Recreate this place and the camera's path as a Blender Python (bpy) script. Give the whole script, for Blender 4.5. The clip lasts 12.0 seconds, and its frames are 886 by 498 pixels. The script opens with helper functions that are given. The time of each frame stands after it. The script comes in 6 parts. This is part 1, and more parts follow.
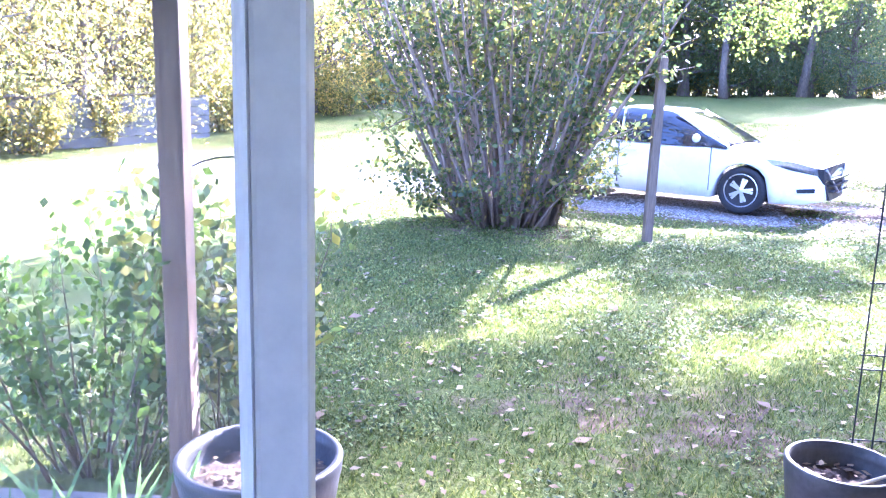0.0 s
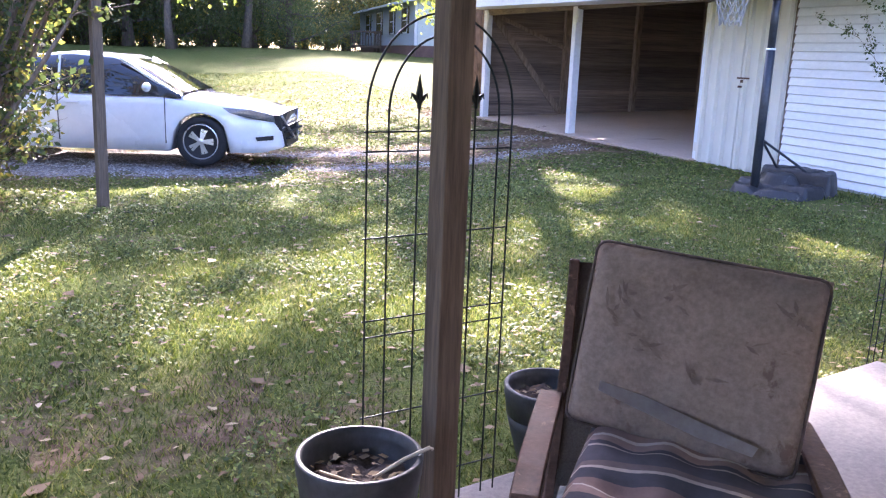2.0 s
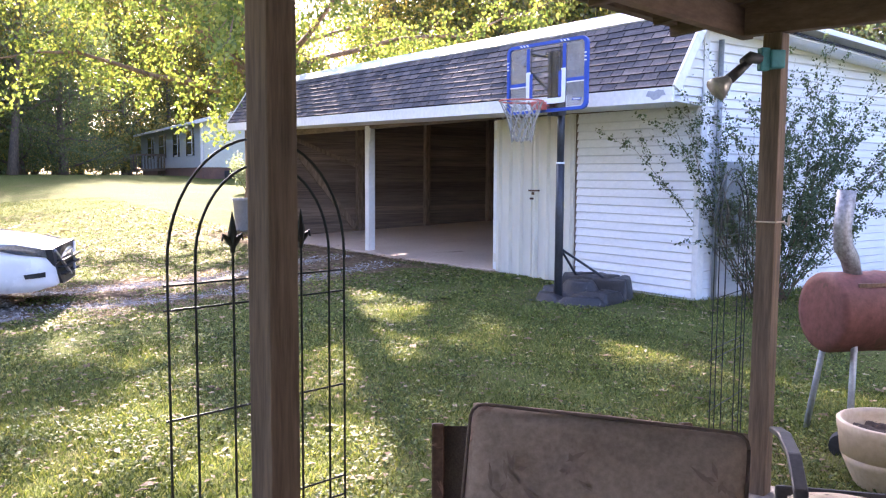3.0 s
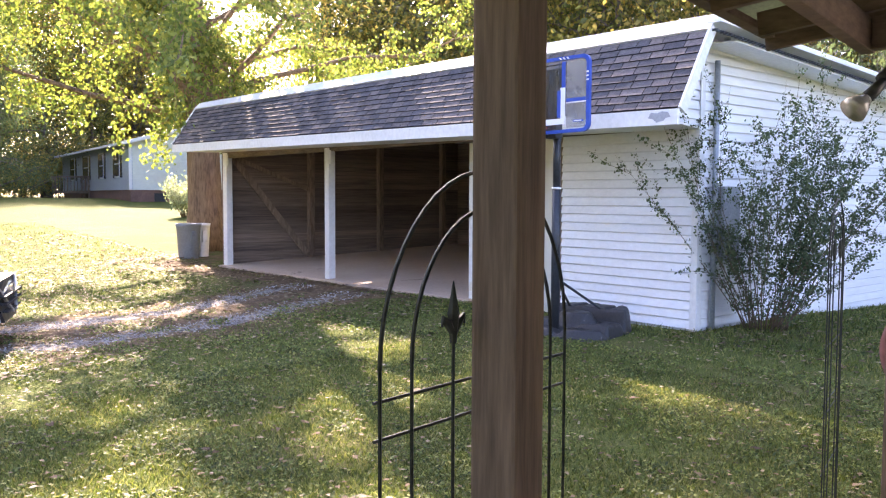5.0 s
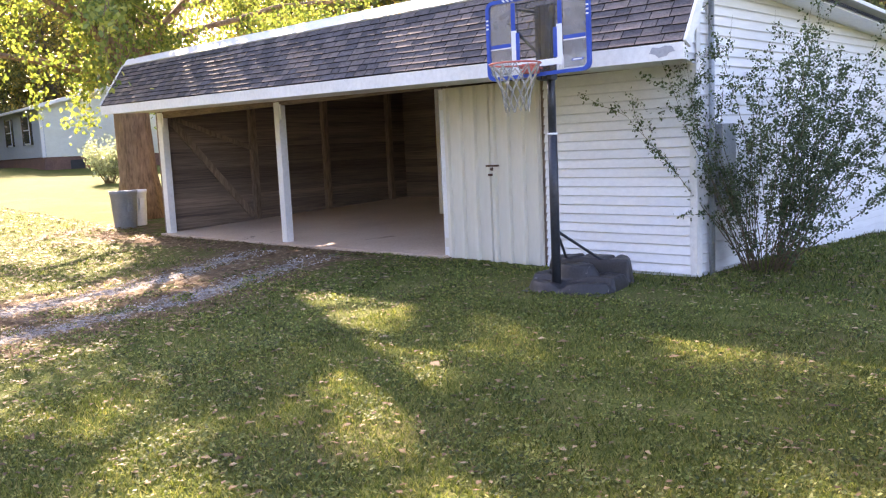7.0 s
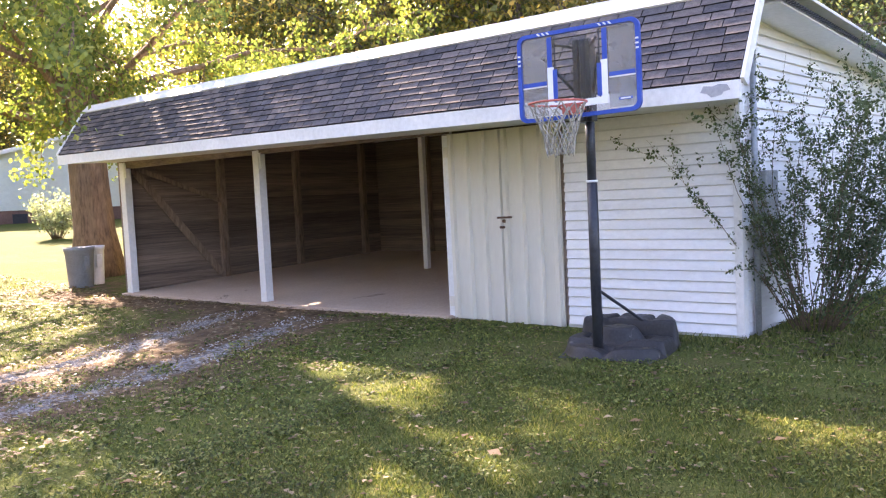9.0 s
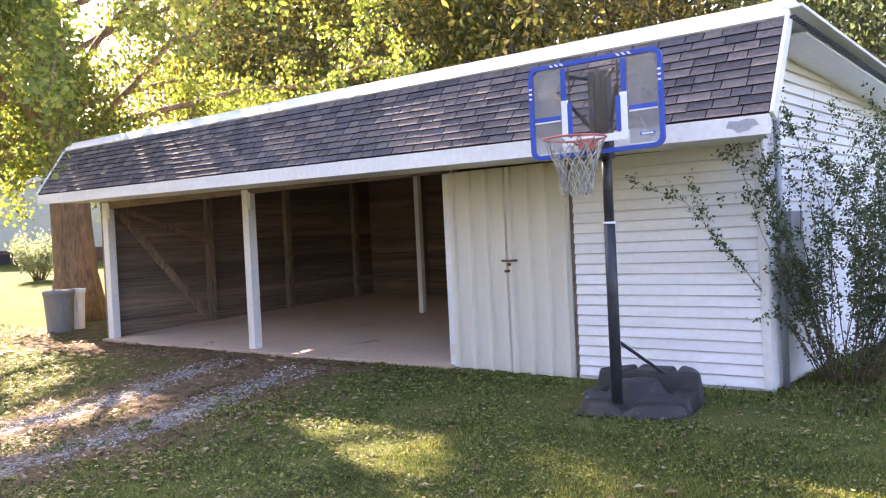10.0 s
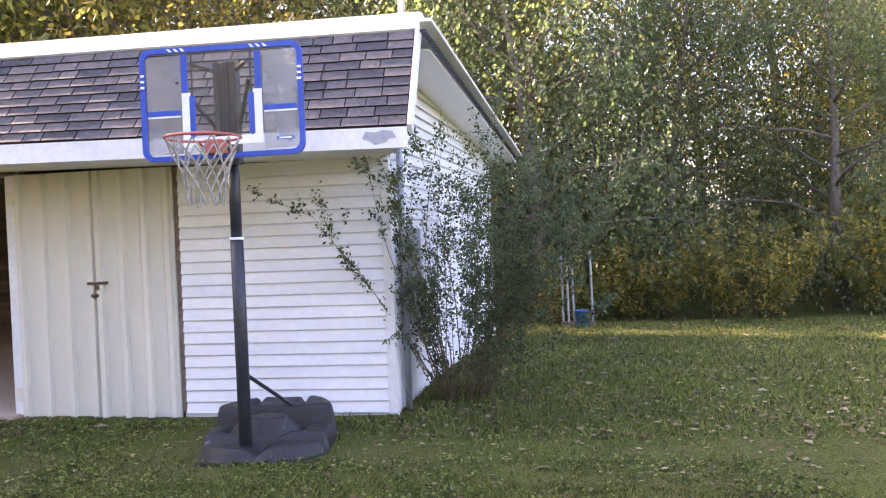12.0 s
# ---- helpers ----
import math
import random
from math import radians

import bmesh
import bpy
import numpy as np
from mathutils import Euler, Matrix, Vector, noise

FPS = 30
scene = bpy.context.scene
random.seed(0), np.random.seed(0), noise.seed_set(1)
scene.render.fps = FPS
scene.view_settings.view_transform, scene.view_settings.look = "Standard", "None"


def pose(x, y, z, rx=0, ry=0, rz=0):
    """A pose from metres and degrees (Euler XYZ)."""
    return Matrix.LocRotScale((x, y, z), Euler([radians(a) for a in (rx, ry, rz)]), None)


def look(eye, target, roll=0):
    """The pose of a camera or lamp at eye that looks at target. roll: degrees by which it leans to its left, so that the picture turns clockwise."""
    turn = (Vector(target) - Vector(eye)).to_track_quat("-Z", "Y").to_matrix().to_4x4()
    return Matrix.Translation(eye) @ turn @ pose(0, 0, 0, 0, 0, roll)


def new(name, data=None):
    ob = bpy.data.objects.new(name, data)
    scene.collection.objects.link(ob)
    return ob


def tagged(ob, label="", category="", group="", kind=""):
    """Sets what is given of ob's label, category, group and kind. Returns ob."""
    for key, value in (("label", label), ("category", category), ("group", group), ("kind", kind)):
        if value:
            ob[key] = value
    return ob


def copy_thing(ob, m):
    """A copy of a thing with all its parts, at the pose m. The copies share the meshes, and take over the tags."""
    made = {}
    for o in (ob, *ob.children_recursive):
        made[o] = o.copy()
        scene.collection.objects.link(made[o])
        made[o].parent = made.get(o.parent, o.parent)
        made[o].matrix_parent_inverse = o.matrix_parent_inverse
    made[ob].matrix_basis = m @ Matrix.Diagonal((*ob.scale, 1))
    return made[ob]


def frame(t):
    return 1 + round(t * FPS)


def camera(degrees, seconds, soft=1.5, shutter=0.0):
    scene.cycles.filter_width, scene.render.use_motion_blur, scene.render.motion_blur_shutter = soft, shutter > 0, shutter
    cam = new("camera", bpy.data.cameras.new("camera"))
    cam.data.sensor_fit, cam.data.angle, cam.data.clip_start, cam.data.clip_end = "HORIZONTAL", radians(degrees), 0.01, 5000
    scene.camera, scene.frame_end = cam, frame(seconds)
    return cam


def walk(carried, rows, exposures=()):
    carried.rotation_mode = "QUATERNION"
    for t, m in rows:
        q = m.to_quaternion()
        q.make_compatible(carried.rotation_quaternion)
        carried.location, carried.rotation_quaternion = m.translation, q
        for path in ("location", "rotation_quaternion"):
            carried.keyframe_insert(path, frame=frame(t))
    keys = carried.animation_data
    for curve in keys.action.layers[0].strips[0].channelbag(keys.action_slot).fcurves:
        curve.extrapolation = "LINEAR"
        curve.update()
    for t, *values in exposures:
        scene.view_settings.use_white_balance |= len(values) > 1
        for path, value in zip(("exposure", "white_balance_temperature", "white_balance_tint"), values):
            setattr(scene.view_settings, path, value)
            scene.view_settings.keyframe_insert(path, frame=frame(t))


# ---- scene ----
cam = camera(56.2, 12.0, soft=1.2)
PATH = [
    (0, (-0.506, -1.133, 1.497), (-0.967, 0.774, 1.108), 1.6),
    (0.5, (-0.494, -0.981, 1.509), (-0.64, 0.962, 1.056), 1.8),
    (1, (-0.464, -0.8, 1.472), (-0.273, 1.128, 0.975), 2.2),
    (1.5, (-0.459, -0.56, 1.416), (-0.011, 1.325, 0.92), 2.4),
    (2, (-0.428, -0.356, 1.408), (0.321, 1.441, 0.95), 2.1),
    (2.5, (-0.371, -0.143, 1.401), (0.602, 1.579, 1.106), 0.3),
    (3, (-0.325, 0.083, 1.437), (0.86, 1.685, 1.26), 0.3),
    (3.2, (-0.319, 0.161, 1.45), (0.931, 1.715, 1.292), 0.5),
    (5, (-0.443, 1.047, 1.485), (0.879, 2.543, 1.36), 0.2),
    (5.5, (-0.453, 1.299, 1.495), (0.863, 2.799, 1.358), -1.2),
    (6, (-0.478, 1.558, 1.466), (0.83, 3.064, 1.31), -1.6),
    (6.5, (-0.578, 1.774, 1.519), (0.786, 3.22, 1.295), -2.2),
    (7, (-0.48, 2.028, 1.52), (0.961, 3.393, 1.272), -2.6),
    (8.8, (-0.276, 3.135, 1.502), (1.261, 4.408, 1.373), -2.9),
    (9, (-0.237, 3.259, 1.52), (1.3, 4.532, 1.392), -2.8),
    (9.5, (-0.09, 3.477, 1.56), (1.454, 4.743, 1.45), -2.8),
    (10, (0.136, 3.75, 1.552), (1.697, 5.001, 1.518), -2.8),
    (10.5, (0.265, 3.969, 1.627), (1.885, 5.141, 1.618), -2.7),
    (11, (0.481, 4.177, 1.584), (2.252, 5.106, 1.557), -1.4),
    (11.5, (0.619, 4.375, 1.557), (2.528, 4.969, 1.522), -1.3),
    (12, (0.719, 4.583, 1.564), (2.694, 4.898, 1.526), -2.3),
]
# exposure: the indoor-set camera starts bright and settles as it comes out into the yard
EXPOSURES = [(0.0, 4.75, 4650, 42), (0.5, 4.0, 4800, 41), (1.0, 3.55, 4900, 39), (1.5, 3.4, 5000, 38), (2.0, 3.42, 5400, 36), (2.6, 3.3, 5700, 35), (5.0, 3.25, 6250, 32), (7.0, 3.16, 6600, 31), (9.0, 3.23, 6600, 32), (10.5, 3.18, 6700, 33), (12.0, 3.42, 6900, 36)]
walk(cam, [(t, look(eye, target, roll)) for t, eye, target, roll in PATH], EXPOSURES)

# ---------------------------------------------------------------- light
SUN_AZ, SUN_EL = radians(19), radians(30)          # azimuth from +y towards +x
sun_dir = Vector((math.sin(SUN_AZ) * math.cos(SUN_EL), math.cos(SUN_AZ) * math.cos(SUN_EL), math.sin(SUN_EL)))
world = bpy.data.worlds.new("sky")
scene.world = world
world.use_nodes = True
wn = world.node_tree
sky = wn.nodes.new("ShaderNodeTexSky")
sky.sky_type = "NISHITA"
sky.sun_disc = False
sky.sun_elevation = SUN_EL
sky.sun_rotation = SUN_AZ
sky.air_density, sky.dust_density = 1.0, 2.5
wn.nodes["Background"].inputs["Strength"].default_value = 0.105
wn.links.new(sky.outputs[0], wn.nodes["Background"].inputs["Color"])
sun_data = bpy.data.lights.new("sun", "SUN")
sun_data.energy, sun_data.angle, sun_data.color = 4.9, radians(0.6), (1.0, 0.87, 0.64)
sun = new("sun", sun_data)
sun.matrix_world = look(sun_dir * 60, (0, 0, 0))

# ---------------------------------------------------------------- helpers
rnd = random.Random(7)


def mesh_object(name, bm, material, parent=None, smooth=False):
    me = bpy.data.meshes.new(name)
    bm.to_mesh(me)
    bm.free()
    if smooth:
        for p in me.polygons:
            p.use_smooth = True
    for m in material if isinstance(material, (list, tuple)) else [material]:
        me.materials.append(m)
    ob = new(name, me)
    ob.parent = parent
    return ob


def part(name, bm, material, parent, label="", smooth=False):
    ob = mesh_object(name, bm, material, parent, smooth)
    return tagged(ob, label) if label else ob


def piece(name, me, parent, m, label=""):
    """One more object on a shared mesh."""
    ob = new(name, me)
    ob.parent = parent
    ob.matrix_basis = m
    return tagged(ob, label) if label else ob


def thing(name, label, category, m=None, group="", kind=""):
    ob = new(name)
    ob.empty_display_size = 0.1
    if m is not None:
        ob.matrix_basis = m
    return tagged(ob, label, category, group, kind)


def box(bm, lo, hi, m=None):
    c = [(a + b) / 2 for a, b in zip(lo, hi)]
    d = [abs(b - a) for a, b in zip(lo, hi)]
    mat = Matrix.Translation(c) @ Matrix.Diagonal((*d, 1))
    return bmesh.ops.create_cube(bm, size=1, matrix=(m @ mat) if m is not None else mat)["verts"]


def boxed(lo, hi, bevel=0.0, m=None, segments=2):
    bm = bmesh.new()
    box(bm, lo, hi, m)
    if bevel:
        bmesh.ops.bevel(bm, geom=bm.edges[:], offset=bevel, segments=segments, affect="EDGES", profile=0.6)
    return bm


def tube(bm, pts, radii, seg=8, cap=True):
    pts = [Vector(p) for p in pts]
    if not isinstance(radii, (list, tuple)):
        radii = [radii] * len(pts)
    rings = []
    ref = None
    for i, p in enumerate(pts):
        d = (pts[min(i + 1, len(pts) - 1)] - pts[max(i - 1, 0)]).normalized()
        if ref is None:
            ref = Vector((0, 0, 1)) if abs(d.z) < 0.9 else Vector((1, 0, 0))
        a = d.cross(ref).normalized()
        b = d.cross(a).normalized()
        ref = -b if ref.dot(b) < 0 else b
        a = d.cross(ref).normalized()
        b = ref
        rings.append([bm.verts.new(p + radii[i] * (math.cos(2 * math.pi * k / seg) * a + math.sin(2 * math.pi * k / seg) * b)) for k in range(seg)])
    for r0, r1 in zip(rings, rings[1:]):
        for k in range(seg):
            bm.faces.new((r0[k], r0[(k + 1) % seg], r1[(k + 1) % seg], r1[k]))
    if cap:
        bm.faces.new(rings[0][::-1])
        bm.faces.new(rings[-1])
    return rings


def lathe(bm, profile, seg=32, m=None):
    rings = []
    for r, z in profile:
        ring = []
        for k in range(seg):
            a = 2 * math.pi * k / seg
            v = Vector((r * math.cos(a), r * math.sin(a), z))
            ring.append(bm.verts.new(m @ v if m is not None else v))
        rings.append(ring)
    for r0, r1 in zip(rings, rings[1:]):
        for k in range(seg):
            bm.faces.new((r0[k], r0[(k + 1) % seg], r1[(k + 1) % seg], r1[k]))
    bm.faces.new(rings[0][::-1])
    bm.faces.new(rings[-1])


def quads(name, verts, faces, material, parent=None):
    me = bpy.data.meshes.new(name)
    me.from_pydata(verts, [], faces)
    me.materials.append(material)
    ob = new(name, me)
    ob.parent = parent
    return ob


def fast_mesh(name, co, n_side, material):
    """A mesh of loose faces with n_side corners each, out of a numpy array of corner places."""
    me = bpy.data.meshes.new(name)
    nv = len(co)
    nf = nv // n_side
    me.vertices.add(nv)
    me.vertices.foreach_set("co", co.astype(np.float32).ravel())
    me.loops.add(nv)
    me.loops.foreach_set("vertex_index", np.arange(nv, dtype=np.int32))
    me.polygons.add(nf)
    me.polygons.foreach_set("loop_start", np.arange(0, nv, n_side, dtype=np.int32))
    me.polygons.foreach_set("loop_total", np.full(nf, n_side, dtype=np.int32))
    me.update(calc_edges=True)
    me.materials.append(material)
    return me


# ---------------------------------------------------------------- materials
def node_material(name):
    m = bpy.data.materials.new(name)
    m.use_nodes = True
    nt = m.node_tree
    return m, nt, nt.nodes["Principled BSDF"]


def ramp(nt, fac, stops):
    r = nt.nodes.new("ShaderNodeValToRGB")
    el = r.color_ramp.elements
    while len(el) < len(stops):
        el.new(0.5)
    for e, (pos, col) in zip(el, stops):
        e.position, e.color = pos, (*col, 1)
    nt.links.new(fac, r.inputs[0])
    return r.outputs[0]


def noise_node(nt, vec, scale, detail=4, rough=0.55, dist=0.0):
    n = nt.nodes.new("ShaderNodeTexNoise")
    n.inputs["Scale"].default_value = scale
    n.inputs["Detail"].default_value = detail
    n.inputs["Roughness"].default_value = rough
    n.inputs["Distortion"].default_value = dist
    nt.links.new(vec, n.inputs["Vector"])
    return n.outputs["Fac"]


def mixed(nt, fac, a, b, mode="MIX"):
    n = nt.nodes.new("ShaderNodeMix")
    n.data_type, n.blend_type = "RGBA", mode
    for sock, v in ((n.inputs[0], fac), (n.inputs[6], a), (n.inputs[7], b)):
        if isinstance(v, (int, float)):
            sock.default_value = v
        elif isinstance(v, tuple):
            sock.default_value = (*v, 1)
        else:
            nt.links.new(v, sock)
    return n.outputs[2]


def coords(nt, stretch=(1, 1, 1), per_object=False):
    g = nt.nodes.new("ShaderNodeTexCoord")
    mp = nt.nodes.new("ShaderNodeMapping")
    mp.inputs["Scale"].default_value = stretch
    nt.links.new(g.outputs["Object"], mp.inputs["Vector"])
    if per_object:
        oi = nt.nodes.new("ShaderNodeObjectInfo")
        mul = nt.nodes.new("ShaderNodeMath")
        mul.operation = "MULTIPLY"
        mul.inputs[1].default_value = 37.0
        nt.links.new(oi.outputs["Random"], mul.inputs[0])
        cb = nt.nodes.new("ShaderNodeCombineXYZ")
        for k in range(3):
            nt.links.new(mul.outputs[0], cb.inputs[k])
        nt.links.new(cb.outputs[0], mp.inputs["Location"])
    return mp.outputs[0]


def surface(name, dark, light, rough=0.6, metal=0.0, big=1.5, fine=40.0, stretch=(1, 1, 1), bump=0.15, wear=None, wear_at=0.62,
            vary=0.0, rough_vary=0.12, spec=0.4, dirt_scale=3.0):
    """A worn surface: large stains and fine grain between two colours, wear in a third, fine relief."""
    m, nt, bs = node_material(name)
    vec = coords(nt, stretch, per_object=True)
    n1 = noise_node(nt, vec, big, 5, 0.6)
    n2 = noise_node(nt, vec, fine, 4, 0.65)
    mix = nt.nodes.new("ShaderNodeMath")
    mix.operation = "MULTIPLY_ADD"
    mix.inputs[1].default_value = 0.55
    nt.links.new(n2, mix.inputs[0])
    half = nt.nodes.new("ShaderNodeMath")
    half.operation = "MULTIPLY"
    half.inputs[1].default_value = 0.45
    nt.links.new(n1, half.inputs[0])
    nt.links.new(half.outputs[0], mix.inputs[2])
    col = ramp(nt, mix.outputs[0], [(0.34, dark), (0.64, light)])
    if wear:
        n3 = noise_node(nt, vec, dirt_scale, 7, 0.7, 0.6)
        f = ramp(nt, n3, [(wear_at, (0, 0, 0)), (wear_at + 0.05, (1, 1, 1))])
        col = mixed(nt, f, col, wear)
    if vary:
        oi = nt.nodes.new("ShaderNodeObjectInfo")
        r = ramp(nt, oi.outputs["Random"], [(0, (1 - vary,) * 3), (1, (1 + vary,) * 3)])
        col = mixed(nt, 1.0, col, r, "MULTIPLY")
    nt.links.new(col, bs.inputs["Base Color"])
    rr = ramp(nt, n1, [(0.3, (max(rough - rough_vary, 0.03),) * 3), (0.7, (min(rough + rough_vary, 1),) * 3)])
    nt.links.new(rr, bs.inputs["Roughness"])
    bs.inputs["Metallic"].default_value = metal
    bs.inputs["Specular IOR Level"].default_value = spec
    if bump:
        b = nt.nodes.new("ShaderNodeBump")
        b.inputs["Strength"].default_value = bump
        b.inputs["Distance"].default_value = 0.01
        nt.links.new(mix.outputs[0], b.inputs["Height"])
        nt.links.new(b.outputs[0], bs.inputs["Normal"])
    return m


def leaf_material(name, colours, trans=0.45, rough=0.5):
    """Thin leaves: each island its own tint, light comes through from behind."""
    m, nt, bs = node_material(name)
    geo = nt.nodes.new("ShaderNodeNewGeometry")
    stops = [(i / max(len(colours) - 1, 1), c) for i, c in enumerate(colours)]
    col = ramp(nt, geo.outputs["Random Per Island"], stops)
    vec = coords(nt)
    n1 = noise_node(nt, vec, 0.7, 3)
    tint = ramp(nt, n1, [(0.3, (0.75, 0.8, 0.75)), (0.7, (1.25, 1.2, 1.1))])
    col = mixed(nt, 1.0, col, tint, "MULTIPLY")
    nt.links.new(col, bs.inputs["Base Color"])
    bs.inputs["Roughness"].default_value = rough
    bs.inputs["Specular IOR Level"].default_value = 0.3
    tr = nt.nodes.new("ShaderNodeBsdfTranslucent")
    warm = mixed(nt, 1.0, col, (1.35, 1.42, 0.78), "MULTIPLY")
    nt.links.new(warm, tr.inputs["Color"])
    mx = nt.nodes.new("ShaderNodeMixShader")
    mx.inputs[0].default_value = trans
    nt.links.new(bs.outputs[0], mx.inputs[1])
    nt.links.new(tr.outputs[0], mx.inputs[2])
    nt.links.new(mx.outputs[0], nt.nodes["Material Output"].inputs[0])
    return m


def glass_material(name, tint=(1, 1, 1), rough=0.0, haze=0.0):
    m, nt, bs = node_material(name)
    bs.inputs["Base Color"].default_value = (*tint, 1)
    bs.inputs["Transmission Weight"].default_value = 1.0
    bs.inputs["Roughness"].default_value = rough
    bs.inputs["IOR"].default_value = 1.45
    if haze:
        d = nt.nodes.new("ShaderNodeBsdfDiffuse")
        d.inputs[0].default_value = (0.7, 0.72, 0.75, 1)
        n = noise_node(nt, coords(nt), 3.0, 6, 0.7, 0.5)
        f = ramp(nt, n, [(0.3, (haze * 0.6,) * 3), (0.75, (haze * 1.4,) * 3)])
        mx = nt.nodes.new("ShaderNodeMixShader")
        nt.links.new(f, mx.inputs[0])
        nt.links.new(bs.outputs[0], mx.inputs[1])
        nt.links.new(d.outputs[0], mx.inputs[2])
        nt.links.new(mx.outputs[0], nt.nodes["Material Output"].inputs[0])
    return m


def ground_material():
    """Lawn with thin, dry and mossy spots; gravel and bare leaf-strewn dirt where the drive runs."""
    m, nt, bs = node_material("lawn")
    vec = coords(nt)
    a = noise_node(nt, vec, 0.55, 5, 0.6, 0.4)
    b = noise_node(nt, vec, 6.0, 6, 0.7)
    c = noise_node(nt, vec, 55.0, 4, 0.7)
    green = ramp(nt, c, [(0.3, (0.036, 0.046, 0.013)), (0.5, (0.09, 0.11, 0.03)), (0.72, (0.165, 0.18, 0.052))])
    dry = ramp(nt, c, [(0.3, (0.075, 0.058, 0.03)), (0.5, (0.155, 0.122, 0.064)), (0.75, (0.27, 0.22, 0.12))])
    f1 = ramp(nt, a, [(0.5, (0, 0, 0)), (0.68, (0.4, 0.4, 0.4))])
    f2 = ramp(nt, b, [(0.52, (0, 0, 0)), (0.72, (0.42, 0.42, 0.42))])
    lawn = mixed(nt, f2, mixed(nt, f1, green, dry), dry)
    at = nt.nodes.new("ShaderNodeAttribute")
    at.attribute_name = "worn"
    sep = nt.nodes.new("ShaderNodeSeparateColor")
    nt.links.new(at.outputs["Color"], sep.inputs[0])
    vor = nt.nodes.new("ShaderNodeTexVoronoi")
    vor.inputs["Scale"].default_value = 42.0
    nt.links.new(vec, vor.inputs["Vector"])
    stones = ramp(nt, vor.outputs["Color"], [(0.1, (0.1, 0.095, 0.09)), (0.5, (0.22, 0.21, 0.2)), (0.9, (0.4, 0.38, 0.36))])
    n5 = noise_node(nt, vec, 2.2, 6, 0.7, 0.8)

    def mask(chan):
        add = nt.nodes.new("ShaderNodeMath")
        add.operation = "ADD"
        nt.links.new(sep.outputs[chan], add.inputs[0])
        nt.links.new(n5, add.inputs[1])
        return ramp(nt, add.outputs[0], [(0.86, (0, 0, 0)), (1.0, (1, 1, 1))])
    soil = ramp(nt, b, [(0.3, (0.08, 0.055, 0.035)), (0.55, (0.17, 0.12, 0.075)), (0.75, (0.27, 0.2, 0.12))])
    col = mixed(nt, mask("Green"), lawn, soil)
    col = mixed(nt, mask("Red"), col, stones)
    nt.links.new(col, bs.inputs["Base Color"])
    bs.inputs["Roughness"].default_value = 0.9
    bs.inputs["Specular IOR Level"].default_value = 0.02
    add = nt.nodes.new("ShaderNodeMath")
    add.operation = "ADD"
    nt.links.new(b, add.inputs[0])
    nt.links.new(c, add.inputs[1])
    bp = nt.nodes.new("ShaderNodeBump")
    bp.inputs["Strength"].default_value = 0.7
    bp.inputs["Distance"].default_value = 0.03
    nt.links.new(add.outputs[0], bp.inputs["Height"])
    nt.links.new(bp.outputs[0], bs.inputs["Normal"])
    return m


def stripe_material(name, stops, scale_axis, period, base_rough=0.9):
    """Woven cloth with stripes of several widths across one axis of the thing."""
    m, nt, bs = node_material(name)
    g = nt.nodes.new("ShaderNodeTexCoord")
    sep = nt.nodes.new("ShaderNodeSeparateXYZ")
    nt.links.new(g.outputs["Object"], sep.inputs[0])
    n0 = noise_node(nt, g.outputs["Object"], 6, 3)
    ma = nt.nodes.new("ShaderNodeMath")
    ma.operation = "MULTIPLY_ADD"
    ma.inputs[1].default_value = 0.02
    nt.links.new(n0, ma.inputs[0])
    nt.links.new(sep.outputs[scale_axis], ma.inputs[2])
    mul = nt.nodes.new("ShaderNodeMath")
    mul.operation = "MULTIPLY"
    mul.inputs[1].default_value = 1 / period
    nt.links.new(ma.outputs[0], mul.inputs[0])
    fr = nt.nodes.new("ShaderNodeMath")
    fr.operation = "FRACT"
    nt.links.new(mul.outputs[0], fr.inputs[0])
    r = nt.nodes.new("ShaderNodeValToRGB")
    r.color_ramp.interpolation = "CONSTANT"
    el = r.color_ramp.elements
    while len(el) < len(stops):
        el.new(0.5)
    for e, (pos, col) in zip(el, stops):
        e.position, e.color = pos, (*col, 1)
    nt.links.new(fr.outputs[0], r.inputs[0])
    n1 = noise_node(nt, g.outputs["Object"], 9, 5, 0.7)
    fade = ramp(nt, n1, [(0.3, (0.7, 0.7, 0.7)), (0.75, (1.25, 1.2, 1.15))])
    nt.links.new(mixed(nt, 1.0, r.outputs[0], fade, "MULTIPLY"), bs.inputs["Base Color"])
    bs.inputs["Roughness"].default_value = base_rough
    bs.inputs["Specular IOR Level"].default_value = 0.1
    n2 = noise_node(nt, g.outputs["Object"], 300, 2)
    bp = nt.nodes.new("ShaderNodeBump")
    bp.inputs["Strength"].default_value = 0.3
    bp.inputs["Distance"].default_value = 0.002
    nt.links.new(n2, bp.inputs["Height"])
    nt.links.new(bp.outputs[0], bs.inputs["Normal"])
    return m


M_ground = ground_material()
M_white = surface("white_paint", (0.66, 0.66, 0.64), (0.82, 0.82, 0.81), 0.55, big=1.2, fine=18, bump=0.1, wear=(0.45, 0.43, 0.4), wear_at=0.72)
M_vinyl = surface("vinyl_siding", (0.72, 0.73, 0.74), (0.84, 0.85, 0.86), 0.45, big=0.8, fine=25, bump=0.05, wear=(0.6, 0.61, 0.55), wear_at=0.7, vary=0.03)
M_cream = surface("cream_metal", (0.66, 0.63, 0.54), (0.72, 0.69, 0.6), 0.45, big=1.5, fine=14, stretch=(1, 1, 0.3), bump=0.03, wear=(0.5, 0.45, 0.36), wear_at=0.76)
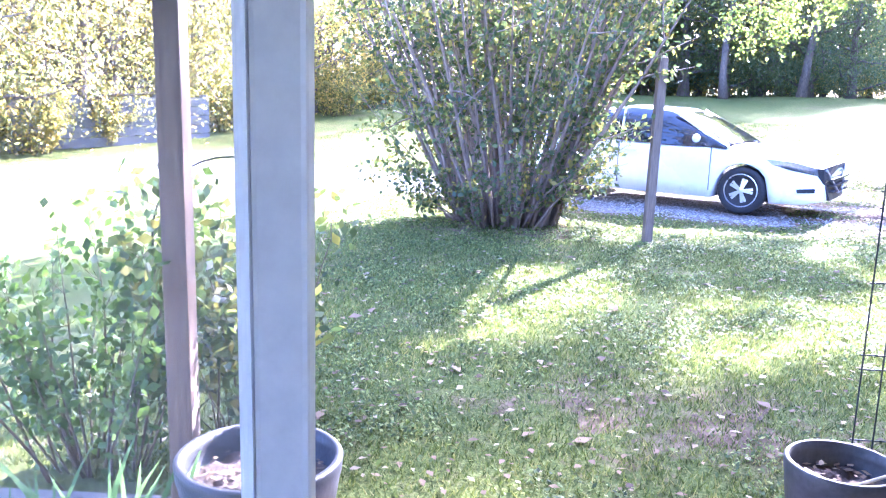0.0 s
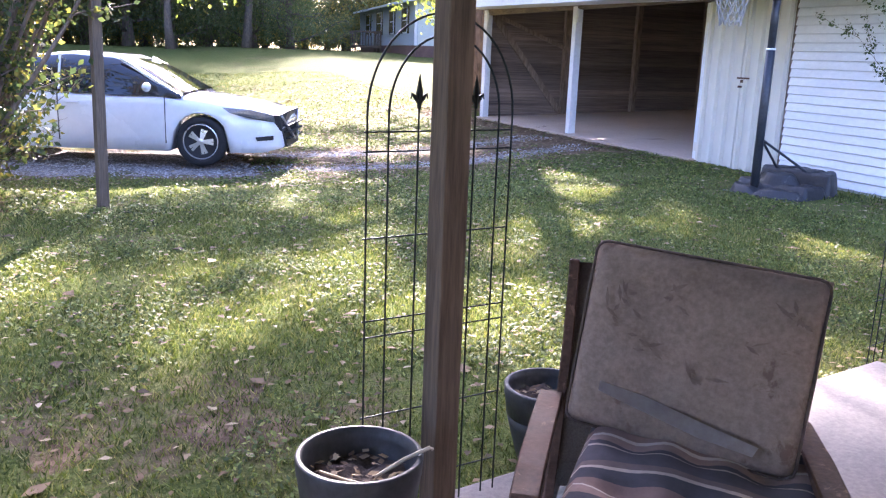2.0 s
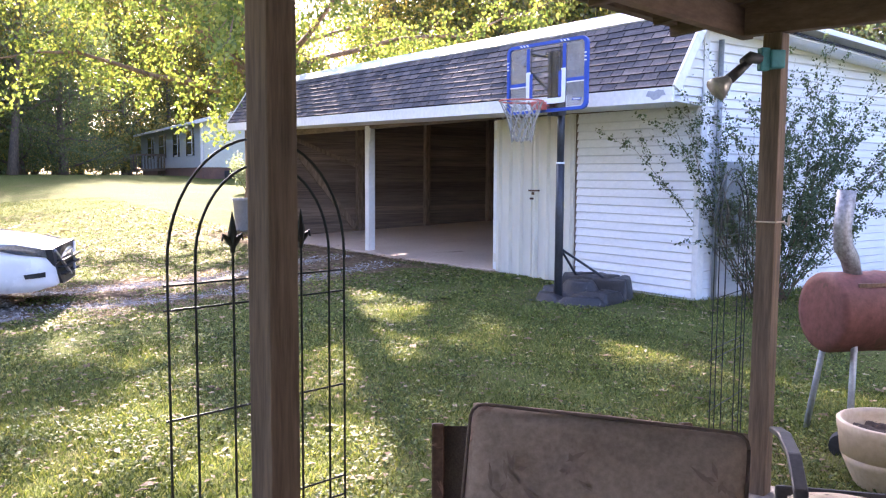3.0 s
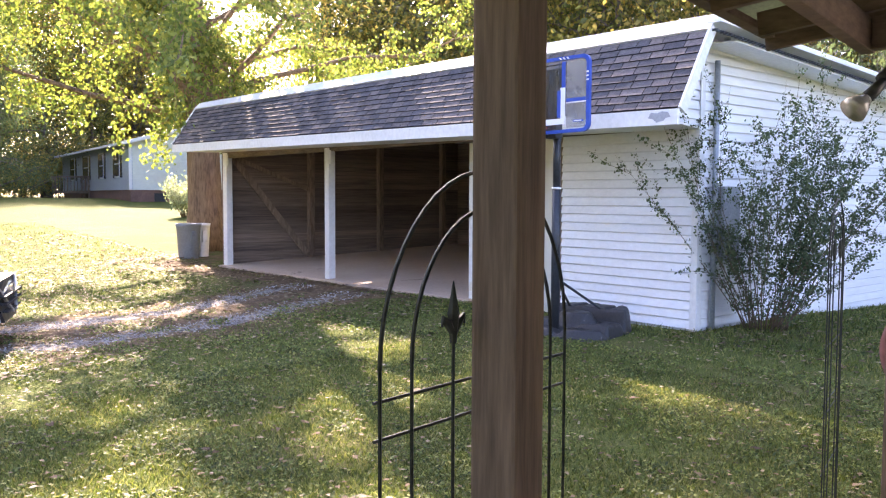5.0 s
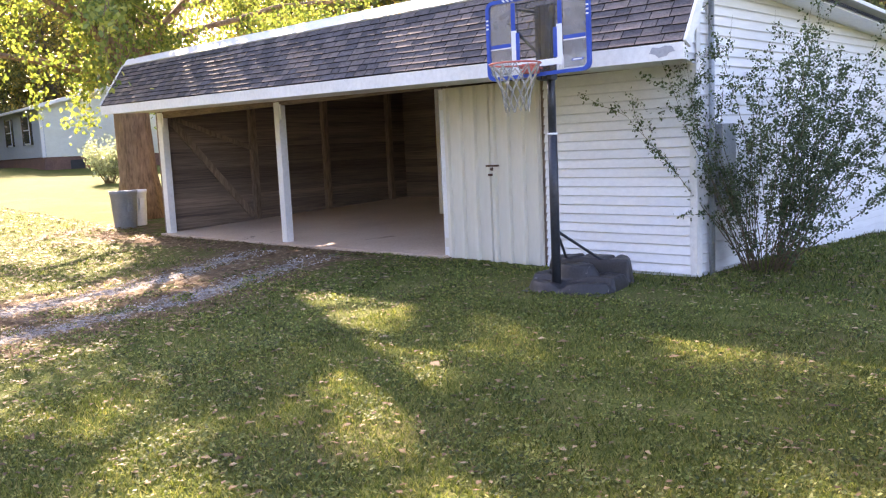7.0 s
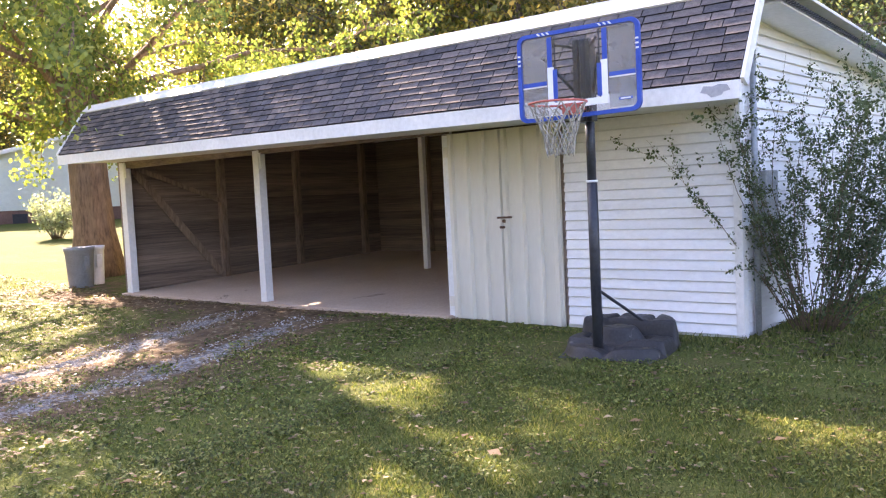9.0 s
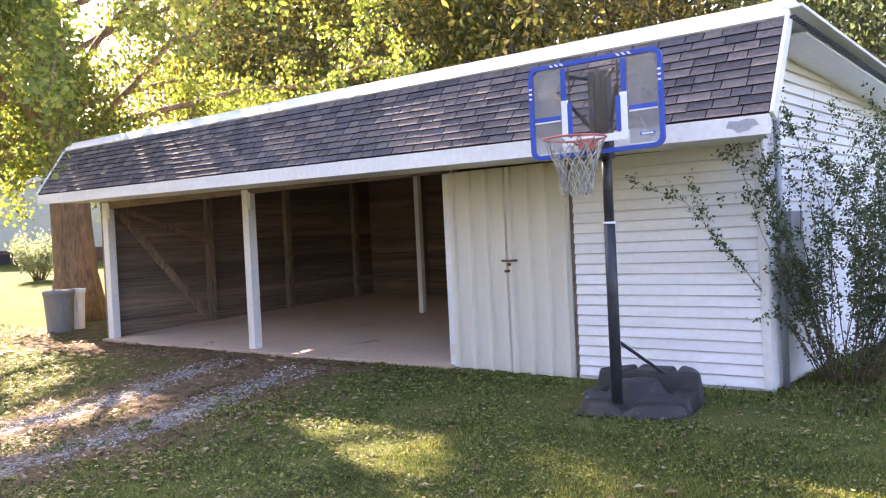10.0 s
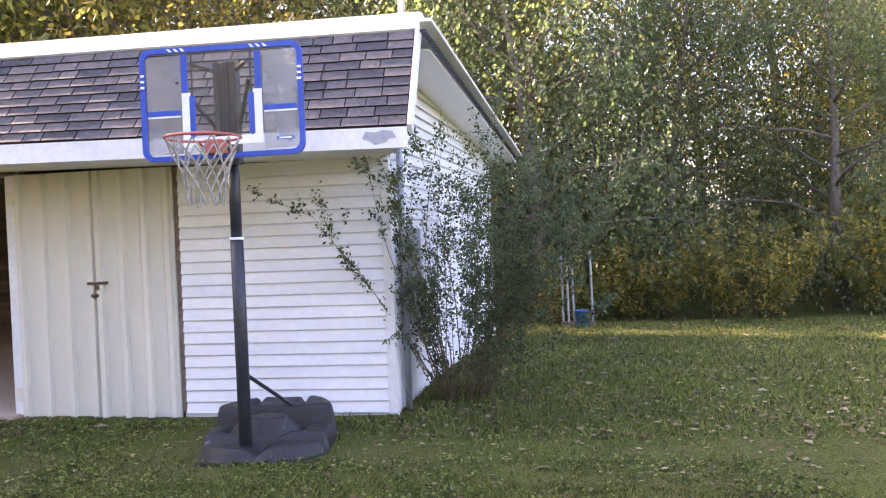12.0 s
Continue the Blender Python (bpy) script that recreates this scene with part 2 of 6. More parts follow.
M_shingle = surface("asphalt_shingle", (0.06, 0.056, 0.058), (0.19, 0.178, 0.178), 0.95, big=4, fine=140, bump=0.5, spec=0.15)
def tint_shingles(m, out):
    """Each tab slate, charcoal or brown."""
    nt = m.node_tree
    p = nt.nodes["Principled BSDF"].inputs["Base Color"]
    src = p.links[0].from_socket
    tint = ramp(nt, out(nt), [(0.0, (0.55, 0.56, 0.6)), (0.35, (0.85, 0.86, 0.9)), (0.65, (1.0, 0.94, 0.9)), (1.0, (1.4, 1.27, 1.17))])
    nt.links.new(mixed(nt, 1.0, src, tint, "MULTIPLY"), p)


tint_shingles(M_shingle, lambda nt: nt.nodes.new("ShaderNodeObjectInfo").outputs["Random"])
M_barnwood = surface("old_barn_boards", (0.075, 0.056, 0.044), (0.28, 0.21, 0.16), 0.85, big=1.2, fine=9, stretch=(1, 1, 6), bump=0.4, wear=(0.24, 0.2, 0.16), wear_at=0.68, vary=0.25)
M_postwood = surface("weathered_post", (0.046, 0.034, 0.024), (0.19, 0.138, 0.093), 0.75, big=2.5, fine=26, stretch=(2.2, 2.2, 0.16), bump=0.45, wear=(0.05, 0.033, 0.025), wear_at=0.62, dirt_scale=1.6)
M_beam = surface("rough_rafter", (0.06, 0.042, 0.032), (0.19, 0.13, 0.09), 0.8, big=2.0, fine=20, stretch=(0.5, 0.5, 2), bump=0.4, wear=(0.24, 0.17, 0.11), wear_at=0.66)
M_concrete = surface("concrete", (0.14, 0.122, 0.105), (0.255, 0.225, 0.195), 0.9, big=1.3, fine=50, bump=0.25, wear=(0.24, 0.2, 0.17), wear_at=0.62)
M_slabfloor = surface("dusty_garage_floor", (0.43, 0.32, 0.245), (0.62, 0.49, 0.38), 0.9, big=0.6, fine=30, bump=0.2, wear=(0.2, 0.15, 0.12), wear_at=0.64, dirt_scale=0.8)
M_iron = surface("dark_green_iron", (0.012, 0.016, 0.013), (0.04, 0.045, 0.038), 0.5, metal=0.4, bump=0.1, wear=(0.1, 0.05, 0.025), wear_at=0.7, dirt_scale=30)
M_black = surface("black_plastic", (0.018, 0.019, 0.022), (0.05, 0.052, 0.058), 0.5, big=5, fine=60, bump=0.1)
M_polepaint = surface("black_painted_steel", (0.02, 0.022, 0.028), (0.045, 0.05, 0.06), 0.4, big=4, fine=40, bump=0.06, wear=(0.14, 0.14, 0.15), wear_at=0.76)
M_basemat = surface("dusty_black_poly", (0.01, 0.01, 0.011), (0.036, 0.035, 0.036), 0.5, big=4, fine=50, bump=0.3, wear=(0.13, 0.12, 0.11), wear_at=0.64, dirt_scale=6)
M_bark = surface("bark", (0.07, 0.045, 0.028), (0.3, 0.2, 0.125), 0.95, big=1.6, fine=9, stretch=(2.5, 2.5, 0.45), bump=0.9)
M_greybark = surface("grey_bark", (0.05, 0.042, 0.036), (0.2, 0.16, 0.13), 0.95, big=1.6, fine=12, stretch=(2, 2, 0.5), bump=0.8)
M_stem = surface("smooth_stem_bark", (0.09, 0.065, 0.05), (0.27, 0.2, 0.15), 0.8, big=3, fine=14, stretch=(3, 3, 0.4), bump=0.4)
M_twig = surface("twig", (0.07, 0.05, 0.03), (0.18, 0.13, 0.08), 0.85, bump=0.2)
M_leaf_maple = leaf_material("yellow_green_leaves", [(0.08, 0.115, 0.035), (0.13, 0.17, 0.048), (0.2, 0.235, 0.06), (0.32, 0.31, 0.08)], 0.45)
# the gold stops put the woods' sunlit spots into the leaf colour
M_leaf_wood = leaf_material("woodland_leaves", [(0.11, 0.12, 0.06), (0.17, 0.18, 0.075), (0.3, 0.26, 0.09), (0.52, 0.36, 0.11)], 0.55)
M_leaf_cedar = leaf_material("cedar_sprays", [(0.07, 0.1, 0.055), (0.105, 0.14, 0.075), (0.16, 0.185, 0.09)], 0.45)
M_leaf_shrub = leaf_material("shrub_leaves", [(0.045, 0.068, 0.04), (0.075, 0.105, 0.06), (0.125, 0.16, 0.095)], 0.4)
M_leaf_crape = leaf_material("clump_leaves", [(0.04, 0.06, 0.032), (0.065, 0.09, 0.045), (0.11, 0.13, 0.05), (0.26, 0.21, 0.06)], 0.45)
M_blade = leaf_material("grass_blades", [(0.035, 0.05, 0.014), (0.09, 0.118, 0.03), (0.155, 0.175, 0.048), (0.28, 0.25, 0.115)], 0.35, 0.75)
M_weed = leaf_material("clover_leaves", [(0.026, 0.042, 0.012), (0.075, 0.105, 0.026), (0.14, 0.18, 0.045), (0.26, 0.27, 0.09)], 0.4, 0.6)
M_fallen = leaf_material("fallen_leaves", [(0.06, 0.04, 0.024), (0.13, 0.082, 0.046), (0.22, 0.15, 0.088), (0.36, 0.29, 0.19)], 0.1, 0.8)
M_lily = leaf_material("strap_leaves", [(0.06, 0.13, 0.03), (0.1, 0.19, 0.045), (0.16, 0.25, 0.07)], 0.35)
M_stone = surface("gravel_stones", (0.2, 0.19, 0.18), (0.55, 0.53, 0.5), 0.9, fine=60, bump=0.3)

# ---------------------------------------------------------------- ground
def smooth(a, b, x):
    t = min(max((x - a) / (b - a), 0), 1)
    return t * t * (3 - 2 * t)


DRIVE = [(-14, 14.5), (-6, 13.2), (-1, 12.0), (2.5, 11.6), (5.2, 12.0), (8.2, 12.6)]


def drive_offset(x):
    for (x0, y0), (x1, y1) in zip(DRIVE, DRIVE[1:]):
        if x0 <= x <= x1:
            return y0 + (y1 - y0) * (x - x0) / (x1 - x0)
    return None


def ground_z(x, y):
    z = -0.17 * (1 - smooth(4.0, 7.2, x)) - 0.02
    z -= 0.02 * math.exp(-((x - 0.0) ** 2 + (y - 11.8) ** 2) / 14) + 0.02 * min(max(-x - 4, 0), 25)
    z += 0.042 * min(max(y - 18, 0), 32) * smooth(-30, 0, x) + 0.02 * min(max(y - 14, 0), 40) * (1 - smooth(-30, 0, x))
    z -= 0.035 * min(max(x - 9, 0), 10) * (1 - smooth(5, 14, y))
    if 7.6 < x < 15.4 and 6 < y < 18.3:
        z = min(z, -0.06)
    return z


def axis_steps(lo, fine_lo, fine_hi, hi, step):
    mid = list(np.arange(fine_lo, fine_hi + 1e-6, step))
    out, s = [], step
    v = fine_lo
    while v > lo:
        s *= 1.35
        v -= s
        out.append(v)
    left = out[::-1]
    out, s, v = [], step, fine_hi
    while v < hi:
        s *= 1.35
        v += s
        out.append(v)
    return left + mid + out


xs = axis_steps(-900, -6, 15.5, 900, 0.16)
ys = axis_steps(-900, 1.0, 21, 900, 0.16)
bm = bmesh.new()
lay = bm.loops.layers.float_color.new("worn")
rows = []
worn = {}
for y in ys:
    row = []
    for x in xs:
        bump = 0.018 * noise.noise((x * 0.9, y * 0.9, 0)) + 0.008 * noise.noise((x * 4, y * 4, 3)) if abs(x) < 40 and -5 < y < 50 else 0
        v = bm.verts.new((x, y, ground_z(x, y) + bump))
        d = drive_offset(x)
        r = g = 0.0
        if d is not None:
            off = y - d
            r = max(math.exp(-((off + 0.75) / 0.42) ** 2), math.exp(-((off - 0.75) / 0.42) ** 2), 0.6 * math.exp(-(off / 1.1) ** 2)) * (0.52 - 0.22 * smooth(5.5, 8.0, x))
            if x < 1.5:
                r = max(r, 0.58 * math.exp(-(off / 1.7) ** 4))
            g = 0.55 * math.exp(-(off / 2.2) ** 4)
        # bare strip before the open bays, round the tree and under the clump
        g = max(g, 0.62 * math.exp(-((x - 7.3) / 1.0) ** 2) * smooth(9.5, 12, y) * (1 - smooth(18, 21, y)))
        g = max(g, 0.5 * math.exp(-((x - 7.5) ** 2 + (y - 19.5) ** 2) / 7), 0.5 * math.exp(-((x + 2.1) ** 2 + (y - 8.6) ** 2) / 3.0))
        g = max(g, 0.44 * math.exp(-((x + 0.2) ** 2 / 5 + (y - 3.1) ** 2 / 1.6)))
        worn[v] = (r, g, 0, 1)
        row.append(v)
    rows.append(row)
for r0, r1 in zip(rows, rows[1:]):
    for i in range(len(xs) - 1):
        f = bm.faces.new((r0[i], r0[i + 1], r1[i + 1], r1[i]))
        f.smooth = True
        for lp in f.loops:
            lp[lay] = worn[lp.vert]
ground = mesh_object("ground", bm, M_ground)
tagged(ground, "lawn of short patchy grass with a worn gravel drive", "ground", kind="structure")

# ---------------------------------------------------------------- garage
garage = thing("garage", "white vinyl-sided garage with open bays and grey shingled mansard roof", "garage")
GX, GB = 8.0, 15.0                  # front wall and back wall
GY0, GY1 = 6.22, 17.9               # gable wall and far wall
GABLE = Matrix.Translation((GX, GY0, 0)) @ Matrix.Rotation(radians(-1.9), 4, "Z")   # local x runs back along the gable


def fascia_z(y):
    return 2.23 + 0.0145 * (y - 5.85)


def floor_z(x):
    return 0.0 + 0.03 * (x - GX)


# floor slab, rising gently to the back
bm = bmesh.new()
fv = [bm.verts.new(p) for p in ((GX - 0.12, 9.95, -0.02), (GB, 9.95, floor_z(GB)), (GB, GY1, floor_z(GB)), (GX - 0.12, GY1, -0.02))]
f = bm.faces.new(fv)
ex = bmesh.ops.extrude_face_region(bm, geom=[f])
for v in [g for g in ex["geom"] if isinstance(g, bmesh.types.BMVert)]:
    v.co.z -= 0.35
bmesh.ops.recalc_face_normals(bm, faces=bm.faces)
part("floor_slab", bm, M_slabfloor, garage, "dusty tan concrete floor slab")

# solid wall cores
front = part("front_wall", boxed((GX + 0.02, GY0 + 0.02, -0.1), (GX + 0.1, 8.26, 2.28)), M_vinyl, garage, "white horizontal vinyl siding")
bm = bmesh.new()
prof = [(0.02, -0.5), (GB - GX, -0.5), (GB - GX, 2.96), (-0.35, 3.34), (-0.46, 3.2), (-0.93, 2.45), (-0.93, 2.31), (0.02, 2.31)]
fa = [bm.verts.new(GABLE @ Vector((x, 0.03, z))) for x, z in prof]
fb = [bm.verts.new(GABLE @ Vector((x, 0.11, z))) for x, z in prof]
bm.faces.new(fa)
bm.faces.new(fb[::-1])
for k in range(8):
    bm.faces.new((fa[k], fb[k], fb[(k + 1) % 8], fa[(k + 1) % 8]))
bmesh.ops.recalc_face_normals(bm, faces=bm.faces)
gable = part("gable_wall", bm, M_vinyl, garage, "white vinyl-sided gable end wall")
part("back_wall", boxed((GB + 0.03, GY0 - 0.2, -0.3), (GB + 0.12, GY1 + 0.15, 3.02)), M_barnwood, garage)
part("end_wall", boxed((GX + 0.05, GY1 + 0.03, -0.3), (GB + 0.03, GY1 + 0.12, 3.0)), M_barnwood, garage)
part("divider_wall", boxed((GX + 0.14, 9.9, -0.1), (GB, 9.95, 3.0)), M_barnwood, garage)

# posts of the open bays
for name, y, w in (("bay_post", 17.88, 0.17), ("bay_post", 13.88, 0.14)):
    part(name, boxed((GX, y - w, -0.06), (GX + 0.14, y, fascia_z(y) + 0.02), 0.006), M_white, garage, "white painted square post with chipped paint")
    part("post_bracket", boxed((GX + 0.01, y - w - 0.045, fascia_z(y) - 0.27), (GX + 0.1, y - w - 0.003, fascia_z(y) - 0.02), 0.004), M_white, garage)
part("inner_post", boxed((12.0, 13.8, 0.1), (12.1, 13.9, 2.95), 0.005), M_white, garage, "white painted inner post")

# boards, studs and braces inside
board_long = boxed((0, 0, 0), (1, 0.022, 0.2), 0.002)
me_board = bpy.data.meshes.new("board")
board_long.to_mesh(me_board)
board_long.free()
me_board.materials.append(M_barnwood)
for k in range(15):
    z = 0.02 + 0.205 * k
    piece("wall_board", me_board, garage, pose(GX + 0.05, GY1 + rnd.uniform(-0.006, 0.004), z + 0.02, rnd.uniform(-1.5, 1.5), 0, 0) @ Matrix.Diagonal((GB - GX - 0.05, 1, 1, 1)))
    piece("wall_board", me_board, garage, pose(GB, 10.0, z + 0.15, 0, 0, 90) @ Matrix.Diagonal((GY1 - 10.0, 1, 1, 1)))
    piece("wall_board", me_board, garage, pose(GX + 0.16, 9.954, z, 0, 0, 0) @ Matrix.Diagonal((GB - GX - 0.2, 1, 1, 1)))
M_stud = surface("pale_rough_studs", (0.12, 0.085, 0.06), (0.33, 0.25, 0.18), 0.85, big=1.5, fine=12, stretch=(2, 2, 0.4), bump=0.3)
for x in (10.15, 12.2, 14.3):
    part("stud", boxed((x, GY1 - 0.13, floor_z(x)), (x + 0.14, GY1 - 0.004, 2.95), 0.006), M_stud, garage)
for y in (12.0, 14.2, 16.1):
    part("stud", boxed((GB - 0.16, y, 0.2), (GB - 0.035, y + 0.14, 2.95), 0.006), M_stud, garage)


def beam_between(p, q, w, d):
    p, q = Vector(p), Vector(q)
    m = Matrix.Translation((p + q) / 2) @ (q - p).to_track_quat("Z", "Y").to_matrix().to_4x4()
    return boxed((-w / 2, -d / 2, -(q - p).length / 2), (w / 2, d / 2, (q - p).length / 2), 0.004, m)


part("brace", beam_between((8.25, GY1 - 0.06, 2.3), (10.1, GY1 - 0.06, 0.15), 0.05, 0.14), M_stud, garage)
part("brace", beam_between((8.3, GY1 - 0.09, 2.32), (10.15, GY1 - 0.09, 1.65), 0.04, 0.09), M_stud, garage)
part("brace", beam_between((GB - 0.12, 14.25, 0.35), (GB - 0.12, 12.2, 2.6), 0.14, 0.05), M_stud, garage)
part("brace", beam_between((GB - 0.12, 11.9, 2.5), (GB - 0.12, 10.2, 0.6), 0.14, 0.05), M_stud, garage)
part("header", boxed((GX + 0.02, 10.0, 2.31), (GX + 0.14, 17.7, 2.5), 0.005), M_barnwood, garage)

# roof: mansard front, white cap, gently falling back slope
RY0, RY1 = 5.82, 18.06


def slab_between(bm, a0, a1, b0, b1, thick):
    """A sloping slab through four corners (a0-a1 lower edge, b0-b1 upper edge), thick below."""
    vs = [bm.verts.new(p) for p in (a0, a1, b1, b0)]
    n = (Vector(a1) - Vector(a0)).cross(Vector(b0) - Vector(a0)).normalized()
    if n.z < 0:
        n = -n
    lo = [bm.verts.new(v.co - n * thick) for v in vs]
    bm.faces.new(vs)
    bm.faces.new(lo[::-1])
    for k in range(4):
        bm.faces.new((vs[k], lo[k], lo[(k + 1) % 4], vs[(k + 1) % 4]))
    bmesh.ops.recalc_face_normals(bm, faces=bm.faces)


def mans(y, s):
    """A place on the mansard slope: s from 0 at the eave to 1 at the cap."""
    e = fascia_z(y) + 0.16
    top = 3.24 + 0.008 * (y - 5.85)
    return Vector((6.965 + 0.53 * s, y, e + (top - e) * s))


bm = bmesh.new()
slab_between(bm, mans(RY0, 0), mans(RY1, 0), mans(RY0, 1), mans(RY1, 1), 0.05)
mansard = part("mansard_roof", bm, M_shingle, garage, "weathered dark grey asphalt shingles")
bm = bmesh.new()
c0, c1 = mans(RY0 - 0.02, 0.98), mans(RY1 + 0.02, 0.98)
slab_between(bm, c0 + Vector((-0.03, 0, 0.035)), c1 + Vector((-0.03, 0, 0.035)), c0 + Vector((0.1, 0, 0.2)), c1 + Vector((0.1, 0, 0.17)), 0.03)
part("roof_cap", bm, M_white, garage, "white metal cap along the roof edge")
bm = bmesh.new()
slab_between(bm, c0 + Vector((0.085, -0.02, 0.19)), c1 + Vector((0.085, 0.02, 0.16)), Vector((15.35, RY0 - 0.25, 2.98)), Vector((15.35, RY1, 2.98)), 0.06)
part("rear_roof", bm, M_white, garage, "white metal sheet roof falling to the back")
bm = bmesh.new()
box(bm, (6.935, RY0, 0), (6.975, RY1, 0.16))
for v in bm.verts:
    v.co.z += fascia_z(v.co.y)
part("fascia", bm, M_white, garage, "white painted fascia board")
bm = bmesh.new()
slab_between(bm, Vector((6.977, RY0 + 0.02, fascia_z(RY0) + 0.035)), Vector((6.977, RY1 - 0.02, fascia_z(RY1) + 0.035)),
             Vector((8.03, GY0 + 0.02, fascia_z(RY0) + 0.06)), Vector((8.03, RY1 - 0.02, fascia_z(RY1) + 0.06)), 0.02)
part("soffit", bm, M_white, garage, "white boarded soffit")
# gable-side boards: rake on the mansard, long rake, soffit, closing panels
for y0 in (RY0 - 0.035, RY1 + 0.004):
    bm = bmesh.new()
    a, b = mans(y0, -0.02), mans(y0, 1.0)
    vs = [(6.93, a.z + 0.03), (7.03, a.z - 0.03), (7.58, b.z + 0.0), (7.49, b.z + 0.07)]
    fa = [bm.verts.new((x, y0, z)) for x, z in vs]
    fb = [bm.verts.new((x, y0 + 0.03, z)) for x, z in vs]
    bm.faces.new(fa)
    bm.faces.new(fb[::-1])
    for k in range(4):
        bm.faces.new((fa[k], fb[k], fb[(k + 1) % 4], fa[(k + 1) % 4]))
    bmesh.ops.recalc_face_normals(bm, faces=bm.faces)
    part("rake_board", bm, M_white, garage)
part("rake_fascia", beam_between((7.5, RY0 - 0.05, 3.33), (15.35, RY0 - 0.29, 2.87), 0.17, 0.03), M_white, garage, "white rake fascia with a corrugated edge")
bm = bmesh.new()
for k in range(110):
    t = k / 109
    c = Vector((7.5, RY0 - 0.06, 3.24)).lerp(Vector((15.3, RY0 - 0.3, 2.79)), t)
    bmesh.ops.create_cube(bm, size=1, matrix=Matrix.Translation(c) @ Matrix.Diagonal((0.03, 0.05, 0.022, 1)))
tagged(part("corrugated_edge", bm, M_polepaint, garage, "dark scalloped edge of the sheet roof"), kind="stuff")
bm = bmesh.new()
slab_between(bm, Vector((8.0, RY0 - 0.03, 3.2)), Vector((15.3, RY0 - 0.27, 2.77)), Vector((8.0, GY0 + 0.03, 3.22)), Vector((15.3, GY0 - 0.2, 2.79)), 0.02)
part("rake_soffit", bm, M_white, garage)

# corner trim, jamb, door leaves with ribs
part("corner_trim", boxed((GX - 0.012, GY0 - 0.012, -0.04), (GX + 0.0, GY0 + 0.07, 2.27), 0.003), M_white, garage)
part("corner_trim", boxed((0.0, -0.014, -0.06), (0.09, -0.002, 3.15), 0.003, GABLE), M_white, garage)
part("door_jamb", boxed((GX - 0.02, 9.9, -0.03), (GX + 0.1, 10.0, 2.28), 0.004), M_white, garage, "white painted jamb with chipped edge")
part("door_stop", boxed((GX + 0.02, 8.235, -0.03), (GX + 0.06, 8.29, 2.28), 0.003), M_barnwood, garage)
for y0, y1 in ((8.295, 9.075), (9.085, 9.895)):
    leaf = part("door_leaf", boxed((GX + 0.01, y0, -0.07), (GX + 0.035, y1, 2.29), 0.002), M_cream, garage, "cream metal shed door with vertical ribs")
    n = 3
    for k in range(n + 1):
        yy = y0 + 0.02 + (y1 - y0 - 0.075) * k / n
        bm = bmesh.new()
        p = [(GX + 0.012, yy - 0.004), (GX - 0.05, yy + 0.002), (GX - 0.05, yy + 0.05), (GX + 0.012, yy + 0.09)]
        va = [bm.verts.new((x, y, -0.06)) for x, y in p]
        vb = [bm.verts.new((x, y, 2.285)) for x, y in p]
        for i in range(3):
            bm.faces.new((va[i], va[i + 1], vb[i + 1], vb[i]))
        bm.faces.new(va[::-1])
        bm.faces.new(vb)
        bmesh.ops.recalc_face_normals(bm, faces=bm.faces)
        part("rib", bm, M_cream, leaf)
M_rust = surface("rusty_steel", (0.05, 0.03, 0.02), (0.2, 0.13, 0.09), 0.6, metal=0.6, bump=0.3)
latch = part("hasp", boxed((GX - 0.062, 8.98, 1.21), (GX + 0.006, 9.16, 1.235), 0.003), M_rust, garage, "rusty hasp and latch")
part("latch_knob", boxed((GX - 0.075, 9.04, 1.16), (GX + 0.006, 9.075, 1.2), 0.006), M_rust, garage)
part("padlock", boxed((GX - 0.07, 9.05, 1.09), (GX + 0.006, 9.12, 1.12), 0.006), M_rust, garage)
for z in (0.1, 2.0):
    part("hinge", boxed((GX - 0.03, 9.91, z), (GX - 0.021, 9.98, z + 0.13), 0.002), M_cream, garage)

M_greymetal = surface("grey_galvanised", (0.25, 0.27, 0.28), (0.42, 0.44, 0.46), 0.5, metal=0.5, big=4, fine=40, bump=0.05)
bm = bmesh.new()
tube(bm, [GABLE @ Vector((0.26, -0.05, -0.1)), GABLE @ Vector((0.26, -0.05, 3.05))], 0.032, 12)
part("conduit", bm, M_greymetal, garage, "grey electrical conduit", True)
part("meter_box", boxed((0.34, -0.13, 0.75), (0.68, -0.004, 1.62), 0.012, GABLE), M_greymetal, garage, "grey electrical meter box")
bm = bmesh.new()
tube(bm, [(8.35, 6.1, 3.2), (8.35, 6.1, 5.2)], 0.035, 12)
part("service_mast", bm, M_greymetal, garage, "grey metal service mast", True)
# patch of peeled paint on the fascia
bm = bmesh.new()
edge = [(0.0, 0.05), (0.03, 0.1), (0.1, 0.11), (0.16, 0.095), (0.24, 0.105), (0.27, 0.05), (0.21, 0.035), (0.17, 0.0), (0.08, 0.015), (0.06, 0.04)]
vs = [bm.verts.new((6.931, 5.9 + u, fascia_z(5.9) + 0.03 + w)) for u, w in edge]
bm.faces.new(vs)
M_peel = surface("bare_grey_metal_patch", (0.3, 0.31, 0.34), (0.42, 0.43, 0.46), 0.6, bump=0.1)
part("peeled_patch", bm, M_peel, garage, "grey patch of peeled paint")

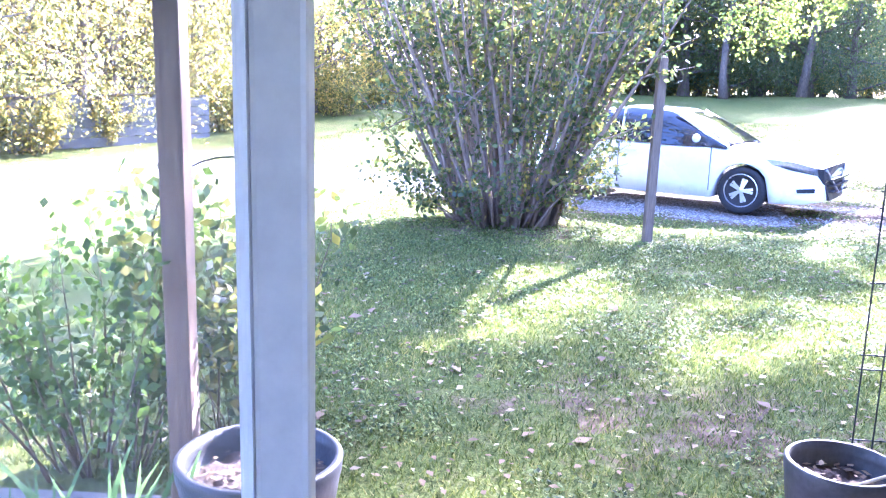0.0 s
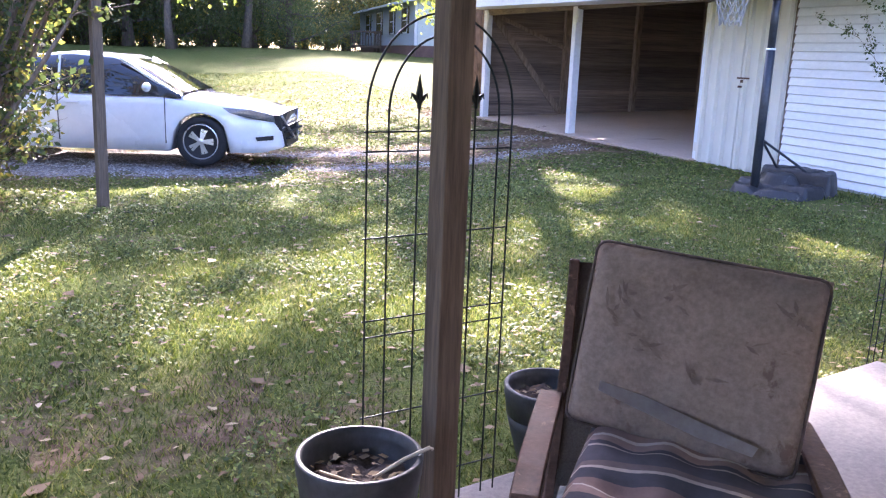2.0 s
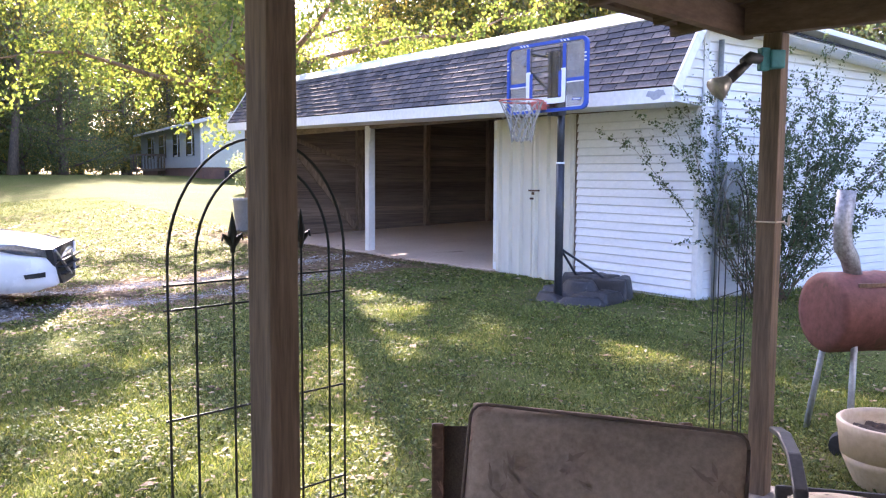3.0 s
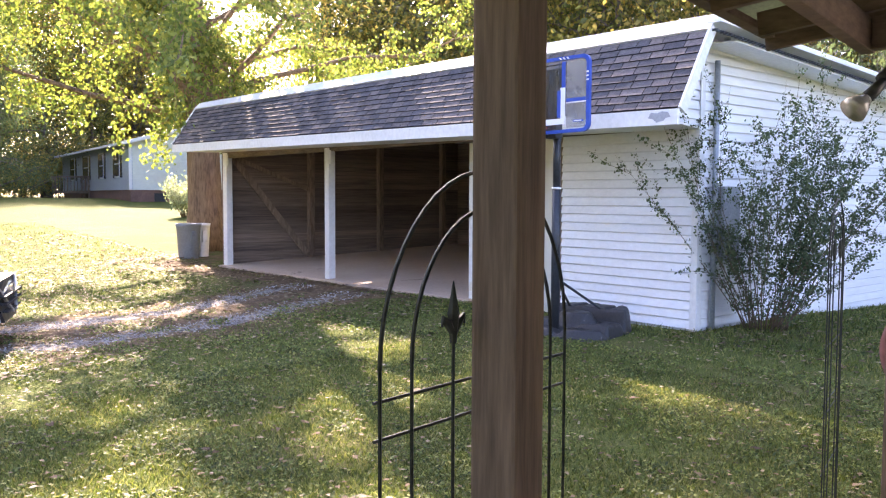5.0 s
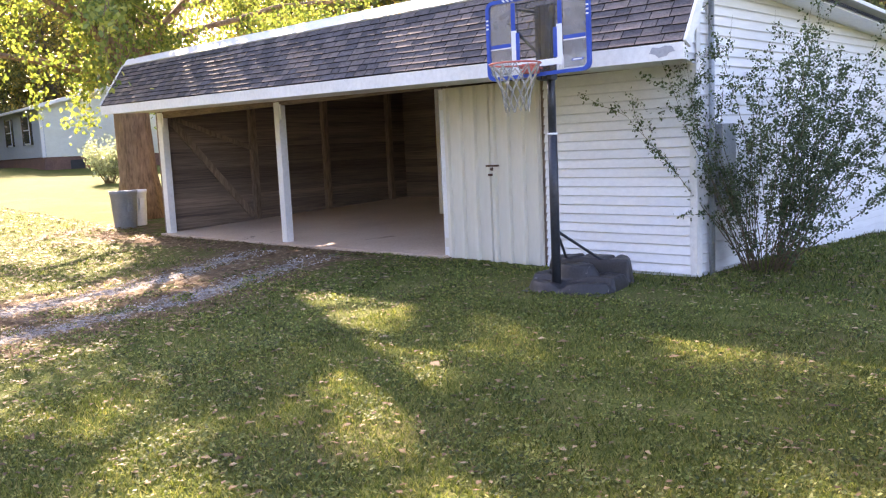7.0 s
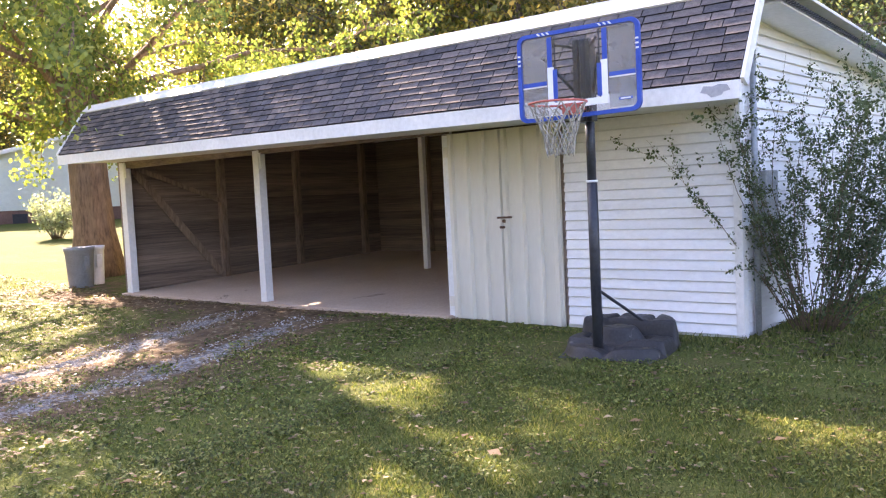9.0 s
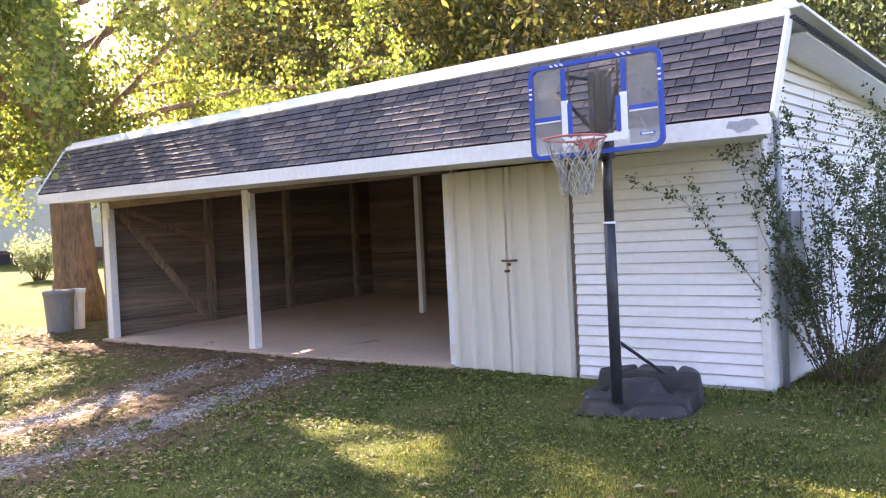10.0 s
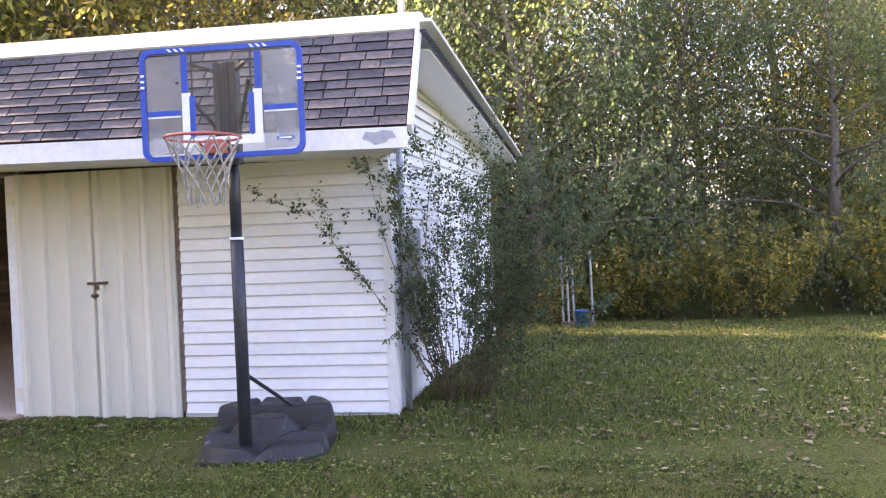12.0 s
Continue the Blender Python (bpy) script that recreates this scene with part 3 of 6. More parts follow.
# ---------------------------------------------------------------- own house and porch (turned by the porch's angle)
PA = radians(11.0)
SZ = -0.14                                      # top of the porch slab
PM = Matrix.Translation((0.58, 2.035, 0)) @ Matrix.Rotation(PA, 4, "Z")        # u along the eave, v outwards, origin at the middle post
PI = PM.inverted()
DS = PI @ Vector((-0.81, -0.40, 0))             # leading edge of the glass door
WV = DS.y                                       # the wall's line
M_wallout = surface("house_siding", (0.6, 0.6, 0.58), (0.74, 0.74, 0.72), 0.6, bump=0.1)
M_wallin = surface("room_paint", (0.55, 0.53, 0.49), (0.64, 0.62, 0.58), 0.8, bump=0.05)
M_doorframe = surface("door_frame_paint", (0.44, 0.42, 0.39), (0.54, 0.52, 0.48), 0.35, big=2, fine=30, bump=0.03)
M_carpet = surface("beige_carpet", (0.2, 0.17, 0.14), (0.32, 0.28, 0.23), 0.95, fine=150, bump=0.4)


def structure(name, bm, material, label, category, m=PM):
    ob = mesh_object(name, bm, material)
    ob.matrix_basis = m
    return tagged(ob, label, category, kind="structure")


T = 0.14
bm = bmesh.new()
box(bm, (-4.2, WV - T, -0.2), (DS.x - 0.98, WV, 2.9))
box(bm, (DS.x + 0.97, WV - T, -0.2), (4.2, WV, 2.9))
box(bm, (DS.x - 0.98, WV - T, 2.08), (DS.x + 0.97, WV, 2.9))
structure("wall_north", bm, M_wallout, "pale painted house wall with a sliding door opening", "wall")
bm = bmesh.new()
box(bm, (-2.6, WV - 3.6, -0.1), (-2.45, WV - T, 2.5))
box(bm, (1.8, WV - 3.6, -0.1), (1.95, WV - T, 2.5))
# back wall built round an added, unseen opening that brightens the room
box(bm, (-2.6, WV - 3.75, -0.1), (1.95, WV - 3.6, 0.7))
box(bm, (-2.6, WV - 3.75, 2.2), (1.95, WV - 3.6, 2.5))
box(bm, (-2.6, WV - 3.75, 0.7), (-2.0, WV - 3.6, 2.2))
box(bm, (1.4, WV - 3.75, 0.7), (1.95, WV - 3.6, 2.2))
structure("wall_room", bm, M_wallin, "plain off-white room walls with an added, unseen opening for daylight", "wall")
structure("floor_room", boxed((-2.6, WV - 3.75, -0.12), (1.95, WV - T - 0.002, 0.02)), M_carpet, "beige carpet floor", "floor")
structure("ceiling_room", boxed((-2.6, WV - 3.75, 2.45), (1.95, WV - T - 0.002, 2.55)), M_wallin, "plain white ceiling", "ceiling")
structure("door_sill", boxed((DS.x - 0.98, WV - T, -0.1), (DS.x + 0.97, WV + 0.02, 0.03), 0.004), M_greymetal, "metal sill of the sliding door", "sill")

door = thing("sliding_door", "white-framed sliding glass door standing half open", "door", PM)
for n, lo, hi in (("stile", (DS.x - 0.046, WV - 0.06, 0.035), (DS.x + 0.006, WV - 0.024, 2.06)), ("stile", (DS.x - 0.95, WV - 0.07, 0.035), (DS.x - 0.88, WV - 0.02, 2.06)),
                  ("rail", (DS.x - 0.88, WV - 0.07, 0.035), (DS.x - 0.046, WV - 0.024, 0.13)), ("rail", (DS.x - 0.88, WV - 0.07, 1.98), (DS.x - 0.046, WV - 0.024, 2.06))):
    part(n, boxed(lo, hi, 0.006), M_doorframe, door)
part("glazing_bead", boxed((DS.x - 0.062, WV - 0.055, 0.13), (DS.x - 0.048, WV - 0.03, 1.98), 0.005), M_white, door, "bright white glazing bead")
pane = part("glass_pane", boxed((DS.x - 0.885, WV - 0.049, 0.12), (DS.x - 0.062, WV - 0.043, 1.99)), glass_material("door_glass", haze=0.035), door, "clear glass with faint smears")
pane.visible_shadow = False
lock = bmesh.new()
tube(lock, [(DS.x - 0.012, WV - 0.062, z) for z in (0.93, 0.94, 1.09, 1.1)], [0.008, 0.014, 0.014, 0.008], 12)
part("lock_plate", lock, surface("worn_brown_metal", (0.16, 0.14, 0.12), (0.26, 0.23, 0.2), 0.4, metal=0.7), door, "brown metal lock plate")
bm = bmesh.new()
tube(bm, [(DS.x - 0.012, WV - 0.08, 1.06), (DS.x - 0.012, WV - 0.07, 1.06)], 0.007, 10)
part("lock_screw", bm, M_greymetal, door)

# slab
P0 = PI @ Vector((-2.13, 1.505, 0))
P2 = PI @ Vector((3.36, 2.39, 0))
bm = boxed((-4.2, WV + 0.002, -0.45), (P2.x + 0.14, 0.1, SZ), 0.012)
structure("porch_floor", bm, M_concrete, "worn concrete porch slab", "floor")

porch = thing("porch", "timber porch roof on weathered square posts", "porch", PM)
for u, v, zb in ((0, 0, SZ), (P2.x, P2.y, SZ), (P0.x, P0.y, SZ)):
    part("post", boxed((u - 0.046, v - 0.046, zb), (u + 0.046, v + 0.046, 2.12), 0.007), M_postwood, porch, "weathered brown four-by-four post")
part("header_beam", boxed((-4.2, -0.03, 2.122), (P2.x + 0.1, 0.03, 2.26), 0.006), M_beam, porch)
part("end_beam", boxed((P2.x - 0.03, WV + 0.01, 2.122), (P2.x + 0.04, -0.034, 2.26), 0.006), M_beam, porch)
part("eave_board", beam_between((-4.2, 0.45, 2.27), (P2.x + 0.17, 0.45, 2.27), 0.06, 0.035), M_beam, porch)
part("rake_board", beam_between((P2.x + 0.19, 0.47, 2.25), (P2.x + 0.19, WV + 0.01, 2.54), 0.035, 0.11), M_beam, porch)
for k in range(12):
    u = -4.0 + 0.61 * k
    if u < P2.x + 0.1:
        part("rafter", beam_between((u, 0.42, 2.27), (u, WV + 0.01, 2.56), 0.045, 0.11), M_beam, porch)
bm = bmesh.new()
nn = 90
a, b = [], []
for k in range(nn + 1):
    u = -4.25 + (P2.x + 0.24 + 4.25) * k / nn
    z = 0.014 * math.sin(k * math.pi / 1.0 + 0.0) + (0.014 if k % 2 else -0.014)
    a.append(bm.verts.new((u, 0.52, 2.315 + z)))
    b.append(bm.verts.new((u, WV + 0.005, 2.64 + z)))
for k in range(nn):
    bm.faces.new((a[k], a[k + 1], b[k + 1], b[k]))
bmesh.ops.solidify(bm, geom=bm.faces[:], thickness=0.004)
part("roof_sheet", bm, surface("corrugated_green_sheet", (0.09, 0.11, 0.07), (0.2, 0.22, 0.15), 0.5, bump=0.1), porch, "corrugated greenish roofing sheet")

# ---------------------------------------------------------------- basketball stand
BX, BY = 6.50, 7.035
BROT = Matrix.Rotation(radians(8), 4, "Z")      # local -x faces the court
stand = thing("basketball_hoop", "portable basketball hoop with clear blue-edged backboard and black base", "basketball hoop", Matrix.Translation((BX, BY, -0.03)) @ BROT)
M_blue = surface("blue_print", (0.02, 0.06, 0.32), (0.04, 0.1, 0.45), 0.4, big=6, bump=0.0, wear=(0.3, 0.35, 0.5), wear_at=0.74, dirt_scale=14)
M_clear = glass_material("scuffed_clear_plastic", (0.96, 0.97, 0.98), 0.02, haze=0.02)
M_film = glass_material("milky_worn_film", (0.9, 0.92, 0.95), 0.15, haze=0.3)
M_whiteprint = surface("white_print", (0.7, 0.72, 0.75), (0.82, 0.83, 0.85), 0.4, bump=0.0)
M_orange = surface("faded_red_steel", (0.3, 0.06, 0.045), (0.5, 0.13, 0.1), 0.55, bump=0.15, wear=(0.25, 0.2, 0.18), wear_at=0.68, dirt_scale=30)
M_net = surface("dirty_nylon_cord", (0.13, 0.12, 0.1), (0.45, 0.43, 0.38), 0.9, big=12, fine=30, bump=0.2)
bm = bmesh.new()
tube(bm, [(0, 0, 0), (0, 0, 1.0), (0, 0, 1.62)], 0.048, 20)
tube(bm, [(0, 0, 1.62), (0, 0, 2.3)], 0.042, 20)
part("pole", bm, M_polepaint, stand, "black painted steel pole", True)
bm = bmesh.new()
tube(bm, [(0, 0, 1.605), (0, 0, 1.625)], 0.052, 20)
part("pole_collar", bm, M_whiteprint, stand, "white band where the pole sections join", True)
bm = bmesh.new()
for dy in (-0.085, -0.035, 0.03):
    vs = boxed((-0.16, dy, 2.15), (-0.02 + 0.05 * (dy > 0), dy + 0.05, 2.88), 0.012)
    me = bpy.data.meshes.new("tmp")
    vs.to_mesh(me)
    vs.free()
    bm.from_mesh(me)
    bpy.data.meshes.remove(me)
part("lift_bracket", bm, M_black, stand, "black height-adjusting bracket")
BBX = -0.31                                      # back face of the board
for a, b in (((-0.03, 0.02, 2.32), (BBX, 0.29, 2.72)), ((-0.03, -0.04, 2.32), (BBX, -0.22, 2.72)), ((-0.03, 0.0, 2.8), (BBX, 0.2, 2.84)), ((-0.03, 0.0, 2.8), (BBX, -0.2, 2.84)), ((0.0, 0.0, 2.22), (BBX, 0.0, 2.24))):
    bm = bmesh.new()
    tube(bm, [a, b], 0.016, 8)
    part("strut", bm, M_black, stand)


def rounded_rect(w, h, r, n=7):
    pts = []
    for cx, cy, a0 in ((w / 2 - r, h / 2 - r, 0), (-w / 2 + r, h / 2 - r, 90), (-w / 2 + r, -h / 2 + r, 180), (w / 2 - r, -h / 2 + r, 270)):
        for k in range(n):
            a = radians(a0 + 90 * k / (n - 1))
            pts.append((cx + r * math.cos(a), cy + r * math.sin(a)))
    return pts


BW, BH, BZ = 1.13, 0.78, 2.565                    # board size and middle height
BO = -0.03                                  # the board's middle across


def plate(pts, x0, x1):
    bm = bmesh.new()
    a = [bm.verts.new((x0, BO + y, BZ + z - 0.022 * y)) for y, z in pts]
    b = [bm.verts.new((x1, BO + y, BZ + z - 0.022 * y)) for y, z in pts]
    bm.faces.new(a)
    bm.faces.new(b[::-1])
    n = len(pts)
    for k in range(n):
        bm.faces.new((a[k], b[k], b[(k + 1) % n], a[(k + 1) % n]))
    bmesh.ops.recalc_face_normals(bm, faces=bm.faces)
    return bm


def ring_plate(outer, inner, x0, x1):
    bm = bmesh.new()
    n = len(outer)
    rings = [[bm.verts.new((x, BO + y, BZ + z - 0.022 * y)) for y, z in pts] for x, pts in ((x0, outer), (x0, inner), (x1, inner), (x1, outer))]
    for k in range(n):
        for r in range(4):
            r0, r1 = rings[r], rings[(r + 1) % 4]
            bm.faces.new((r0[k], r0[(k + 1) % n], r1[(k + 1) % n], r1[k]))
    bmesh.ops.recalc_face_normals(bm, faces=bm.faces)
    return bm


board = part("backboard", plate(rounded_rect(BW - 0.01, BH - 0.01, 0.075), BBX - 0.02, BBX - 0.008), M_clear, stand, "scuffed clear plastic backboard")
part("board_edge", ring_plate(rounded_rect(BW, BH, 0.08), rounded_rect(BW - 0.07, BH - 0.07, 0.055), BBX - 0.032, BBX + 0.01), M_blue, board, "blue moulded rim of the backboard")


def strip(y0, z0, y1, z1, x=None, mat=None, name="print", slant=0.0):
    xx = BBX - 0.0245 if x is None else x
    part(name, plate([(y0, z0), (y1, z0), (y1 + slant, z1), (y0 + slant, z1)], xx, xx + 0.004), mat or M_blue, board)


# printed lines: blue uprights and bars, white target square, marks on the rim
for sgn in (-1, 1):
    strip(sgn * 0.255 - 0.022, 0.02, sgn * 0.255 + 0.022, 0.34)
    strip(sgn * 0.205 - 0.006, -0.3, sgn * 0.205 + 0.006, 0.34, mat=M_black)
    strip(min(sgn * 0.29, sgn * 0.52), -0.075, max(sgn * 0.29, sgn * 0.52), -0.04)
    strip(min(sgn * 0.29, sgn * 0.52), -0.089, max(sgn * 0.29, sgn * 0.52), -0.078, mat=M_whiteprint)
    strip(sgn * 0.248 - 0.03, -0.27, sgn * 0.248 + 0.03, 0.075, mat=M_whiteprint, x=BBX - 0.0285)
    strip(sgn * 0.205 - 0.02, -0.23, sgn * 0.205 + 0.02, 0.05, x=BBX - 0.0325)
    for k in range(3):
        strip(sgn * (0.24 + 0.045 * k), BH / 2 - 0.03, sgn * (0.24 + 0.045 * k) + 0.02, BH / 2 - 0.008, mat=M_whiteprint, x=BBX - 0.037, slant=0.02)
        strip(sgn * 0.545 - 0.013, 0.12 + 0.04 * k, sgn * 0.545 + 0.013, 0.135 + 0.04 * k, mat=M_whiteprint, x=BBX - 0.037)
    strip(min(sgn * 0.285, sgn * 0.525), -0.34, max(sgn * 0.285, sgn * 0.525), 0.34, mat=M_film, x=BBX - 0.006, name="milky_panel")
strip(-0.278, -0.3, 0.278, -0.24, mat=M_whiteprint, x=BBX - 0.0365)
strip(-0.49, -0.285, -0.37, -0.262, name="maker_plate")
strip(-0.475, -0.279, -0.385, -0.268, mat=M_whiteprint, x=BBX - 0.029)

RC = Vector((BBX - 0.4, 0.0, 2.275))
bm = bmesh.new()
ring = [RC + Vector((0.24 * math.cos(2 * math.pi * k / 40), 0.24 * math.sin(2 * math.pi * k / 40), 0)) for k in range(41)]
tube(bm, ring, 0.009, 8)
rim = part("rim", bm, M_orange, stand, "faded red steel rim", True)
bm = bmesh.new()
tube(bm, [RC + Vector((0.2, 0.1, 0)), (BBX - 0.03, 0.09, 2.24)], 0.008, 6)
tube(bm, [RC + Vector((0.2, -0.1, 0)), (BBX - 0.03, -0.09, 2.24)], 0.008, 6)
box(bm, (BBX - 0.17, -0.06, 2.2), (BBX - 0.035, 0.06, 2.29))
part("rim_mount", bm, M_orange, stand, "red steel rim mount")
# net of knotted cords
bm = bmesh.new()
N = 12


def net_point(i, j):
    r = [0.234, 0.2, 0.165, 0.138, 0.122, 0.11][j]
    a = 2 * math.pi * (i + 0.5 * (j % 2)) / N
    sway = 0.02 * j / 5
    return RC + Vector((r * math.cos(a) + sway, r * math.sin(a), -0.012 - 0.085 * j - 0.012 * math.sin(i * 2.4 + j)))


for i in range(N):
    for j in range(5):
        k = i if j % 2 == 0 else i + 1
        tube(bm, [net_point(i, j), net_point(i, j + 1)], 0.006, 5)
        tube(bm, [net_point(i, j), net_point((i - 1 if j % 2 == 0 else i + 1) % N, j + 1)], 0.006, 5)
tagged(part("net", bm, M_net, rim, "greyish knotted cord net"), kind="stuff")

# base: moulded, dusty, lumpy
bm = bmesh.new()


def base_h(u, v):
    """Height of the moulded base at u along (0 front, 1 back) and v across (-1..1)."""
    d = (abs(2 * u - 1) ** 4 + abs(v) ** 4) ** 0.25
    rim = smooth(0.0, 0.1, 1 - d) ** 0.6 if d < 1 else 0
    h = 0.1 + 0.04 * smooth(0.26, 0.3, u) + 0.13 * smooth(0.6, 0.65, u)
    h -= 0.07 * math.exp(-((u - 0.59) / 0.022) ** 2) + 0.045 * math.exp(-((u - 0.25) / 0.022) ** 2)
    dome = math.sqrt(((u - 0.43) / 0.13) ** 2 + ((v - 0.05) / 0.55) ** 2)
    h += 0.1 * (1 - smooth(0.6, 1.0, dome)) - 0.06 * math.exp(-((dome - 1.08) / 0.09) ** 2)
    h -= 0.06 * math.exp(-(v / 0.13) ** 2) * (1 - smooth(0.14, 0.24, u))
    h -= 0.05 * math.exp(-((abs(v) - 0.42) / 0.05) ** 2) * smooth(0.64, 0.7, u)
    h += 0.012 * noise.noise((u * 7, v * 4, 2)) + 0.006 * noise.noise((u * 22, v * 14, 5))
    return max(h * rim, 0.0)


NX, NY = 90, 70
grid = []
for i in range(NX + 1):
    u = i / NX
    half = 0.5 - 0.06 * (1 - smooth(0, 0.3, u)) - 0.07 * smooth(0.6, 1, u)
    grid.append([bm.verts.new((-0.16 + 1.12 * u, -0.1 + half * (2 * j / NY - 1), base_h(u, 2 * j / NY - 1) - 0.004)) for j in range(NY + 1)])
for i in range(NX):
    for j in range(NY):
        bm.faces.new((grid[i][j], grid[i + 1][j], grid[i + 1][j + 1], grid[i][j + 1]))
part("base", bm, M_basemat, stand, "dusty black moulded plastic base", True)
for dy in (-0.27, 0.2):
    bm = bmesh.new()
    tube(bm, [(0.03, 0.0, 0.62), (0.66, dy, 0.2)], 0.015, 10)
    part("brace", bm, M_polepaint, stand)

# ---------------------------------------------------------------- trellises
def trellis(m, label):
    tr = thing("garden_trellis", label, "trellis", m, "arched iron trellises")
    W = 0.53
    fr = (0.0, 0.137, 0.333, 0.725, 0.9, 1.0)
    for i, f in enumerate(fr):
        bm = bmesh.new()
        top = 1.3 if i in (2, 3) else 1.22
        tube(bm, [(f * W, 0, -0.25), (f * W, 0, 0.6), (f * W, 0, top)], 0.0032, 6)
        part("upright", bm, M_iron, tr)
        if i in (2, 3):
            bm = bmesh.new()
            for s in (-1, 0, 1):
                x = f * W
                if s == 0:
                    tube(bm, [(x, 0, 1.24), (x, 0, 1.29), (x, 0, 1.345)], [0.006, 0.011, 0.001], 6)
                else:
                    tube(bm, [(x, 0, 1.255), (x + s * 0.014, 0, 1.275), (x + s * 0.026, 0, 1.285), (x + s * 0.03, 0, 1.27)], [0.006, 0.008, 0.005, 0.002], 6)
            part("finial", bm, M_iron, tr, "iron lily-shaped finial")
    for z in (1.17, 1.11, 0.84, 0.57, 0.515, 0.24, -0.02):
        bm = bmesh.new()
        tube(bm, [(-0.008, 0.006, z), (W + 0.008, 0.006, z)], 0.0029, 6)
        part("crossbar", bm, M_iron, tr)
    for x0, x1, h in ((0.0, W, 0.31), (fr[1] * W, fr[4] * W, 0.245)):
        bm = bmesh.new()
        c, r = (x0 + x1) / 2, (x1 - x0) / 2
        tube(bm, [(c - r * math.cos(math.pi * k / 24), 0, 1.22 + h * math.sin(math.pi * k / 24)) for k in range(25)], 0.0038, 6)
        part("arch", bm, M_iron, tr)
    return tr


tr_dir = math.atan2(0.078, 0.524)
tr1 = trellis(Matrix.Translation((0.313, 2.047, 0)) @ Matrix.Rotation(tr_dir, 4, "Z"), "dark iron arched garden trellis standing in the grass")
tr2 = copy_thing(tr1, Matrix.Translation((3.4, 2.72, -0.05)) @ Matrix.Rotation(radians(16), 4, "Z"))

# ---------------------------------------------------------------- pots
M_terra = surface("brown_glaze", (0.07, 0.03, 0.025), (0.14, 0.065, 0.05), 0.45, big=4, fine=40, bump=0.08)
M_slate = surface("slate_glaze", (0.026, 0.027, 0.027), (0.06, 0.06, 0.06), 0.5, big=4, fine=40, bump=0.08, wear=(0.16, 0.16, 0.16), wear_at=0.74)
M_tan = surface("cream_clay", (0.5, 0.39, 0.26), (0.66, 0.54, 0.39), 0.6, big=3, fine=30, bump=0.08)
M_soil = surface("potting_soil", (0.03, 0.022, 0.016), (0.11, 0.08, 0.06), 0.95, big=10, fine=60, bump=0.9)
M_straw = surface("dry_stalk", (0.4, 0.34, 0.24), (0.6, 0.53, 0.4), 0.8, bump=0.1)


def pot(name, label, at, r, h, mats, litter=40, seed=1, split=0.62):
    p = thing(name, label, "plant pot", Matrix.Translation(at))
    bm = bmesh.new()
    lathe(bm, [(r * 0.6, 0.0), (r * 0.66, 0.02), (r * 0.86, h * split * 0.75), (r * 0.93, h * split)], 40)
    part("lower_bowl", bm, mats[0], p, "", True)
    bm = bmesh.new()
    lathe(bm, [(r * 0.93, h * split), (r * 0.985, h * 0.84), (r * 1.0, h * 0.86), (r * 1.02, h * 0.985), (r * 1.0, h), (r * 0.93, h), (r * 0.9, h * 0.9), (r * 0.86, h * 0.72)], 40)
    part("rim", bm, mats[1], p, "", True)
    bm = bmesh.new()
    n = 22
    vs = {}
    for i in range(n + 1):
        for j in range(n + 1):
            x, y = (2 * i / n - 1) * r * 0.9, (2 * j / n - 1) * r * 0.9
            if x * x + y * y < (r * 0.895) ** 2:
                vs[i, j] = bm.verts.new((x, y, h * 0.78 + 0.03 * noise.noise((x * 18, y * 18, seed))))
    for (i, j) in list(vs):
        q = [(i, j), (i + 1, j), (i + 1, j + 1), (i, j + 1)]
        if all(k in vs for k in q):
            bm.faces.new([vs[k] for k in q])
    part("soil", bm, M_soil, p, "dark dry potting soil", True)
    rr = random.Random(seed)
    bm = bmesh.new()
    for _ in range(litter):
        a, d, t = rr.uniform(0, 6.28), r * 0.8 * math.sqrt(rr.random()), rr.uniform(0, 6.28)
        c = Vector((d * math.cos(a), d * math.sin(a), h * 0.78 + rr.uniform(0.012, 0.03)))
        w = rr.uniform(0.008, 0.02)
        v1, v2 = Vector((math.cos(t), math.sin(t), rr.uniform(-0.4, 0.4))) * w, Vector((-math.sin(t), math.cos(t), rr.uniform(-0.4, 0.4))) * w * 0.6
        bm.faces.new([bm.verts.new(c + q) for q in (-v1, v2, v1, -v2)])
    tagged(part("litter", bm, M_fallen, p, "dry leaf bits on the soil"), kind="stuff")
    return p


pot1 = pot("flower_pot", "two-tone slate and brown flower pot with dry soil", (0.225, 1.79, SZ), 0.185, 0.40, (M_terra, M_slate), 70, 2)
bm = bmesh.new()
tube(bm, [(0.04, -0.03, 0.33), (0.12, -0.06, 0.39), (0.19, -0.08, 0.425), (0.2, -0.075, 0.415)], 0.006, 6)
part("dry_stalk", bm, M_straw, pot1, "pale dry stalk over the rim")
bm = bmesh.new()
tube(bm, [(-0.12, 0.0, 0.36), (-0.05, -0.05, 0.345), (0.02, -0.1, 0.34)], 0.004, 6)
part("dry_stalk", bm, M_straw, pot1)
pot("flower_pot", "dark grey flower pot standing in the grass", (1.19, 2.36, -0.2), 0.18, 0.33, (M_slate, M_slate), 60, 3)
pot0 = pot("flower_pot", "large black nursery pot full of wood mulch", (-1.68, 1.22, SZ), 0.27, 0.42, (M_terra, M_black), 160, 4)
bm = bmesh.new()
tube(bm, [(0.24, -0.1, 0.33), (0.3, -0.12, 0.31), (0.33, -0.1, 0.25), (0.3, -0.06, 0.2)], 0.008, 6)
part("pot_handle", bm, M_black, pot0)
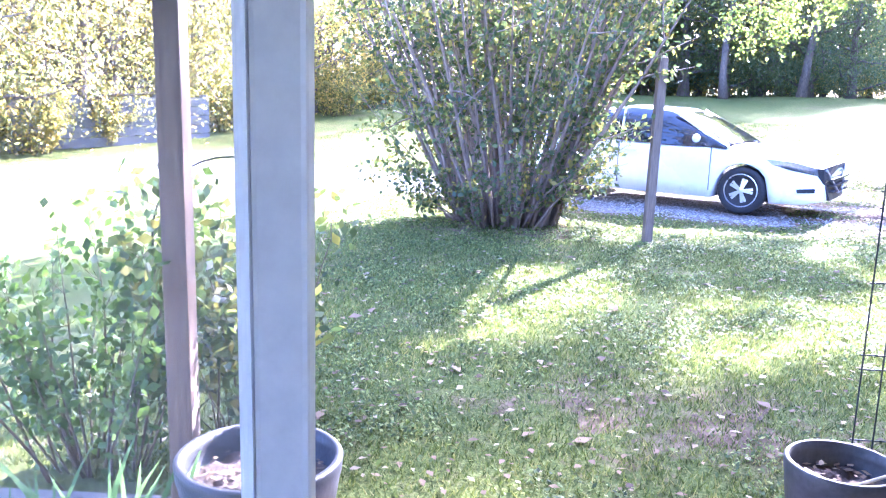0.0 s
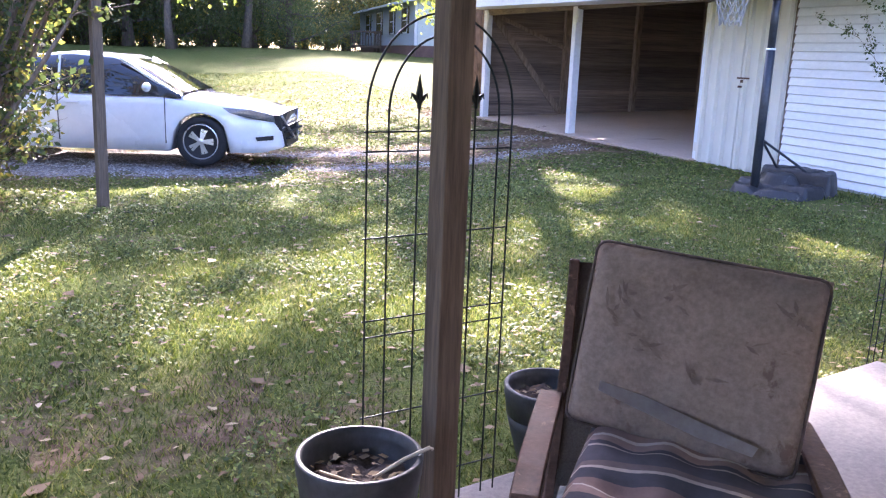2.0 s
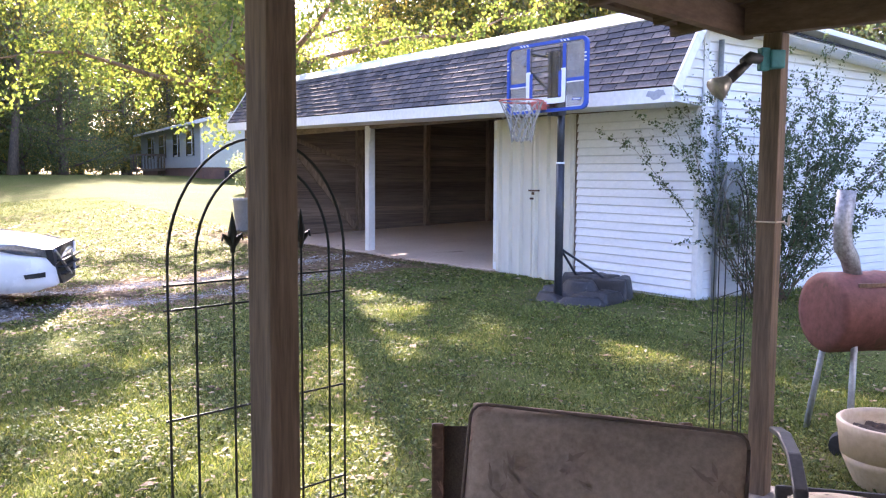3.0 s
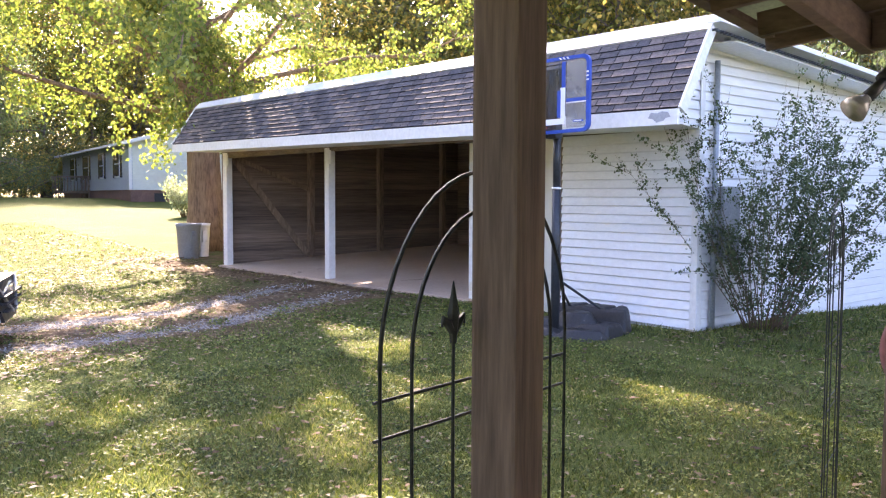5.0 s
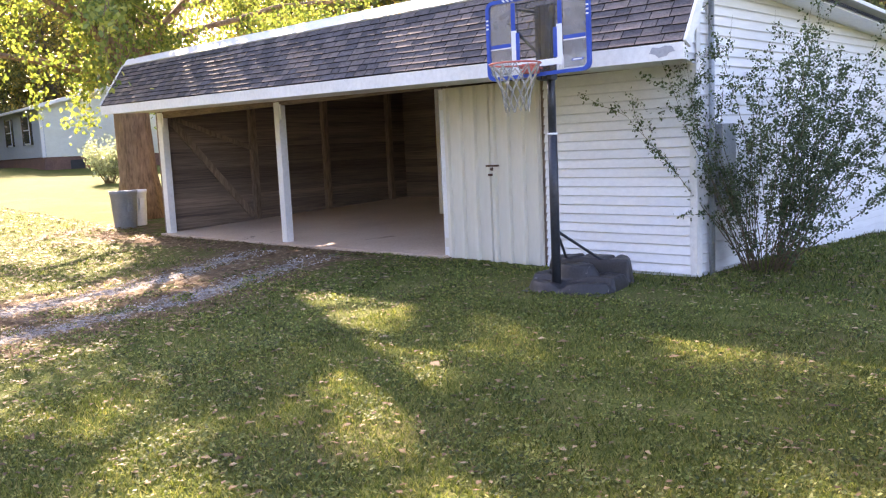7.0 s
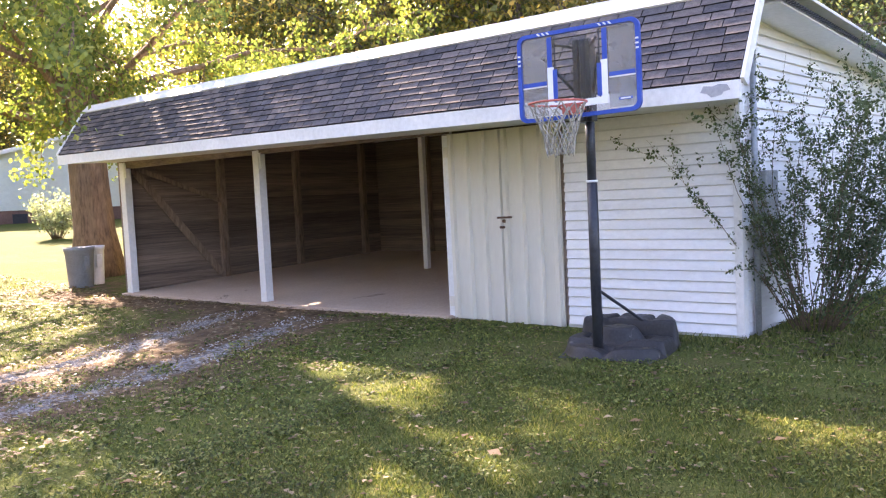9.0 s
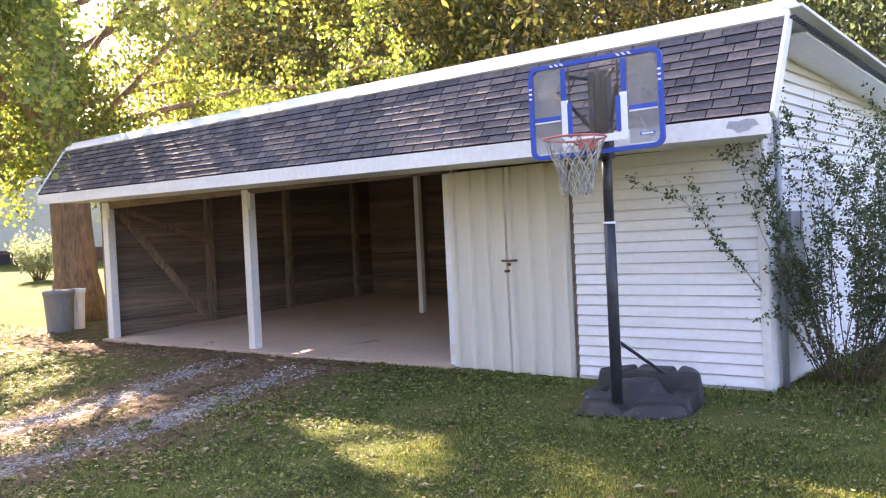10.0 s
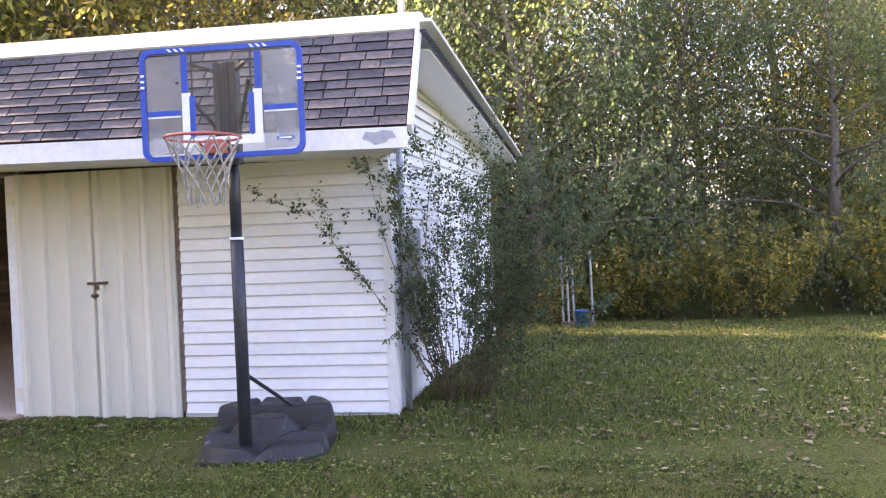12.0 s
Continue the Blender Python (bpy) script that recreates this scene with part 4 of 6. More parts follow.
pot("planter", "wide cream clay planter with dark soil", (4.12, 2.1, -0.2), 0.27, 0.36, (M_tan, M_tan), 60, 5, 0.5)

# ---------------------------------------------------------------- patio chairs
M_chairframe = surface("bronze_aluminium", (0.05, 0.03, 0.021), (0.13, 0.078, 0.056), 0.55, metal=0.1, big=5, fine=60, bump=0.2, wear=(0.2, 0.125, 0.09), wear_at=0.6, dirt_scale=18, spec=0.2)
M_tan_cloth = surface("stained_tan_cloth", (0.175, 0.132, 0.108), (0.31, 0.245, 0.2), 0.95, big=3.5, fine=60, bump=0.3, wear=(0.17, 0.12, 0.096), wear_at=0.6, dirt_scale=6, spec=0.1)
M_piping = surface("dark_piping", (0.05, 0.036, 0.03), (0.11, 0.08, 0.068), 0.9, bump=0.1)
M_stripes = stripe_material("striped_cloth", [(0.0, (0.09, 0.088, 0.105)), (0.24, (0.42, 0.37, 0.33)), (0.27, (0.085, 0.083, 0.1)), (0.38, (0.27, 0.205, 0.19)), (0.52, (0.5, 0.45, 0.4)), (0.56, (0.22, 0.16, 0.15)), (0.72, (0.08, 0.08, 0.095)), (0.88, (0.45, 0.39, 0.35)), (0.92, (0.16, 0.13, 0.13))], "Y", 0.25)
M_mesh = surface("woven_sling", (0.12, 0.105, 0.09), (0.26, 0.23, 0.19), 0.85, fine=220, bump=0.5)


def pillow(w, h, t, dents=(), seed=0, nx=26, ny=24, sag=0.0):
    """A soft slab: local x across, y up its length, z thick."""
    bm = bmesh.new()
    top, bot = [], []
    for i in range(nx + 1):
        rt, rb = [], []
        for j in range(ny + 1):
            a, b = 2 * i / nx - 1, 2 * j / ny - 1
            e = max(0.0, (1 - abs(a) ** 8) * (1 - abs(b) ** 8)) ** 0.4
            th = t / 2 * (0.42 + 0.58 * e) * (1 - 0.1 * (a * a + b * b))
            x, y = a * w / 2 * (1 - 0.018 * b * b), b * h / 2 * (1 - 0.018 * a * a)
            wr = 0.022 * noise.noise((x * 3.2, y * 8, seed)) + 0.008 * noise.noise((x * 9, y * 24, seed + 3))
            for dx, dy in dents:
                wr -= 0.035 * math.exp(-((x - dx) ** 2 + (y - dy) ** 2) / 0.0035)
            s = -sag * (1 - b * b)
            rt.append(bm.verts.new((x, y, th + wr * e + s)))
            rb.append(bm.verts.new((x, y, -th * 0.8 + wr * 0.4 + s)))
        top.append(rt)
        bot.append(rb)
    for i in range(nx):
        for j in range(ny):
            bm.faces.new((top[i][j], top[i + 1][j], top[i + 1][j + 1], top[i][j + 1]))
            bm.faces.new((bot[i][j], bot[i][j + 1], bot[i + 1][j + 1], bot[i + 1][j]))
    for i in range(nx):
        bm.faces.new((top[i][0], bot[i][0], bot[i + 1][0], top[i + 1][0]))
        bm.faces.new((top[i][ny], top[i + 1][ny], bot[i + 1][ny], bot[i][ny]))
    for j in range(ny):
        bm.faces.new((top[0][j], top[0][j + 1], bot[0][j + 1], bot[0][j]))
        bm.faces.new((top[nx][j], bot[nx][j], bot[nx][j + 1], top[nx][j + 1]))
    return bm


def flat_bar(bm, pts, w, t):
    """A flat strap swept along points in the y-z plane of the thing; w across x."""
    pts = [Vector(p) for p in pts]
    rings = []
    for i, p in enumerate(pts):
        d = (pts[min(i + 1, len(pts) - 1)] - pts[max(i - 1, 0)]).normalized()
        n = Vector((1, 0, 0)).cross(d).normalized()
        rings.append([bm.verts.new(p + Vector((sx * w / 2, 0, 0)) + n * sn * t / 2) for sx, sn in ((-1, -1), (1, -1), (1, 1), (-1, 1))])
    for r0, r1 in zip(rings, rings[1:]):
        for k in range(4):
            bm.faces.new((r0[k], r0[(k + 1) % 4], r1[(k + 1) % 4], r1[k]))
    bm.faces.new(rings[0][::-1])
    bm.faces.new(rings[-1])
    bmesh.ops.bevel(bm, geom=bm.edges[:], offset=0.004, segments=1, affect="EDGES")


def patio_chair(m, label):
    """Front is local -y; floor at z 0."""
    ch = thing("patio_chair", label, "chair", m, "patio chairs")
    for s in (-1, 1):
        x = s * 0.335
        bm = bmesh.new()
        flat_bar(bm, [(x, 0.36, 0.595), (x, 0.1, 0.615), (x, -0.14, 0.615), (x, -0.245, 0.595), (x, -0.3, 0.54), (x, -0.325, 0.45), (x, -0.335, 0.2), (x, -0.34, 0.0)], 0.068, 0.03)
        part("arm", bm, M_chairframe, ch, "bronze metal arm with wet-looking worn finish")
        bm = bmesh.new()
        flat_bar(bm, [(x, 0.34, 0.59), (x, 0.33, 0.3), (x, 0.36, 0.0)], 0.045, 0.03)
        part("rear_leg", bm, M_chairframe, ch)
        bm = bmesh.new()
        flat_bar(bm, [(x * 0.93, -0.3, 0.37), (x * 0.93, 0.2, 0.33), (x * 0.93, 0.3, 0.4), (x * 0.9, 0.42, 0.75), (x * 0.9, 0.47, 0.98)], 0.03, 0.03)
        part("side_frame", bm, M_chairframe, ch)
    bm = bmesh.new()
    vs = [[bm.verts.new((sx * 0.3, y, z)) for sx in (-1, -0.5, 0, 0.5, 1)] for y, z in ((-0.29, 0.38), (0.0, 0.35), (0.2, 0.345), (0.31, 0.42), (0.43, 0.75), (0.48, 0.97))]
    for r0, r1 in zip(vs, vs[1:]):
        for k in range(4):
            bm.faces.new((r0[k], r0[k + 1], r1[k + 1], r1[k]))
    bmesh.ops.solidify(bm, geom=bm.faces[:], thickness=0.006)
    part("sling", bm, M_mesh, ch, "woven beige sling seat", True)
    for y, z in ((-0.3, 0.27), (0.33, 0.12)):
        bm = bmesh.new()
        tube(bm, [(-0.31, y, z), (0.31, y, z)], 0.014, 8)
        part("cross_rail", bm, M_chairframe, ch)
    return ch


CH = Matrix.Translation((0.81, 1.107, SZ)) @ Matrix.Rotation(radians(-35), 4, "Z")
CUSH = Matrix.Translation((0.656, 1.004, SZ - 0.015)) @ Matrix.Rotation(radians(-50), 4, "Z")      # the back cushion sits askew
chair = patio_chair(CH, "bronze metal patio chair with worn cushions on the porch slab")
back_pose = Matrix.Translation((0, 0.365, 0.845)) @ Matrix.Rotation(radians(76), 4, "X")
cush = mesh_object("back_cushion", pillow(0.58, 0.49, 0.15, seed=4), M_tan_cloth, None, True)
cush.matrix_basis = CUSH @ back_pose @ Matrix.Rotation(radians(-2.5), 4, "Z")
tagged(cush, "stained tan back cushion with faded palm print, propped in a chair", "cushion")
bm = bmesh.new()
loop = [(x * 0.985, y * 0.985, 0.04) for x, y in rounded_rect(0.58, 0.49, 0.03, 4)]
tube(bm, loop + loop[:1], 0.0038, 6)
part("piping", bm, M_piping, cush, "dark brown piping", True)
M_tear = surface("bare_lining", (0.3, 0.26, 0.25), (0.42, 0.38, 0.36), 0.95, bump=0.2)
bm = bmesh.new()
ed = [(-0.2, -0.115), (-0.08, -0.125), (0.08, -0.155), (0.2, -0.175), (0.19, -0.2), (0.06, -0.19), (-0.1, -0.16), (-0.2, -0.14)]
bm.faces.new([bm.verts.new((x, y, 0.0815)) for x, y in ed])
bmesh.ops.solidify(bm, geom=bm.faces[:], thickness=0.004)
part("torn_strip", bm, M_tear, cush, "pale lining showing through a tear")
# faded leaf motifs on the cloth
bm = bmesh.new()
rr = random.Random(9)
for cx, cy in ((-0.17, 0.1), (-0.06, 0.13), (0.12, 0.07), (0.23, 0.13), (-0.11, 0.0), (0.03, -0.05), (-0.2, 0.05)):
    for k in range(6):
        a = radians(rr.uniform(-40, 220))
        L = rr.uniform(0.018, 0.06)
        d, n = Vector((math.cos(a), math.sin(a), 0)), Vector((-math.sin(a), math.cos(a), 0)) * 0.005
        c = Vector((cx + rr.uniform(-0.02, 0.02), cy + rr.uniform(-0.02, 0.02), 0.0805))
        bm.faces.new([bm.verts.new(c + q) for q in (Vector((0, 0, 0)), d * L * 0.5 + n, d * L, d * L * 0.5 - n)])
M_motif = surface("faded_brown_print", (0.12, 0.085, 0.068), (0.22, 0.165, 0.135), 0.95, bump=0.1)
tagged(part("palm_print", bm, M_motif, cush, "faded brown palm leaf print"), kind="stuff")
seat = mesh_object("seat_cushion", pillow(0.57, 0.56, 0.2, [(-0.15, -0.12), (0.0, -0.12), (0.15, -0.12), (-0.15, 0.1), (0.0, 0.1), (0.15, 0.1)], 7, sag=0.02), M_stripes, None, True)
seat.matrix_basis = CH @ Matrix.Translation((0.04, -0.06, 0.545)) @ Matrix.Rotation(radians(4), 4, "X") @ Matrix.Rotation(radians(-8), 4, "Z")
tagged(seat, "tufted cushion striped in navy, brown and cream", "cushion")
M_ragged = surface("frayed_grey_cloth", (0.1, 0.11, 0.12), (0.32, 0.31, 0.28), 0.95, big=8, fine=30, bump=0.5, wear=(0.45, 0.4, 0.32), wear_at=0.58, dirt_scale=12)
rag = mesh_object("seat_pad", pillow(0.57, 0.5, 0.07, seed=12), M_ragged, None, True)
rag.matrix_basis = CH @ Matrix.Translation((0.0, -0.1, 0.435)) @ Matrix.Rotation(radians(-4), 4, "X")
tagged(rag, "frayed grey seat pad under the striped cushion", "cushion")

# second chair: rounded dark arm, patterned cushion
CH2 = Matrix.Translation((2.5, 1.38, SZ)) @ Matrix.Rotation(radians(-50), 4, "Z")
ch2 = thing("patio_chair", "dark metal patio chair with rounded arms and a floral cushion", "chair", CH2, "patio chairs")
for s in (-1, 1):
    x = s * 0.31
    bm = bmesh.new()
    flat_bar(bm, [(x, 0.3, 0.62), (x, 0.1, 0.66), (x, -0.1, 0.65), (x, -0.24, 0.58), (x, -0.3, 0.46), (x, -0.27, 0.34), (x, -0.22, 0.28)], 0.045, 0.022)
    part("arm", bm, M_black, ch2)
    for y in (-0.24, 0.28):
        bm = bmesh.new()
        tube(bm, [(x, y, 0.3), (x, y * 1.1, 0.0)], 0.014, 8)
        part("leg", bm, M_black, ch2)
part("seat_frame", boxed((-0.3, -0.26, 0.27), (0.3, 0.28, 0.3), 0.008), M_black, ch2)
part("back_frame", boxed((-0.3, -0.015, -0.02), (0.3, 0.015, 0.08), 0.01, Matrix.Translation((0, 0.3, 0.32)) @ Matrix.Rotation(radians(-14), 4, "X")), M_black, ch2)
M_floral = surface("floral_cloth", (0.3, 0.24, 0.17), (0.5, 0.42, 0.32), 0.95, big=5, fine=12, bump=0.2, wear=(0.16, 0.12, 0.1), wear_at=0.55, dirt_scale=14)
c2 = mesh_object("seat_cushion", pillow(0.54, 0.5, 0.12, seed=21), M_floral, None, True)
c2.matrix_basis = CH2 @ Matrix.Translation((0, 0.0, 0.365))
tagged(c2, "cream and brown floral seat cushion on a dark chair", "cushion")

# ---------------------------------------------------------------- barrel smoker
M_barrel = surface("rusty_red_barrel", (0.085, 0.034, 0.028), (0.19, 0.08, 0.068), 0.65, metal=0.2, big=3, fine=20, bump=0.25, wear=(0.09, 0.05, 0.035), wear_at=0.6, dirt_scale=5)
SM = Matrix.Translation((4.49, 2.73, 0)) @ Matrix.Rotation(radians(-25), 4, "Z")
smoker = thing("barrel_smoker", "rusty red barrel smoker on pipe legs with a stovepipe", "smoker", SM)
ROTY = Matrix.Translation((0, 0, 0.62)) @ Matrix.Rotation(radians(90), 4, "Y")
bm = bmesh.new()
lathe(bm, [(0.19, 0.0), (0.235, 0.012), (0.245, 0.03), (0.245, 0.38), (0.25, 0.39), (0.245, 0.4), (0.245, 0.8), (0.25, 0.81), (0.245, 0.82), (0.245, 1.17), (0.235, 1.19), (0.19, 1.2)], 32, ROTY)
part("barrel", bm, M_barrel, smoker, "rust-red steel drum", True)
part("lid_edge", boxed((0.12, -0.18, 0.79), (1.12, -0.165, 0.815), 0.003), M_rust, smoker)
bm = bmesh.new()
box(bm, (0.62, -0.185, 0.8), (0.67, -0.12, 0.87))
part("lid_hinge", bm, M_rust, smoker)
bm = bmesh.new()
tube(bm, [(0.2, -0.02, 0.84), (0.16, -0.03, 0.95), (0.115, -0.03, 1.02), (0.1, -0.03, 1.12), (0.12, -0.03, 1.36)], [0.05, 0.055, 0.058, 0.052, 0.055], 16)
part("stovepipe", bm, surface("sooty_galvanised", (0.12, 0.12, 0.12), (0.42, 0.43, 0.44), 0.5, metal=0.6, big=5, bump=0.15), smoker, "sooty galvanised stovepipe elbow", True)
for x, y in ((0.12, -0.17), (0.55, -0.16), (0.14, 0.18), (1.05, 0.18), (1.05, -0.17)):
    bm = bmesh.new()
    tube(bm, [(x + 0.02, y * 0.8, 0.5), (x - 0.05, y * 1.25, -0.21)], 0.02, 10)
    part("leg", bm, M_greymetal, smoker, "", True)
bm = bmesh.new()
tube(bm, [(-0.02, -0.27, -0.13), (0.04, -0.2, -0.13)], 0.07, 20)
part("wheel", bm, M_black, smoker, "small black wheel")
bm = bmesh.new()
for k in range(9):
    r = 0.2 + 0.012 * k
    tube(bm, [(0.45 + r * math.cos(a / 14 * 6.283), -0.2 + 0.7 * r * math.sin(a / 14 * 6.283), -0.16 + 0.008 * k + 0.012 * math.sin(a * 1.7 + k)) for a in range(15)], 0.004, 5)
wire = mesh_object("wire_coil", bm, M_rust)
wire.matrix_basis = SM
tagged(wire, "loose coil of rusty wire lying in the grass", "wire")

# clip-on work lamp on the corner post, with its cord
LP = PM @ Vector((P2.x - 0.06, P2.y - 0.02, 1.99))
M_teal = surface("teal_plastic", (0.02, 0.14, 0.17), (0.04, 0.22, 0.26), 0.45, bump=0.05)
lamp = thing("clamp_lamp", "teal and black clamp work lamp fixed to the porch post", "lamp", Matrix.Translation(LP) @ Matrix.Rotation(radians(60), 4, "Z") @ Matrix.Diagonal((0.72, 0.72, 0.72, 1)))
part("clamp", boxed((-0.05, -0.05, -0.06), (0.05, 0.05, 0.06), 0.012), M_teal, lamp, "teal plastic clamp")
part("clamp_grip", boxed((-0.03, 0.045, -0.075), (0.03, 0.11, 0.075), 0.012), M_teal, lamp)
bm = bmesh.new()
tube(bm, [(0, 0.1, 0.0), (-0.01, 0.17, 0.01), (-0.02, 0.22, -0.03)], [0.035, 0.04, 0.04], 12)
part("socket", bm, M_black, lamp, "", True)
bm = bmesh.new()
tube(bm, [(-0.02, 0.2, -0.03), (-0.03, 0.27, -0.09), (-0.035, 0.33, -0.14)], [0.028, 0.035, 0.036], 12)
part("bulb_base", bm, M_black, lamp, "", True)
bm = bmesh.new()
tube(bm, [(-0.035, 0.33, -0.14), (-0.04, 0.39, -0.185), (-0.042, 0.42, -0.21)], [0.035, 0.07, 0.078], 18)
part("reflector_bulb", bm, surface("silvered_glass", (0.28, 0.28, 0.26), (0.45, 0.44, 0.41), 0.3, metal=0.4, bump=0.0), lamp, "silvered flood bulb", True)
bm = bmesh.new()
tube(bm, [LP + Vector((0.02, 0, 0.06)), LP + Vector((0.05, 0.0, 0.17)), LP + Vector((0.16, -0.05, 0.22)), LP + Vector((0.4, -0.3, 0.26)), LP + Vector((0.5, -0.8, 0.29))], 0.005, 6)
tagged(mesh_object("power_cord", bm, M_straw), "thin pale power cord running up to the porch beam", "cable")
bm = bmesh.new()
c = PM @ Vector((P2.x, P2.y, 1.22))
loop = [c + Matrix.Rotation(PA, 3, "Z") @ Vector((sx * 0.05, sy * 0.05, 0)) for sx, sy in ((-1, -1), (1, -1), (1, 1), (-1, 1), (-1, -1))]
tube(bm, loop, 0.004, 5)
tube(bm, [loop[1], loop[1] + Vector((0.03, -0.01, -0.02)), loop[1] + Vector((0.02, -0.02, 0.03))], 0.008, 5)
tagged(mesh_object("string_tie", bm, M_straw), "white string tied round the porch post", "string")

# ---------------------------------------------------------------- yard post
bm = boxed((-0.047, -0.047, -0.4), (0.047, 0.047, 1.95), 0.006)
yp = mesh_object("yard_post", bm, M_postwood)
yp.matrix_basis = pose(-0.44, 8.35, -0.1, 0, 0.8, 20)
tagged(yp, "dark weathered wooden post standing in the lawn", "post")

# ---------------------------------------------------------------- bins by the tree
M_bin = surface("grey_bin_plastic", (0.13, 0.15, 0.16), (0.22, 0.24, 0.26), 0.55, big=4, fine=40, bump=0.1)
for at, r, h, mat, lab in (((7.95, 19.55, 0.03), 0.29, 0.82, M_bin, "grey plastic dustbin beside the tree"), ((8.35, 19.75, 0.04), 0.22, 0.8, M_white, "white plastic bucket bin beside the tree")):
    b = thing("dustbin", lab, "bin", Matrix.Translation(at), "bins by the tree")
    bm = bmesh.new()
    lathe(bm, [(r * 0.78, 0), (r * 0.8, 0.02), (r * 0.95, h * 0.88), (r * 1.0, h * 0.9), (r * 1.03, h), (r * 0.97, h), (r * 0.92, h * 0.9), (r * 0.75, 0.06)], 28)
    part("body", bm, mat, b, "", True)
    part("handle", boxed((-0.06, -r * 1.06, h * 0.45), (0.06, -r * 0.85, h * 0.78), 0.015), mat, b)

# ---------------------------------------------------------------- parked car
M_carpaint = surface("white_car_paint", (0.72, 0.73, 0.75), (0.8, 0.81, 0.83), 0.22, big=1, fine=10, bump=0.0, spec=0.6)
_bs = M_carpaint.node_tree.nodes["Principled BSDF"]
_bs.inputs["Coat Weight"].default_value = 1.0
_bs.inputs["Coat Roughness"].default_value = 0.04
M_carglass, _nt, _bs = node_material("tinted_car_glass")
_bs.inputs["Base Color"].default_value = (0.012, 0.014, 0.016, 1)
_bs.inputs["Roughness"].default_value = 0.04
_bs.inputs["Specular IOR Level"].default_value = 0.8
M_tyre = surface("tyre_rubber", (0.012, 0.012, 0.013), (0.03, 0.03, 0.032), 0.8, fine=60, bump=0.2)
M_alloy = surface("machined_alloy", (0.5, 0.51, 0.53), (0.66, 0.67, 0.69), 0.3, metal=0.8, bump=0.0)
M_lampglass = surface("headlamp_glass", (0.12, 0.13, 0.14), (0.3, 0.32, 0.35), 0.08, metal=0.3, bump=0.0, spec=0.8)
CAR = Matrix.Translation((-0.17, 12.4, -0.17)) @ Matrix.Rotation(radians(-22), 4, "Z")
car = thing("car", "white four-door sedan parked on the gravel drive", "car", CAR)


def interp(table, x):
    for (x0, v0), (x1, v1) in zip(table, table[1:]):
        if x <= x1:
            t = (x - x0) / (x1 - x0)
            t = min(max(t, 0), 1)
            return v0 + (v1 - v0) * t
    return table[-1][1]


# nose at +x; belt line, hood and tail heights, half widths
TOPZ = [(-2.42, 0.8), (-2.3, 0.98), (-1.7, 1.06), (-1.0, 1.0), (0.3, 0.96), (0.9, 0.97), (1.5, 0.9), (2.0, 0.83), (2.3, 0.75), (2.43, 0.66)]
WID = [(-2.42, 0.66), (-2.25, 0.82), (-1.6, 0.91), (0.0, 0.92), (1.4, 0.92), (1.95, 0.89), (2.25, 0.81), (2.43, 0.64)]
BOT = [(-2.42, 0.38), (-2.2, 0.24), (-1.8, 0.19), (1.8, 0.19), (2.2, 0.2), (2.43, 0.25)]
bm = bmesh.new()
sections = []
for k in range(61):
    x = -2.42 + 4.85 * k / 60
    zt, w, zb = interp(TOPZ, x), interp(WID, x), interp(BOT, x)
    arch = 0
    for ax in (-1.38, 1.40):
        d = abs(x - ax)
        if d < 0.37:
            arch = max(arch, math.sqrt(0.37 ** 2 - d * d))
    zs = max(zb, arch + 0.33 if arch > 0.02 else zb)
    zs = min(zs, zt - 0.14)
    ring = []
    for y, z in ((0, zt), (0.5 * w, zt - 0.008), (0.8 * w, zt - 0.035), (0.94 * w, zt - 0.09), (0.985 * w, zt - 0.17 if zt - 0.17 > zs else zs + 0.02),
                 (w, max(zs + 0.01, 0.62 * zt)), (0.995 * w, max(zs + 0.006, 0.42 * zt)), (0.97 * w, zs)):
        ring.append((y, z))
    full = [bm.verts.new((x, y, z)) for y, z in ring] + [bm.verts.new((x, 0.6 * w, min(zs + 0.02, zs))), bm.verts.new((x, -0.6 * w, zs))] + [bm.verts.new((x, -y, z)) for y, z in ring[::-1][:-1]]
    sections.append(full)
for r0, r1 in zip(sections, sections[1:]):
    n = len(r0)
    for k in range(n):
        bm.faces.new((r0[k], r0[(k + 1) % n], r1[(k + 1) % n], r1[k]))
bm.faces.new(sections[0])
bm.faces.new(sections[-1][::-1])
bmesh.ops.recalc_face_normals(bm, faces=bm.faces)
body = part("body", bm, M_carpaint, car, "glossy white painted body", True)
# cabin: glass house with painted roof
ROOF = [(-2.05, 1.05), (-1.6, 1.2), (-1.1, 1.37), (-0.4, 1.45), (0.2, 1.42), (0.6, 1.28), (1.15, 0.965)]
bm = bmesh.new()
secs = []
for k in range(41):
    x = -2.05 + 3.2 * k / 40
    zr = interp(ROOF, x)
    zb = interp(TOPZ, x) - 0.06
    zr = max(zr, zb + 0.01)
    w0, w1 = 0.86, 0.86 - 0.27 * (zr - zb) / 0.5
    secs.append([bm.verts.new((x, y, z)) for y, z in ((w0, zb), ((w0 + w1) / 2 + 0.015, (zb + zr) / 2), (w1, zr - 0.05), (w1 - 0.1, zr - 0.012), (0, zr), (-(w1 - 0.1), zr - 0.012), (-w1, zr - 0.05), (-(w0 + w1) / 2 - 0.015, (zb + zr) / 2), (-w0, zb))])
for r0, r1 in zip(secs, secs[1:]):
    for k in range(8):
        f = bm.faces.new((r0[k], r0[k + 1], r1[k + 1], r1[k]))
        mid = f.calc_center_median()
        f.material_index = 1 if (k in (2, 3, 4, 5) and -1.15 < mid.x < 0.32) else 0
bmesh.ops.recalc_face_normals(bm, faces=bm.faces)
part("cabin", bm, [M_carglass, M_carpaint], car, "dark glazed cabin under a white roof", True)
